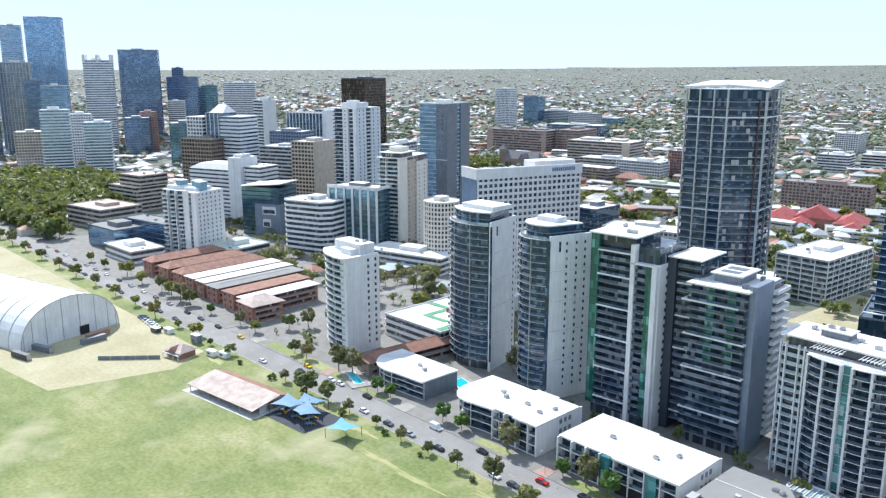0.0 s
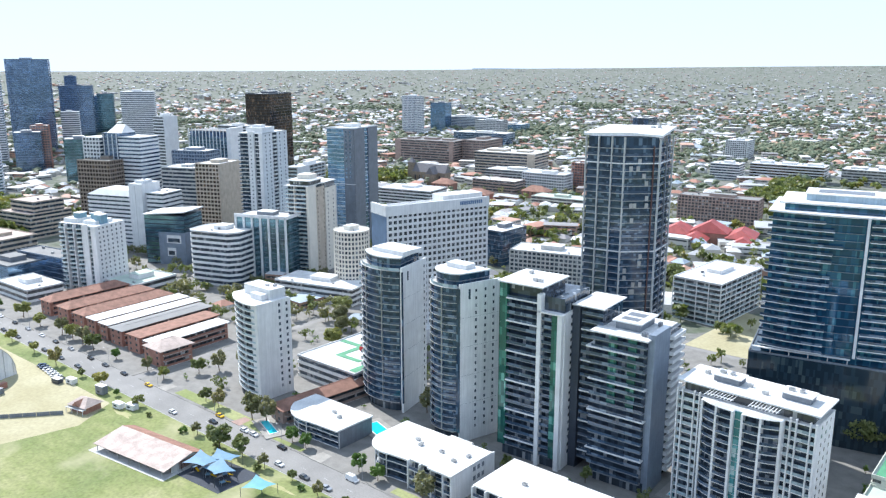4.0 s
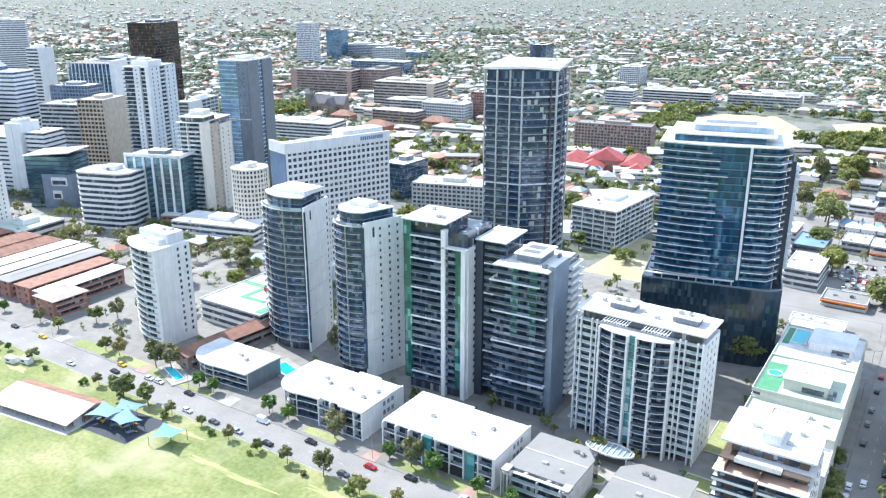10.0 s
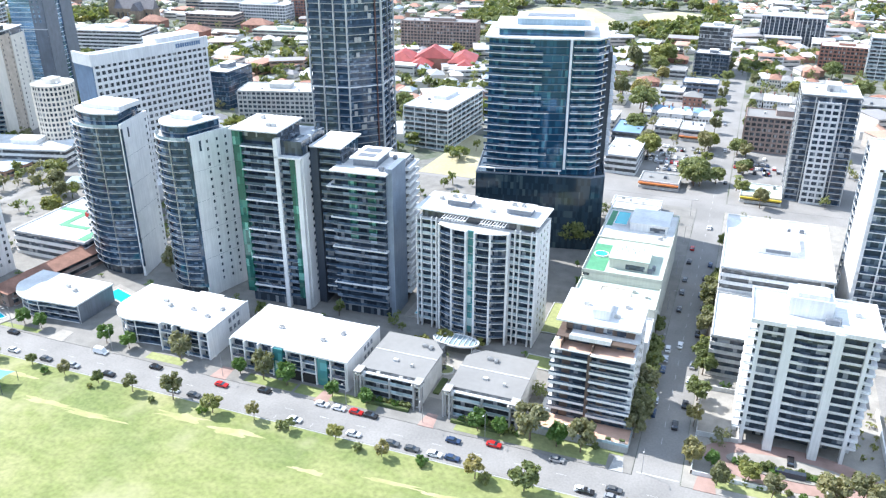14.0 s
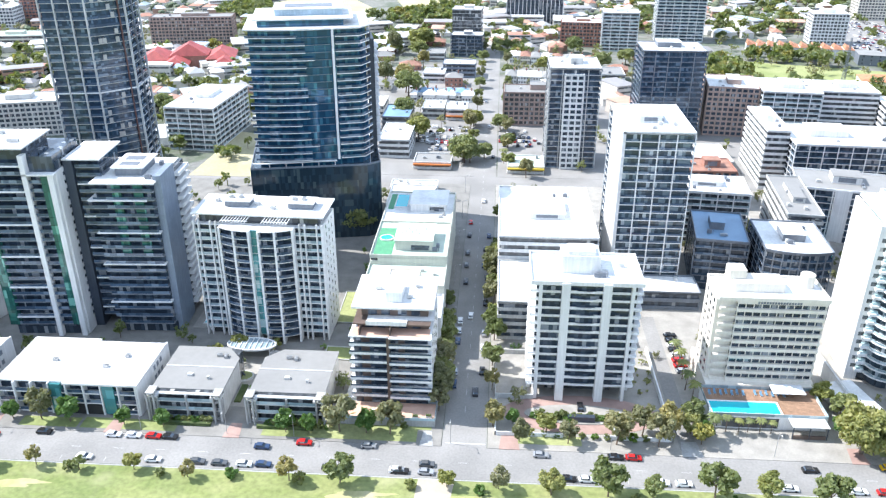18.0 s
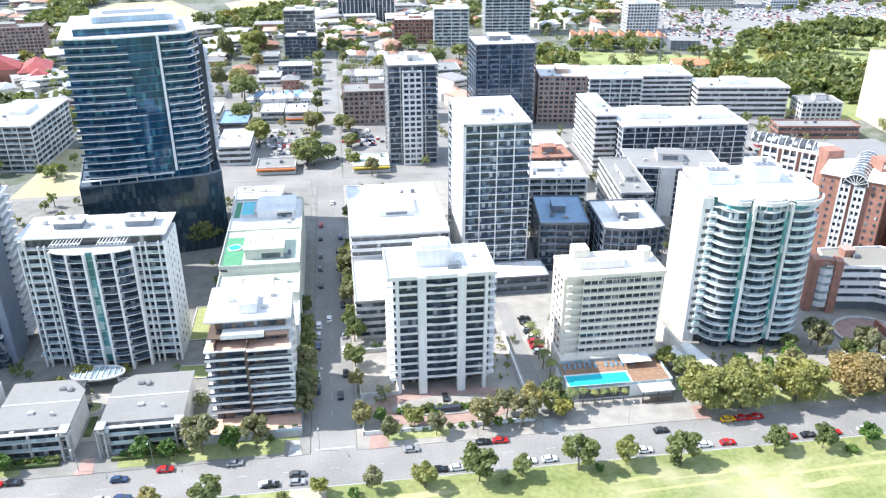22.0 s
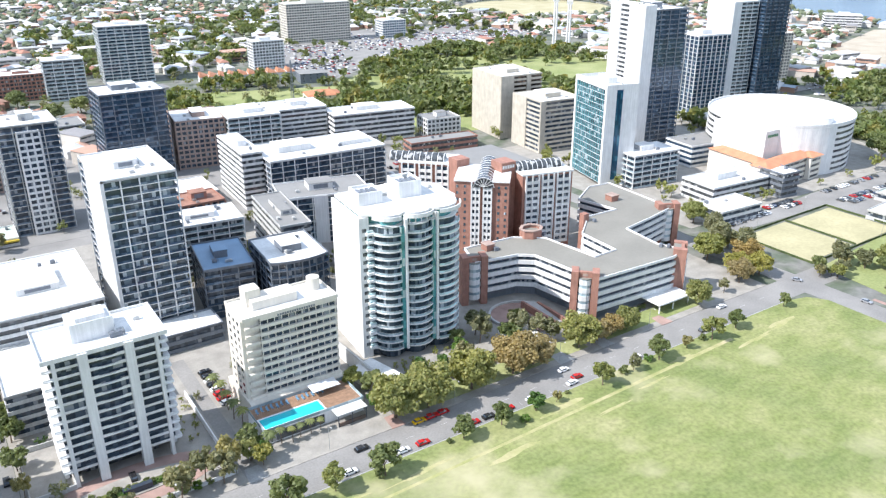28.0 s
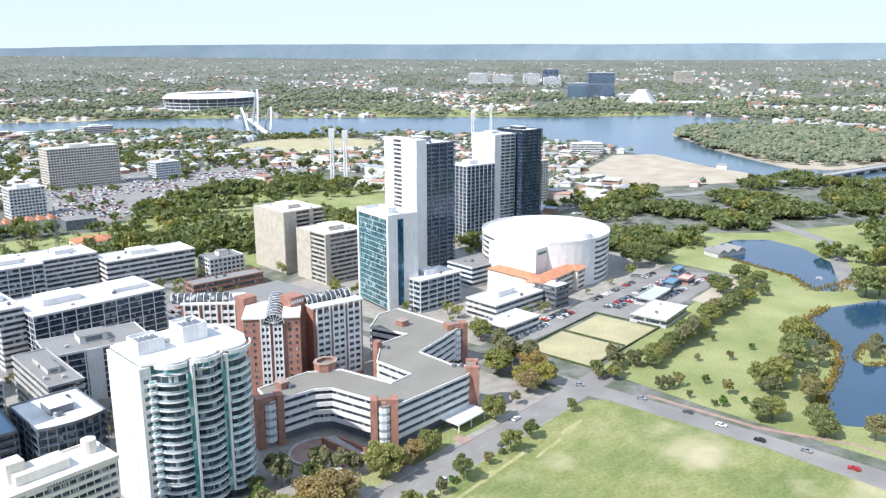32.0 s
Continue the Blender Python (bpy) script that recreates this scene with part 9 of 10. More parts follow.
for i in range(7):
    pitched_house(8 + i * 9.4, 616 - i * 1.2, 8.4, 20, 6.5, WHITE, ROOF_WHITE if i % 3 else ROOF_GREY, -2, "white terrace house with a pale roof", 2.6)
for i in range(8):
    pitched_house(12 + i * 9.0, 690 - i * 2.4, 8.2, 18, 6.5, WARM if i % 2 else WHITE, (ROOF_WHITE, TILE, ROOF_GREY)[i % 3], -3, "terrace house in a row", 2.8)
for x, y, w, d, z, wall, roof, t in ((-38, 604, 13, 12, 7, BRICK, ROOF_GREY, 0), (-78, 655, 17, 13, 4, BRICK, TILE, 10), (-104, 640, 18, 14, 4, WARM, TILE, 0), (-108, 690, 20, 14, 4, BRICK, ROOF_GREY, 5), (-66, 756, 18, 14, 4, BRICK, TILE, 0), (-96, 590, 18, 14, 4, WARM, ROOF_GREY, 0), (90, 650, 16, 12, 5, BRICK, TILE, -6), (112, 640, 16, 12, 5, WARM, ROOF_WHITE, -6)):
    pitched_house(x, y, w, d, z, wall, roof, t, "detached house with a hipped roof")
for x, y, sc in ((-66, 584, 1.25), (-48, 482, 0.9), (-17, 434, 0.9), (-70, 742, 1.1), (-13, 500, 0.7), (4, 494, 0.6), (18, 408, 0.6), (-84, 610, 1.0), (-90, 720, 1.0), (-60, 668, 0.8), (60, 585, 0.9), (86, 668, 1.0), (110, 690, 0.9), (40, 660, 0.7), (70, 735, 0.9), (-110, 560, 0.9), (-124, 610, 1.0)):
    plant(BIG_GREEN if int(x) % 3 else BIG_GUM, x, y, sc)
for row, (x0, y) in enumerate(((-58, 468), (-58, 474), (-40, 466), (4, 470), (4, 478), (-34, 452))):
    for i in range(7):
        park_car(x0 + i * 2.9, y, 90, None, 0.1, LOT_FLEET)


# ---- far landmarks in the east ----
def stadium():
    h = House("stadium", "large oval stadium with a white ring roof over dark walls", 1340, 2030, 0, "stadium")
    ell = [(140 * math.cos(a), 118 * math.sin(a)) for a in [6.28319 * i / 64 for i in range(64)]]
    h.add("bronze_wall", Shape().ring(inset(ell, 8), 6, 3, 30), surface("dark_blue_panel", (0.07, 0.09, 0.12), 0.5))
    h.rep("gallery", Shape().ring(inset(ell, 7), 3, 0, 1.6), WHITE, 4, 8.5, 3)
    masts = Shape()
    for i in range(32):
        c, d = math.cos(6.28319 * i / 32), math.sin(6.28319 * i / 32)
        masts.tube((134 * c, 112 * d, 4), (139 * c, 117 * d, 36), 0.7, 0.5)
    tagged(h.add("roof_masts", masts, WHITE), kind="stuff")
    s, n = Shape(), 64
    rings = [(140, 118, 34), (128, 106, 44), (104, 84, 47), (86, 66, 44)]
    for (a0, b0, z0), (a1, b1, z1) in zip(rings, rings[1:]):
        for i in range(n):
            p, q = 6.28319 * i / n, 6.28319 * (i + 1) / n
            s.add([(a0 * math.cos(p), b0 * math.sin(p), z0), (a0 * math.cos(q), b0 * math.sin(q), z0), (a1 * math.cos(q), b1 * math.sin(q), z1), (a1 * math.cos(p), b1 * math.sin(p), z1)], [(0, 1, 2, 3)])
    h.add("ring_roof", s, FABRIC, 0, "white fabric ring roof")
    h.add("seating_bowl", Shape().ring(inset(ell, 20), 30, 0, 20), GREY)
    h.add("podium", Shape().prism(inset(ell, -12), 0, 4), PALE)


stadium()


def arch_bridge():
    h = House("arch_bridge", "white double arch footbridge over the river", 1030, 1400, -31, "bridge")
    for side, x0 in ((-1, -22), (1, 22), (1, -4)):
        s, pts = Shape(), []
        for i in range(15):
            u = i / 14
            pts.append((x0 + side * 8 * math.sin(3.14159 * u), -55 + 110 * u, 80 * math.sin(3.14159 * u) * (1 if x0 == -4 else 0.55)))
        ring = [(px + 2.2 * math.cos(1.047 * j), py, pz + 2.2 * math.sin(1.047 * j)) for px, py, pz in pts for j in range(6)]
        s.add(ring, [(6 * i + j, 6 * i + (j + 1) % 6, 6 * i + 6 + (j + 1) % 6, 6 * i + 6 + j) for i in range(14) for j in range(6)])
        h.add("arch", s, WHITE)
    h.add("deck", Shape().box(-5, -190, 6, 5, 190, 8), WHITE)
    for y in (-150, -100, 100, 150):
        h.add("pier", Shape().box(-3, y - 2, -2, 3, y + 2, 6), PALE)


arch_bridge()
for x, y, w, n, style, wall, glass, label in ((2490, 2005, 74, 14, "grid", WHITE, CITY_GREY, "pale riverside apartment tower"), (2555, 1935, 74, 12, "grid", WHITE, CITY_GREY, "pale riverside apartment tower"), (2640, 1850, 62, 13, "grid", WHITE, CITY_GREY, "pale riverside apartment tower"), (2620, 1740, 64, 11, "grid", WHITE, CITY_BLUE, "white and blue riverside apartments"), (2700, 1800, 60, 18, "curtain", PALE, CITY_NAVY, "far blue riverside office tower"), (2308, 1440, 72, 15, "curtain", PALE, CITY_BLUE, "low wing of a blue glass casino hotel"), (2345, 1385, 86, 25, "curtain", PALE, CITY_NAVY, "curved blue glass casino hotel"), (2985, 1376, 68, 15, "bands", WARM, GLASS_GREY, "cream apartment tower beyond the river"), (2330, 1260, 80, 6, "bands", WHITE, GLASS_GREY, "broad white casino hall"), (2260, 1040, 150, 4, "bands", WHITE, GLASS_GREY, "long white casino hall"), (1068, 655, 48, 5, "bands", WHITE, GLASS_GREY, "white rowing club building")):
    h = block("resort_building", label, x, y, w, w * 0.5, n, 3.4, style, wall, glass, -50, units=0, category="hotel")
    h.e.location.z = rise(x, y)
h = House("glass_pyramid", "stepped white glass atrium dome of the casino", 2235, 1135, -20, "atrium", z=3)
for i in range(8):
    r = 54 - i * 5.5
    h.add("tier", Shape().prism([(r * math.cos(6.28319 * j / 8), r * math.sin(6.28319 * j / 8)) for j in range(8)], i * 6, i * 6 + 6), WHITE if i % 2 else FABRIC)
for k, (x, y, z) in enumerate(((655, 742, 64), (664, 728, 62), (1236, 940, 62), (1047, 834, 58))):
    h = House("floodlight_tower", "tall white stadium floodlight tower", x, y, -45, "floodlight", "floodlight towers")
    h.add("mast", Shape().tube((-1.6, 0, 0), (-1.2, 0, z - 12), 1.3, 1.0, 8).tube((1.6, 0, 0), (1.2, 0, z - 12), 1.3, 1.0, 8), WHITE)
    h.add("lamp_panel", Shape().box(-3.6, -0.6, z - 13, 3.6, 0.6, z), WHITE)
    for j in range(3):
        h.add("lamp_bank", Shape().box(-3.3, -0.9, z - 11.5 + j * 4, 3.3, -0.6, z - 9 + j * 4), LAMP)
h = House("road_bridge", "low concrete causeway bridge", 960, 309, -14, "bridge")
h.add("deck", Shape().box(0, -7, 4, 420, 7, 5.2), CONCRETE)
h.add("rail", Shape().box(0, -7.2, 5.2, 420, -7, 6.4).box(0, 7, 5.2, 420, 7.2, 6.4), PALE)
for i in range(12):
    h.add("pier", Shape().box(20 + i * 34, -5, -1, 22 + i * 34, 5, 4), CONCRETE)
sheet("road_causeway", [(560, 430), (700, 415), (790, 390), (844, 357), (962, 301), (968, 317), (850, 372), (795, 405), (700, 430), (560, 445)], ASPHALT, "asphalt causeway road towards the bridge", 0.6, category="road")
sheet("road_riverside", [(560, 120), (700, 170), (800, 300), (790, 306), (690, 180), (560, 132)], ASPHALT, "asphalt road along the lakes", 0.4, category="road")


# ---- the suburbs ----
def inside(poly, x, y):
    hit = False
    for (x0, y0), (x1, y1) in zip(poly, poly[1:] + poly[:1]):
        if (y0 > y) != (y1 > y) and x < (x1 - x0) * (y - y0) / (y1 - y0) + x0:
            hit = not hit
    return hit


WATERWAY = [(120, 1750), (597, 1602), (790, 1540), (960, 1262), (1130, 1120), (1205, 806), (1175, 648), (1112, 500), (1044, 361), (1040, 250), (1100, 160), (1500, -300), (2600, -300), (1733, 362), (1921, 663), (1961, 891), (1723, 1080), (1449, 1400), (1224, 1605), (955, 1865), (725, 1934), (120, 2100)]
ISLE = [(1455, 665), (1300, 545), (1160, 375), (1180, 310), (1260, 262), (1420, 255), (1630, 345), (1780, 450), (1770, 550), (1690, 675), (1570, 705)]
LAKES = [[(623, 246), (660, 226), (660, 190), (632, 160), (600, 135), (560, 122), (535, 150), (560, 185), (592, 210)], [(484, 132), (560, 110), (520, 40), (440, -20), (360, 20), (346, 73), (372, 86), (404, 92), (437, 99)]]
FIELD = [(-290, 965), (-257, 1066), (-50, 1085), (-55, 975), (-100, 935), (-140, 900)]
SANDS = [(882, 515), (930, 550), (1108, 605), (1160, 560), (1079, 444), (1050, 372), (983, 346), (891, 399), (833, 435), (845, 480)]
GARDENS = [(150, 600), (330, 470), (560, 470), (640, 560), (640, 760), (520, 768), (400, 730), (322, 676), (180, 720)]
CAR_LOT = [(325, 690), (400, 742), (470, 772), (600, 790), (720, 840), (660, 960), (500, 1000), (340, 900)]
GLADE = [(425, 655), (415, 595), (470, 560), (560, 548), (612, 560), (650, 650), (560, 694), (470, 682)]
COURTS = [(200, 700), (235, 590), (330, 575), (352, 640), (340, 760), (230, 770)]
taken = [(ob.location.x, ob.location.y) for ob in scene.collection.objects if ob.get("category") and ob.parent is None and ob.get("kind") != "structure" and ob.get("category") not in ("tree", "car", "sun lounger")]
cells = {}
for x, y in taken:
    for dx in (0, 25):
        for dy in (0, 25):
            cells[int((x + dx) // 40), int((y + dy) // 40)] = True
for x, y, w, d, a in FOOT:
    for i in range(int(w / 12) + 2):
        for j in range(int(d / 12) + 2):
            u, v = min(w, i * 12), min(d, j * 12)
            cells[int((x + u * math.cos(a) - v * math.sin(a)) // 40), int((y + u * math.sin(a) + v * math.cos(a)) // 40)] = True


def zone(x, y):
    """What stands at a place of the wider city: nothing, woods, gardens, cars or suburb."""
    if inside(WATERWAY, x, y):
        return "wood" if inside(ISLE, x, y) else ""
    if any(inside(k, x, y) for k in LAKES) or math.hypot(x - 900, y - 1072) < 132 or inside(SANDS, x, y) or math.hypot((x - 1340) / 1.2, y - 2030) < 150:
        return ""
    if inside(GARDENS, x, y):
        return "garden"
    if inside(CAR_LOT, x, y):
        return "lot"
    r = math.hypot(x, y)
    if 700 < x < 1110 and 20 < y < 370 or 540 < x < 900 and 100 < y < 420:
        return "wood" if noise.noise((x * 0.012, y * 0.012, 0)) > (0.0 if x > 700 else 0.16) else ""
    if 318 < x < 700 and y < 330:
        return ""
    if -1010 < x < -640 and 190 < y < 345 and x + y < -430:
        return "wood"
    if x > 900 and 880 < y - 0.0 and r < 2600 and r > 1500:
        n = noise.noise((x * 0.004, y * 0.004, 3))
        return "wood" if n > 0.0 else "open" if n > -0.25 else "suburb"
    if inside(FIELD, x, y):
        return ""
    if -320 < x < -20 and 880 < y < 1110:
        return "wood"
    if y < 425 and -640 < x < 330 or y < 186:
        return ""
    n = noise.noise((x * 0.0035, y * 0.0035, 7))
    return "wood" if n > (0.0 if x > 500 and r > 1600 else 0.45) else "suburb"


def scale_at(x, y, z):
    return max(0.3, (151 - z) / 151) * (1.5 if math.hypot(x, y) > 2300 else 1.25 if math.hypot(x, y) > 1500 else 1)


rng = random.Random(5)
roofs, walls, woods, lots, panes, groves = Shape(), Shape(), Shape(), Shape(), Shape(), Shape()
ICO = [(0, 0, 1), (0.894, 0, 0.447), (0.276, 0.851, 0.447), (-0.724, 0.526, 0.447), (-0.724, -0.526, 0.447), (0.276, -0.851, 0.447), (0.724, 0.526, -0.3), (-0.276, 0.851, -0.3), (-0.894, 0, -0.3), (-0.276, -0.851, -0.3), (0.724, -0.526, -0.3)]
ICO_F = [(0, 1, 2), (0, 2, 3), (0, 3, 4), (0, 4, 5), (0, 5, 1), (1, 6, 2), (2, 7, 3), (3, 8, 4), (4, 9, 5), (5, 10, 1), (2, 6, 7), (3, 7, 8), (4, 8, 9), (5, 9, 10), (1, 10, 6)]


def far_tree(x, y, z, r, h, near):
    if near:
        v, f = leaf_cloud(rng, 9, 5, r, r * rng.uniform(0.8, 1.2), h * 0.36, h * 0.62, r * 0.33, 0.2)
        groves.add([(x + a, y + b, z + c) for a, b, c in v], f)
        groves.tube((x, y, z - 0.2), (x, y, z + h * 0.5), 0.3, 0.2, 3)
        return
    for _ in range(1 if math.hypot(x, y) > 2300 else 2):
        a, d = rng.uniform(0, 6.283), rng.uniform(0, 0.75) * r
        q, cz = r * rng.uniform(0.5, 0.85), z + h * rng.uniform(0.45, 0.85)
        woods.add([(x + d * math.cos(a) + px * q * rng.uniform(0.65, 1.25), y + d * math.sin(a) + py * q * rng.uniform(0.65, 1.25), cz + pz * q * 0.8 * rng.uniform(0.65, 1.2)) for px, py, pz in ICO], ICO_F)


def far_house(x, y, z, s, big):
    a = radians(rng.choice((0, 90, 25, 115)) + rng.uniform(-5, 5))
    w, d, h = (rng.uniform(16, 34), rng.uniform(12, 20), rng.choice((5, 6, 7.5, 9, 10.5))) if big else (rng.uniform(10, 16), rng.uniform(9, 13), rng.uniform(3, 6))
    w, d, h = w * s, d * s, h * s
    c, n = math.cos(a), math.sin(a)

    def at(px, py, pz):
        return (x + c * px - n * py, y + n * px + c * py, z + pz)

    b = [at(-w / 2, -d / 2, -1), at(w / 2, -d / 2, -1), at(w / 2, d / 2, -1), at(-w / 2, d / 2, -1), at(-w / 2, -d / 2, h), at(w / 2, -d / 2, h), at(w / 2, d / 2, h), at(-w / 2, d / 2, h)]
    walls.add(b, [(0, 1, 5, 4), (1, 2, 6, 5), (2, 3, 7, 6), (3, 0, 4, 7)])
    if big:
        for i in range(max(1, int(h / 3.3))):
            z0 = h * (i + 0.35) / max(1, int(h / 3.3))
            panes.quad(at(-w / 2 + 1, -d / 2 - 0.1, z0), at(w / 2 - 1, -d / 2 - 0.1, z0), at(w / 2 - 1, -d / 2 - 0.1, z0 + 1.3), at(-w / 2 + 1, -d / 2 - 0.1, z0 + 1.3))
            panes.quad(at(w / 2 + 0.1, -d / 2 + 1, z0), at(w / 2 + 0.1, d / 2 - 1, z0), at(w / 2 + 0.1, d / 2 - 1, z0 + 1.3), at(w / 2 + 0.1, -d / 2 + 1, z0 + 1.3))
            panes.quad(at(-w / 2 - 0.1, d / 2 - 1, z0), at(-w / 2 - 0.1, -d / 2 + 1, z0), at(-w / 2 - 0.1, -d / 2 + 1, z0 + 1.3), at(-w / 2 - 0.1, d / 2 - 1, z0 + 1.3))
    o = 0.5 * s
    e = 0.04 * d if big else 0.28 * d
    roofs.add([at(-w / 2 - o, -d / 2 - o, h), at(w / 2 + o, -d / 2 - o, h), at(w / 2 + o, d / 2 + o, h), at(-w / 2 - o, d / 2 + o, h), at(-w / 2 + d * 0.35, 0, h + e), at(w / 2 - d * 0.35, 0, h + e)], [(0, 1, 5, 4), (1, 2, 5), (2, 3, 4, 5), (3, 0, 4)])


for k in range(50000):
    bearing = radians(rng.uniform(4, 171))
    r = 430 + 1300 * rng.random() ** 0.75 if k % 3 == 0 else 1300 + 1500 * rng.random() if k % 3 == 1 else 2300 + 2560 * rng.random()
    x, y = r * math.cos(bearing), r * math.sin(bearing)
    kind = zone(x, y)
    if not kind or (r < 1500 and (int(x // 40), int(y // 40)) in cells):
        continue
    z = rise(x, y)
    s = scale_at(x, y, z)
    if kind == "suburb":
        if rng.random() < (0.54 if r < 1300 else 0.33):
            far_house(x, y, z, s, rng.random() < (0.24 if r < 1300 else 0.1))
        else:
            far_tree(x, y, z, rng.uniform(3.8, 7.2) * s, rng.uniform(6.5, 12) * s, r < 900)
    elif kind == "wood":
        for _ in range(3):
            dx, dy = rng.gauss(0, 14) * s, rng.gauss(0, 14) * s
            if zone(x + dx, y + dy) == "wood":
                far_tree(x + dx, y + dy, z, rng.uniform(5, 8) * s, rng.uniform(8, 14) * s, r < 1100)
    elif kind == "open" and rng.random() < 0.4:
        far_tree(x, y, z, rng.uniform(4, 6), rng.uniform(6, 9), False)
for k in range(1500):
    x, y = rng.uniform(150, 640), rng.uniform(470, 770)
    keep = 0.1 if inside(GLADE, x, y) else 0.05 if inside(COURTS, x, y) and y > 660 else 0.9
    if inside(GARDENS, x, y) and (int(x // 40), int(y // 40)) not in cells and rng.random() < keep and noise.noise((x * 0.016, y * 0.016, 1)) > -0.3:
        far_tree(x, y, 0, rng.uniform(3.5, 8.5), rng.uniform(7, 16), True)
for k in range(1000):
    x, y = rng.uniform(120, 800), rng.uniform(760, 1240)
    if not inside(CAR_LOT, x, y) and (int(x // 40), int(y // 40)) not in cells and math.hypot(x - 900, y - 1072) > 150 and noise.noise((x * 0.012, y * 0.012, 4)) > -0.15:
        far_tree(x, y, 0, rng.uniform(4.5, 7.5), rng.uniform(8, 14), True)
for k in range(700):
    x, y = rng.uniform(540, 1100), rng.uniform(20, 420)
    if zone(x, y) == "wood":
        far_tree(x, y, 0, rng.uniform(4.5, 7.5), rng.uniform(8, 13), True)
for k in range(1500):
    x, y = rng.uniform(-1010, -640), rng.uniform(190, 345)
    if zone(x, y) == "wood" and (int(x // 40), int(y // 40)) not in cells:
        far_tree(x, y, 0, rng.uniform(5, 8.5), rng.uniform(11, 20), True)
for k in range(200):
    t = rng.random()
    far_tree(600 + 600 * t + rng.uniform(-60, 10), 1590 - 560 * t + rng.uniform(-70, -10), 0, rng.uniform(4, 7), rng.uniform(6, 11), True)
for k in range(160):
    t = rng.random()
    far_tree(960 + 1000 * t + rng.uniform(0, 40), 1880 - 990 * t + rng.uniform(0, 50), 0.5, rng.uniform(4, 8), rng.uniform(7, 12), False)
# yards behind the avenue: sheds and trees among the towers
for x0, x1, y0, y1, n in ((-640, -345, 262, 390, 150), (-345, -60, 285, 388, 60), (140, 290, 310, 388, 40), (-760, -640, 186, 260, 20)):
    for k in range(n):
        x, y = rng.uniform(x0, x1), rng.uniform(y0, y1)
        if (int(x // 40), int(y // 40)) in cells and rng.random() < 0.6:
            continue
        if rng.random() < 0.25:
            far_house(x, y, 0, 0.9, rng.random() < 0.3)
        else:
            far_tree(x, y, 0, rng.uniform(2.5, 4.5), rng.uniform(5, 9), True)
# rows of parked cars on the large lots
for k in range(2200):
    x, y = rng.uniform(325, 720), rng.uniform(690, 1000)
    y = round(y / 8.5) * 8.5 + rng.choice((-2.4, 2.4))
    if inside(CAR_LOT, x, y) and noise.noise((x * 0.02, y * 0.02, 5)) > -0.2:
        lots.box(x - 1, y - 2.2, 0.3, x + 1, y + 2.2, 1.0).box(x - 0.85, y - 1.2, 1.0, x + 0.85, y + 1.2, 1.5)
for k in range(300):
    x, y = rng.uniform(325, 720), rng.uniform(720, 1000)
    if inside(CAR_LOT, x, y) and noise.noise((x * 0.018, y * 0.018, 9)) > 0.05:
        far_tree(x, y, 0, rng.uniform(2.5, 5.5), rng.uniform(5, 9), True)
for x0, x1, y0, y1 in ((6, 44, 336, 386), (-84, -62, 340, 386), (70, 120, 432, 470), (230, 282, 400, 470), (-120, -72, 440, 500), (-40, -16, 452, 505), (6, 56, 462, 500), (-180, -132, 500, 560), (660, 760, 380, 440)):
    for k in range(46):
        x, y = rng.uniform(x0, x1), y0 + 5.6 * rng.randrange(max(1, int((y1 - y0) / 5.6)))
        lots.box(x - 0.95, y - 2.2, 0.3, x + 0.95, y + 2.2, 1.0).box(x - 0.85, y - 1.2, 1.0, x + 0.85, y + 1.2, 1.5)

ROOFS = islands("suburb_roofs", [(0, (0.62, 0.62, 0.61)), (0.26, (0.42, 0.43, 0.44)), (0.5, (0.72, 0.71, 0.69)), (0.60, (0.40, 0.20, 0.14)), (0.76, (0.28, 0.27, 0.27)), (0.86, (0.50, 0.30, 0.22)), (0.93, (0.35, 0.42, 0.48))], 0.7)
WALLS = islands("suburb_walls", [(0, (0.66, 0.63, 0.58)), (0.35, (0.50, 0.46, 0.41)), (0.6, (0.42, 0.26, 0.19)), (0.8, (0.72, 0.71, 0.69))], 0.8)
GROVE = leaves("grove_leaves", (0.18, 0.21, 0.095), (0.27, 0.29, 0.13), (0.38, 0.38, 0.19), 0.045)
WOODS = islands("far_foliage", [(0, (0.135, 0.165, 0.10)), (0.3, (0.18, 0.205, 0.125)), (0.55, (0.12, 0.16, 0.09)), (0.75, (0.22, 0.235, 0.145)), (0.92, (0.27, 0.25, 0.15))], 0.85, 0.6, 0.4)
CARS = islands("far_car_paint", [(0, (0.75, 0.75, 0.75)), (0.4, (0.35, 0.36, 0.38)), (0.62, (0.04, 0.04, 0.045)), (0.82, (0.35, 0.03, 0.03)), (0.9, (0.06, 0.09, 0.2))], 0.35)
tagged(new("suburb_roof", roofs.mesh("suburb_roof", ROOFS)), "white, grey and clay roofs of the far suburbs", "roofs", kind="stuff")
tagged(new("suburb_wall", walls.mesh("suburb_wall", WALLS)), "pale and brick house walls of the far suburbs", "houses", kind="stuff")
tagged(new("suburb_window", panes.mesh("suburb_window", GLASS_GREY)), "dark ribbon windows of the low city blocks", "windows", kind="stuff")
tagged(new("grove", groves.mesh("grove", GROVE)), "green, olive and golden trees of the parks and streets", "trees", kind="stuff")
tagged(new("woodland", woods.mesh("woodland", WOODS)), "scattered dark green trees of the far suburbs", "trees", kind="stuff")
tagged(new("parked_cars", lots.mesh("parked_cars", CARS)), "rows of parked cars on far car parks", "cars", kind="stuff")


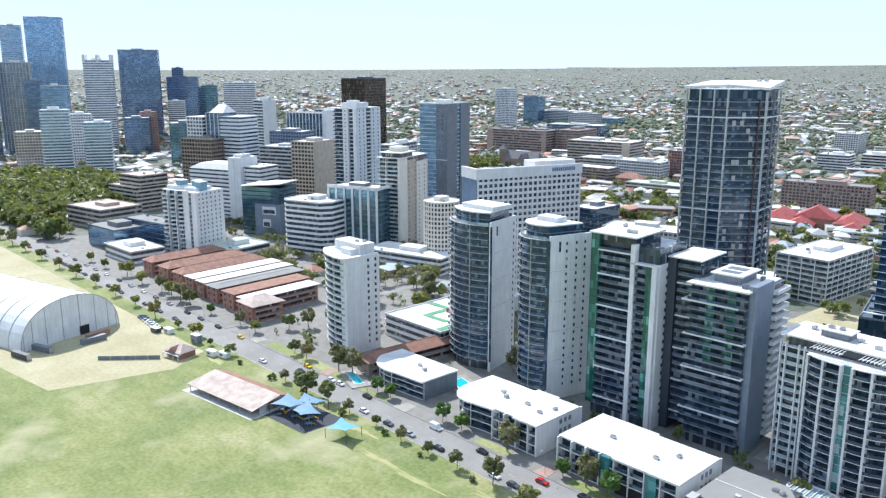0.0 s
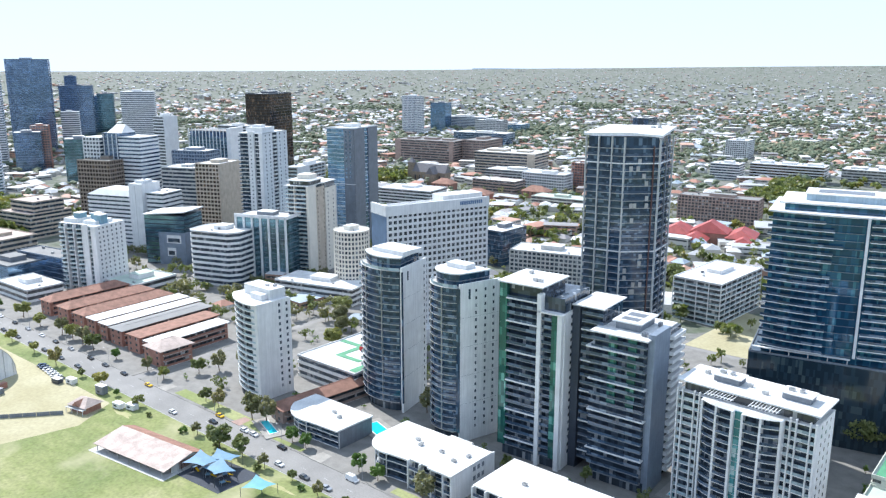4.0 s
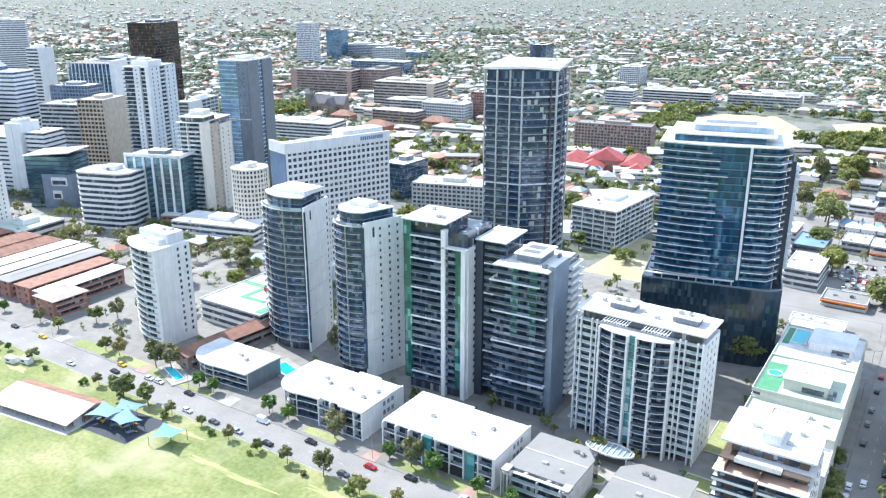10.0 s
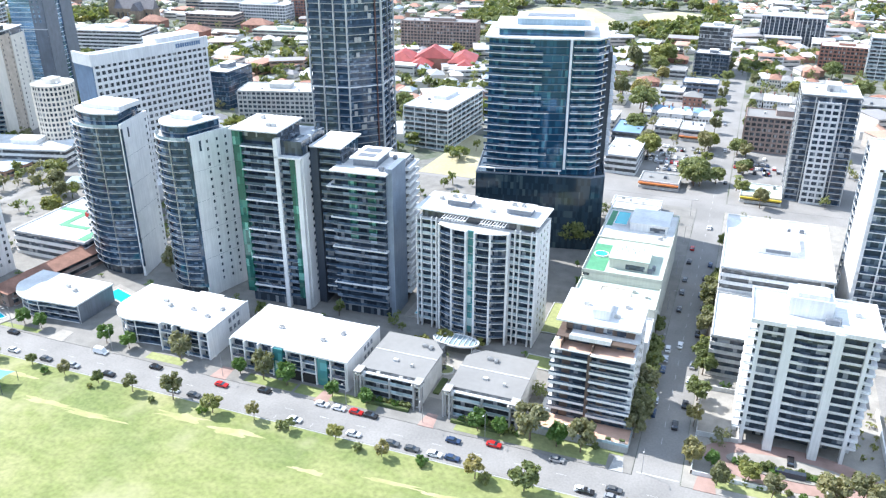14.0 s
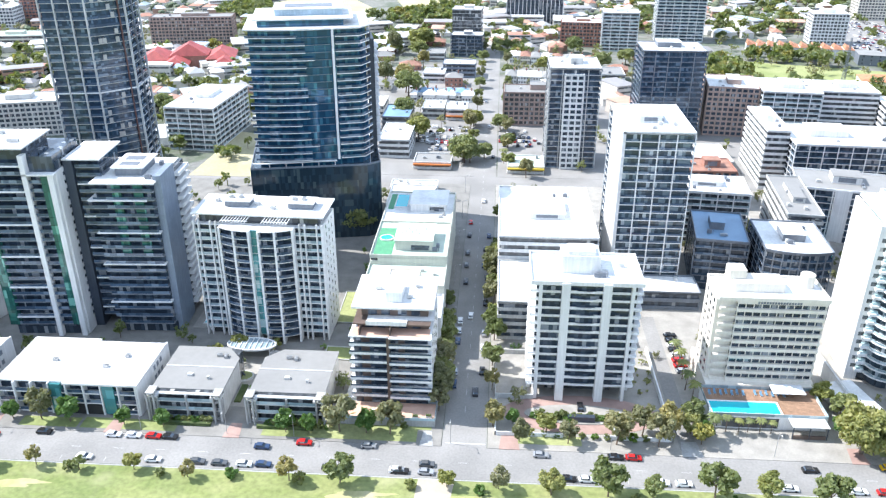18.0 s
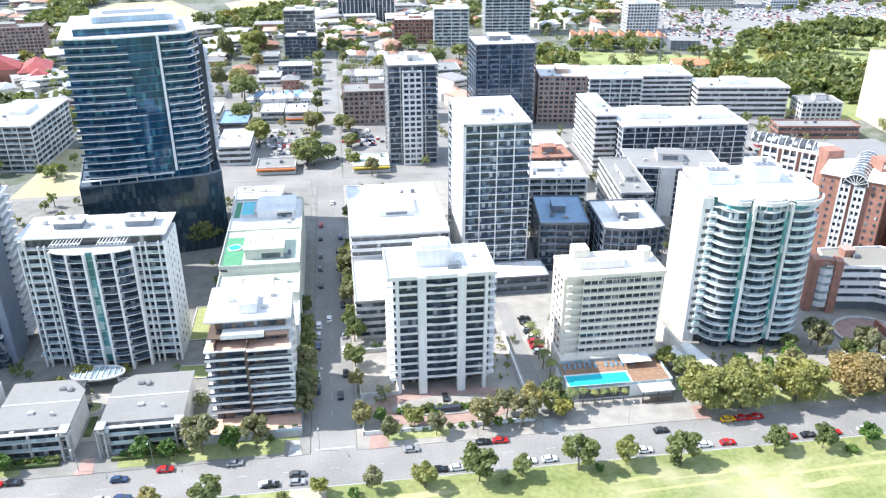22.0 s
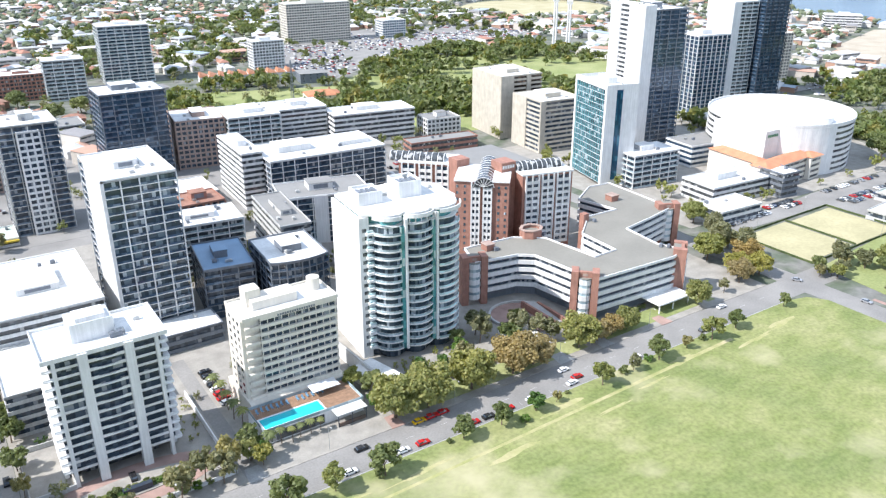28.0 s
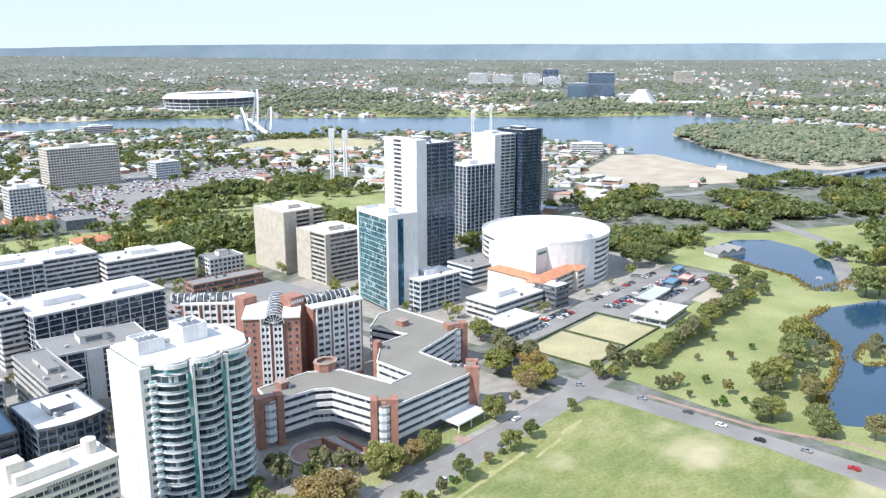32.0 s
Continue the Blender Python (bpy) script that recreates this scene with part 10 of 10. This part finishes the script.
# ---- things in the park ----
def dome():
    h = House("event_dome", "long white fabric vault hall on the field", -385, 98, 15, "event hall")
    n, w, l, top = 18, 52.0, 150.0, 21.0
    pts = [(w / 2 - w / 2 * math.cos(3.14159 * i / n) , top * math.sin(3.14159 * i / n) ** 0.85) for i in range(n + 1)]
    # the vault runs along its own -x axis
    for k in range(15):
        x0, x1 = -l * k / 15, -l * (k + 1) / 15 + 0.15
        s = Shape()
        for (a, b), (c, d) in zip(pts, pts[1:]):
            s.add([(x0, a, b), (x1, a, b), (x1, c, d), (x0, c, d)], [(0, 1, 2, 3)])
        h.add("fabric_panel", s, FABRIC)
        r = Shape()
        for (a, b), (c, d) in zip(pts, pts[1:]):
            r.tube((x0, a, b + 0.05), (x0, c, d + 0.05), 0.22, 0.22, 4)
        h.add("vault_rib", r, METAL)
    h.add("end_wall", Shape().add([(0.05, a, b) for a, b in pts], [tuple(range(n + 1))]), FABRIC)
    for i in range(2, n - 1, 2):
        h.add("end_seam", Shape().box(0.05, pts[i][0] - 0.12, 0, 0.2, pts[i][0] + 0.12, pts[i][1] - 0.3), METAL)
    h.add("doorway", Shape().box(0.06, 30, 0, 0.3, 35, 4.6), BLACK)
    h.add("roof_slit", Shape().box(-75, 8, 17.2, -72, 26, 21.4), DARK)
    for x, y, t, m, lab in ((-378, 96, 15, DARK, "dark shipping container at the hall"), (-383.5, 132, 105, BRICK, "rust red shipping container"), (-378, 128, 98, GREY, "grey truck trailer"), (-381, 106, 20, GREY, "blue grey skip container")):
        c = House("container", lab + " on dry grass", x, y, t, "container")
        c.add("box", Shape().box(-6, -1.2, 0.2, 6, 1.2, 2.8), m)
        c.add("door", Shape().box(6, -1.1, 0.3, 6.08, 1.1, 2.7), METAL)
        for i in range(9):
            c.add("rib", Shape().box(-5.4 + i * 1.3, -1.26, 0.3, -5.1 + i * 1.3, -1.2, 2.7), m)


dome()


def pavilion():
    h = House("sports_pavilion", "long changing pavilion with a faded pink tile roof", -291, 138, 7, "pavilion")
    w, d = 40.0, 13.0
    h.add("slab", Shape().box(-3, -6, 0, w + 2, d + 1, 0.2), PALE)
    h.add("brick_wall", Shape().box(0, 3, 0.2, w, d, 3.4), BRICK)
    h.add("roof", Shape().add([(-1.5, -4.5, 2.9), (w + 1, -4.5, 2.9), (w + 1, 9, 5.2), (-1.5, 9, 5.2), (-1.5, -4.5, 2.7), (w + 1, -4.5, 2.7), (w + 1, 9, 5.0), (-1.5, 9, 5.0)], [(0, 1, 2, 3), (4, 7, 6, 5), (0, 4, 5, 1), (1, 5, 6, 2), (3, 2, 6, 7), (0, 3, 7, 4)]), TILE_PALE)
    h.add("rear_roof", Shape().add([(-1.5, 9, 5.2), (w + 1, 9, 5.2), (w + 1, d + 1.5, 3.2), (-1.5, d + 1.5, 3.2)], [(0, 1, 2, 3)]), TILE)
    h.add("gable_wall", Shape().add([(w, -0.5, 0.2), (w, d, 0.2), (w, d, 3.3), (w, 9, 5), (w, -0.5, 3.4)], [(0, 1, 2, 3, 4)]), PALE)
    for i in range(7):
        h.add("veranda_post", Shape().box(0.2 + i * 6.5, -4.2, 0.2, 0.4 + i * 6.5, -4.0, 2.8), METAL)
    h.add("doorway", Shape().box(4, 2.94, 0.3, 36, 3.0, 2.5), GREY)


pavilion()


def shade_sails():
    for k, (x, y, w, d, t, m) in enumerate(((-245, 151.5, 11.5, 9, 8, SAIL), (-235, 152, 11, 8.5, -10, SAIL), (-241, 158.5, 11, 7, 20, SAIL), (-214, 154, 9.5, 8, 12, SAIL_TEAL))):
        e = tagged(new("shade_sail"), ("turquoise" if m is SAIL_TEAL else "pale blue") + " shade sail over play equipment", "shade sail", "shade sails")
        e.location, e.rotation_euler = (x, y, 0.12), (0, 0, radians(t))
        c = [(-w / 2, -d / 2, 3.4), (w / 2, -d / 2, 5.2), (w / 2, d / 2, 3.6), (-w / 2, d / 2, 5.0)]
        s, n = Shape(), 6
        for i in range(n):
            for j in range(n):
                def at(a, b):
                    u, v = a / n, b / n
                    q = [sum(wt * p[i2] for wt, p in zip(((1 - u) * (1 - v), u * (1 - v), u * v, (1 - u) * v), c)) for i2 in range(3)]
                    pull = 1 - 0.22 * (math.sin(3.14159 * u) * abs(2 * v - 1) ** 2)
                    return (q[0] * (1 - 0.16 * math.sin(3.14159 * v) * abs(2 * u - 1) ** 2), q[1] * pull, q[2])
                s.quad(at(i, j), at(i + 1, j), at(i + 1, j + 1), at(i, j + 1))
        part("cloth", s.mesh("cloth", m), e)
        for px, py, pz in c:
            part("post", Shape().tube((px * 1.03, py * 1.03, 0), (px * 1.03, py * 1.03, pz + 0.3), 0.1, 0.08).mesh("post", DARK), e)
    sheet("play_ground", [(-254, 143), (-226, 145), (-225, 163), (-252, 161)], surface("rubber_matting", (0.06, 0.07, 0.09), 0.9), "dark rubber matting of the playground", 0.16, category="playground")
    for k in range(5):
        h = House("play_frame", "steel and plastic climbing frame", -248 + k * 4.5, 150 + (k % 2) * 4, 20 * k, "play equipment")
        h.add("deck", Shape().box(-0.9, -0.9, 1.2, 0.9, 0.9, 1.35), SAIL)
        for x in (-0.9, 0.85):
            for y in (-0.9, 0.85):
                h.add("post", Shape().box(x, y, 0.1, x + 0.08, y + 0.08, 2.4), METAL)
        h.add("slide", Shape().add([(0.9, -0.4, 1.3), (0.9, 0.4, 1.3), (3.0, 0.4, 0.2), (3.0, -0.4, 0.2), (0.9, -0.4, 1.2), (0.9, 0.4, 1.2), (3.0, 0.4, 0.1), (3.0, -0.4, 0.1)], [(0, 1, 2, 3), (7, 6, 5, 4), (0, 3, 7, 4), (1, 5, 6, 2)]), PAINTS[5])


shade_sails()


def old_hut():
    h = House("gate_house", "small old brick pump house with a broken tile roof", -332, 150, 12, "hut")
    h.add("brick_wall", Shape().box(-5, -4, 0.1, 5, 4, 3.2), BRICK)
    h.add("hip_roof", Shape().add([(-6, -5, 3.1), (6, -5, 3.1), (6, 5, 3.1), (-6, 5, 3.1), (-2, 0, 6), (2, 0, 6)], [(0, 1, 5, 4), (1, 2, 5), (2, 3, 4, 5), (3, 0, 4)]), TILE_PALE)
    h.add("gable", Shape().add([(-2.2, -5.2, 3.4), (2.2, -5.2, 3.4), (0, -5.2, 5.4), (0, 0, 5.6), (2.4, 0, 3.6), (-2.4, 0, 3.6)], [(0, 1, 2), (1, 4, 3, 2), (0, 2, 3, 5)]), TILE)
    h.add("veranda", Shape().box(-5.6, -6, 2.3, 5.6, -3.9, 2.5), PALE)
    for x in (-5.4, -1.8, 1.8, 5.2):
        h.add("post", Shape().box(x, -5.9, 0.1, x + 0.2, -5.7, 2.3), WHITE)
    for x, y, z, m, lab in ((-322, 160, 2.6, WHITE, "white site cabin"), (-316, 163, 2.6, WHITE, "white site cabin"), (-343, 163, 4.2, GREY, "dark site container with white top"), (-366, 160, 2.6, WHITE, "white generator truck"), (-372, 156, 2.4, DARK, "dark equipment trailer")):
        c = House("site_cabin", lab + " beside the fence", x, y, 8, "cabin")
        c.add("box", Shape().box(-2.6, -1.4, 0.3, 2.6, 1.4, z), m)
        c.add("roof", Shape().box(-2.7, -1.5, z, 2.7, 1.5, z + 0.15), WHITE)
        c.add("window", Shape().box(-1.6, -1.44, 1.1, 0.4, -1.4, 1.9), GLASS_DARK)
    for x0, y0, x1, y1 in ((-348, 75, -405, 66), (-405, 66, -520, 50), (-334, 141, -352, 120)):
        f = House("site_fence", "long grey mesh site fence on the field", x0, y0, 0, "fence")
        k = int(math.hypot(x1 - x0, y1 - y0) / 5)
        for i in range(k):
            a, b = ((x1 - x0) * i / k, (y1 - y0) * i / k), ((x1 - x0) * (i + 0.97) / k, (y1 - y0) * (i + 0.97) / k)
            f.add("fence_panel", Shape().edge(a, b, 0.06, 0.12, 1.9), GREY)
    for i in range(8):
        park_car(-400 + i * 3.6, 161 - i * 0.35, 100, None, 0.13)
    park_car(-352, 76, 20, 0, 0.13)


old_hut()

# ---- courts and pools between the towers ----
for x, y, w, d, t in ((-262, 190.5, 14, 4, -20), (-226, 217, 20, 6.5, -18), (-192, 221, 15, 4, -14), (-104, 246, 5, 12, 0), (138.5, 316, 8, 20, -12), (388, 272, 18, 7, -6)):
    h = House("swimming_pool", "turquoise swimming pool with pale paving", x, y, t, "pool", "garden pools")
    h.add("paving", Shape().box(-3, -2.5, 0.16, w + 3, d + 2.5, 0.5), PAVING)
    h.add("coping", Shape().ring(rect(w, d), 0.4, 0.45, 0.7), WHITE)
    h.add("water", Shape().box(0.4, 0.4, 0.5, w - 0.4, d - 0.4, 0.62), POOL)
for x, y, w, d, t in ((-214, 262, 14, 26, 0), (-180, 268, 10, 22, 0), (-56, 226, 16, 8, -2), (-56, 250, 8, 24, 0)):
    h = House("garden_lawn", "small green lawn court between towers", x, y, t, "lawn")
    h.add("turf", Shape().box(0, 0, 0.16, w, d, 0.35), GRASS_LUSH)
    h.add("edging", Shape().ring(rect(w, d), 0.3, 0.16, 0.6), PALE)
h = House("entry_court", "paved entry court with a round planted bed", -80, 214, 0, "court")
h.add("paving", Shape().box(-9, -16, 0.16, 10, 12, 0.24), PAVING)
bed = [(3.8 * math.cos(a), 3.0 * math.sin(a)) for a in [6.28319 * i / 20 for i in range(20)]]
h.add("bed_wall", Shape().ring(bed, 0.4, 0.24, 0.8), PALE)
h.add("bed_soil", Shape().prism(inset(bed, 0.4), 0.24, 0.7), GRASS_LUSH)
h.add("sculpture", Shape().tube((-0.8, 0, 0.7), (0.2, 0.3, 3.2), 0.3, 0.15).tube((0.8, 0.2, 0.7), (-0.2, -0.2, 2.8), 0.3, 0.12), DARK, 0, "dark twisted sculpture")
h.add("planter", Shape().box(1.5, -14, 0.24, 3.5, -5, 0.8), GARDEN)

# drive and forecourt of the column tower
h = House("forecourt", "oval pink paved forecourt with a curved drive and white walls", 28.7, 198, 0, "forecourt")
oval = [(24 * math.cos(a), 9.5 * math.sin(a) + 3) for a in [6.28319 * i / 36 for i in range(36)]]
h.add("paving", Shape().prism(oval, 0.16, 0.24), PAVER)
isl = [(17 * math.cos(a), 4.8 * math.sin(a) + 2.6) for a in [6.28319 * i / 30 for i in range(30)]]
h.add("island", Shape().prism(isl, 0.24, 0.5), PAVING)
h.add("planting", Shape().box(-12, -0.6, 0.5, 12, 2.4, 0.8), GARDEN)
h.add("ramp_mouth", Shape().box(-4, -1.2, 0.5, 4, 0.4, 2.2), DARK)
for x0, x1, y in ((-26, -6, -8.5), (6, 26, -8.5)):
    h.add("front_wall", Shape().box(x0, y, 0.16, x1, y + 0.3, 1.5), WHITE)
h.add("side_wall", Shape().box(25.5, -8.5, 0.16, 25.9, 40, 2.2), WHITE)
h.add("side_wall", Shape().box(-26, -8.5, 0.16, -25.6, 8, 1.5), WHITE)
h.add("garden_wall", Shape().ring(rect(12, 26, -26, 10), 0.3, 0.16, 1.8), PALE)
park_car(29, 204, 90, 2, 0.24)
park_car(46, 203, 80, 2, 0.24)
sheet("lane", [(56, 186), (61, 186), (61, 262), (56, 262)], ASPHALT, "narrow asphalt lane beside the hotel", 0.2, category="road")
for i in range(8):
    park_car(64.5, 226 + i * 3.2, 10, drive.choice((0, 1, 2, 0, 6, 3)), 0.2)
h = House("retaining_wall", "tall white boundary wall of the curved tower", 110.5, 204, 3, "wall")
h.add("wall", Shape().box(0, 0, 0, 0.5, 44, 6), WHITE)
h.add("coping", Shape().box(-0.1, -0.1, 6, 0.6, 44.1, 6.2), PALE)

# street lamps along the avenue
def lamp_kind():
    e = tagged(new("street_lamp"), "tall grey steel street lamp with one arm", "street lamp", "street lamps")
    part("pole", Shape().tube((0, 0, 0), (0, 0, 8.5), 0.1, 0.06, 6).mesh("pole", METAL), e)
    part("arm", Shape().tube((0, 0, 8.4), (0, -1.8, 8.9), 0.05, 0.04, 5).mesh("arm", METAL), e)
    part("lamp_head", Shape().box(-0.15, -2.4, 8.84, 0.15, -1.7, 8.98).mesh("lamp_head", PALE), e)
    return e


lamp = lamp_kind()
lamp.location = (-76, 185, 0.16)
for i in range(16):
    copy_thing(lamp, pose(-470 + i * 46.0, 185, 0.16))
for i in range(6):
    copy_thing(lamp, pose(-13.8, 215 + i * 34, 0.16, 0, 0, 90))
for x, y in ((345, 186), (386, 186), (345, 228), (386, 229)):
    h = House("flood_post", "slim post at the bowling greens", x, y, 0, "post")
    h.add("post", Shape().tube((0, 0, 0.1), (0, 0, 9), 0.1, 0.07), METAL)
    h.add("lamp", Shape().box(-0.4, -0.2, 8.8, 0.4, 0.2, 9.2), PALE)
f = House("green_fence", "low dark hedge and fence round the bowling greens", 0, 0, 0, "fence")
for a, b in (((329, 186), (407, 187)), ((407, 187), (407, 229)), ((407, 229), (329, 227)), ((329, 227), (329, 186)), ((367.5, 188), (367.5, 227))):
    f.add("fence_panel", Shape().edge(a, b, 0.2, 0.1, 1.1), GARDEN)

# roadworks site and colourful sheds east of the club
for x, y, w, d, m, lab in ((486, 216, 12, 8, SAIL, "blue site shed"), (500, 212, 14, 9, BRICK, "brick service shed"), (470, 212, 10, 6, GREY, "grey site shed"), (520, 228, 12, 6, SAIL, "blue roofed kiosk")):
    block("site_shed", lab + " in the works yard", x, y, w, d, 1, 3.2, "bands", m, GLASS_DARK, 4, plant=0, units=0, roof=m if m is not BRICK else TILE_PALE, category="shed")
sheet("works_yard", [(470, 196), (540, 199), (545, 178), (500, 172), (468, 182)], SAND, "sandy works yard", 0.15, category="ground")
h = House("lake_pavilion", "grey roofed pavilion by the lake", 585, 226, -20, "pavilion")
h.add("wall", Shape().box(0, 0, 0, 30, 14, 3.6), PALE)
for i in range(3):
    h.add("roof", Shape().add([(i * 10 - 0.5, -1, 3.4), (i * 10 + 10, -1, 3.4), (i * 10 + 10, 15, 3.4), (i * 10 - 0.5, 15, 3.4), (i * 10 + 5, -1, 6.4), (i * 10 + 5, 15, 6.4)], [(0, 4, 5, 3), (1, 2, 5, 4), (0, 1, 4), (2, 3, 5)]), ROOF_GREY)
for x, y in ((480, 80), (575, 150)):
    h = House("fountain", "white fountain jet on the lake", x, y, 0, "fountain", z=0.16)
    s = Shape()
    for i in range(40):
        a, r = grow.uniform(0, 6.283), grow.uniform(0.3, 3.5)
        s.tube((r * 0.5 * math.cos(a), r * 0.5 * math.sin(a), 1.8 - r * 0.3), (r * math.cos(a), r * math.sin(a), 0.02), 0.07, 0.03, 4)
    h.add("spray", s, FABRIC)
    h.add("nozzle", Shape().tube((0, 0, 0), (0, 0, 2.0), 0.25, 0.08), METAL)


# ---- saplings on the park verge, and the trees in the yards ----
for k in range(24):
    x = -300 + k * 23.0 + grow.uniform(-5, 5)
    plant((SHRUB, SHRUB_LIME, SHRUB)[k % 3], x, grow.uniform(163.5, 168), grow.uniform(0.7, 1.35))

bpy.context.view_layer.update()
TAKEN = []
for ob in bpy.data.objects:
    if ob.type == "MESH" and ob.parent and ob.dimensions.z > 0.2 and ob.dimensions.x < 140 and not ob.name.startswith(("crown", "frond")):
        q = [ob.matrix_world @ Vector(c) for c in ob.bound_box]
        if min(c.z for c in q) < 30:
            TAKEN.append((min(c.x for c in q), max(c.x for c in q), min(c.y for c in q), max(c.y for c in q)))
TAKEN += [(-900, 330, 167, 186), (-14, 6, 180, 420), (-10, 14, 415, 900), (-800, 360, 390, 414), (284, 324, -200, 420), (322, 546, 180, 248)]
CELLS = {}
for b in TAKEN:
    for i in range(int(b[0] // 40), int(b[1] // 40) + 1):
        for j in range(int(b[2] // 40), int(b[3] // 40) + 1):
            CELLS.setdefault((i, j), []).append(b)


def free(x, y, r):
    return not any(b[0] - r < x < b[1] + r and b[2] - r < y < b[3] + r for b in CELLS.get((int(x // 40), int(y // 40)), ()))


def yard_trees(label, seed, x0, x1, y0, y1, count, low, high, leaf, dense):
    rng, wood, crown = random.Random(seed), Shape(), Shape()
    for _ in range(count * 3):
        x, y, h = rng.uniform(x0, x1), rng.uniform(y0, y1), rng.uniform(low, high)
        if not free(x, y, h * 0.22):
            continue
        wood.tube((x, y, -0.1), (x + 0.2, y, h * 0.5), 0.15, 0.08, 4)
        r = h * rng.uniform(0.34, 0.52)
        v, f = leaf_cloud(rng, dense + 3, 9, r, r * rng.uniform(0.8, 1.2), h * 0.42, h * 0.56, h * 0.07, 0.15)
        crown.add([(x + a, y + b, c) for a, b, c in v], f)
        count -= 1
        if not count:
            break
    e = tagged(new("yard_trees"), label, "trees", kind="stuff")
    part("trunks", wood.mesh("trunks", BARK), e)
    part("crowns", crown.mesh("crowns", leaf), e)


yard_trees("leafy trees in the yards behind the flats", 41, -640, -342, 262, 388, 90, 5, 11, LEAF, 9)
yard_trees("olive gum trees between the western blocks", 42, -640, -342, 255, 388, 60, 5, 12, LEAF_GUM, 9)
yard_trees("garden trees between the towers", 43, -340, -18, 195, 388, 90, 3, 8, LEAF, 9)
yard_trees("fresh green bushes beside the towers", 44, -340, -18, 190, 388, 90, 1.5, 4, LEAF_LIME, 7)
yard_trees("garden trees between the eastern blocks", 45, 6, 284, 196, 388, 70, 3, 9, LEAF_GUM, 9)
yard_trees("trees in the northern yards", 46, -640, 330, 416, 820, 420, 4, 10, LEAF, 6)
yard_trees("grey green trees in the northern streets", 47, -640, 330, 416, 900, 320, 4, 11, LEAF_GUM, 6)
yard_trees("trees in the yards east of the hotel", 48, 326, 620, 250, 460, 110, 4, 11, LEAF, 8)


def reed_bed(seed, path, wide, count):
    rng, s = random.Random(seed), Shape()
    for _ in range(count):
        i = rng.randrange(len(path) - 1)
        (x0, y0), (x1, y1), u = path[i], path[i + 1], rng.random()
        x, y = x0 + (x1 - x0) * u + rng.gauss(0, wide), y0 + (y1 - y0) * u + rng.gauss(0, wide)
        for _ in range(5):
            a, h = rng.uniform(0, 6.283), rng.uniform(0.7, 1.8)
            s.add([(x + 0.5 * math.cos(a), y + 0.5 * math.sin(a), 0.1), (x - 0.5 * math.cos(a), y - 0.5 * math.sin(a), 0.1), (x + rng.uniform(-0.6, 0.6), y + rng.uniform(-0.6, 0.6), h)], [(0, 1, 2)])
    tagged(new("reed_bed", s.mesh("reed_bed", REEDS)), "golden reeds along the lake bank", "reeds", kind="stuff")


REEDS = leaves("dry_reeds", (0.22, 0.17, 0.06), (0.30, 0.23, 0.09), (0.24, 0.24, 0.10))
reed_bed(61, [(342, 78), (348, 86), (369, 89), (410, 94), (439, 102), (453, 113), (478, 130), (510, 126)], 1.6, 900)
reed_bed(62, [(421, 84), (430, 76), (458, 80), (452, 92), (426, 89)], 1.2, 260)
reed_bed(63, [(549, 132), (587, 132), (542, 144), (568, 166), (581, 199), (592, 225)], 1.8, 500)
yard_trees("garden shrubs in the walled court of the column tower", 71, 3.4, 11.5, 206, 238, 22, 1.2, 2.8, LEAF_LIME, 6)
yard_trees("flowering shrubs behind the forecourt", 72, 46.5, 55, 206, 250, 18, 1.2, 3.0, LEAF, 6)
yard_trees("shrubs round the curved tower", 73, 102, 150, 196, 219, 26, 1.2, 3.2, LEAF, 6)
yard_trees("shrubs in the sunken forecourt", 74, 150, 186, 196, 216, 22, 1.2, 3.4, LEAF_GUM, 6)
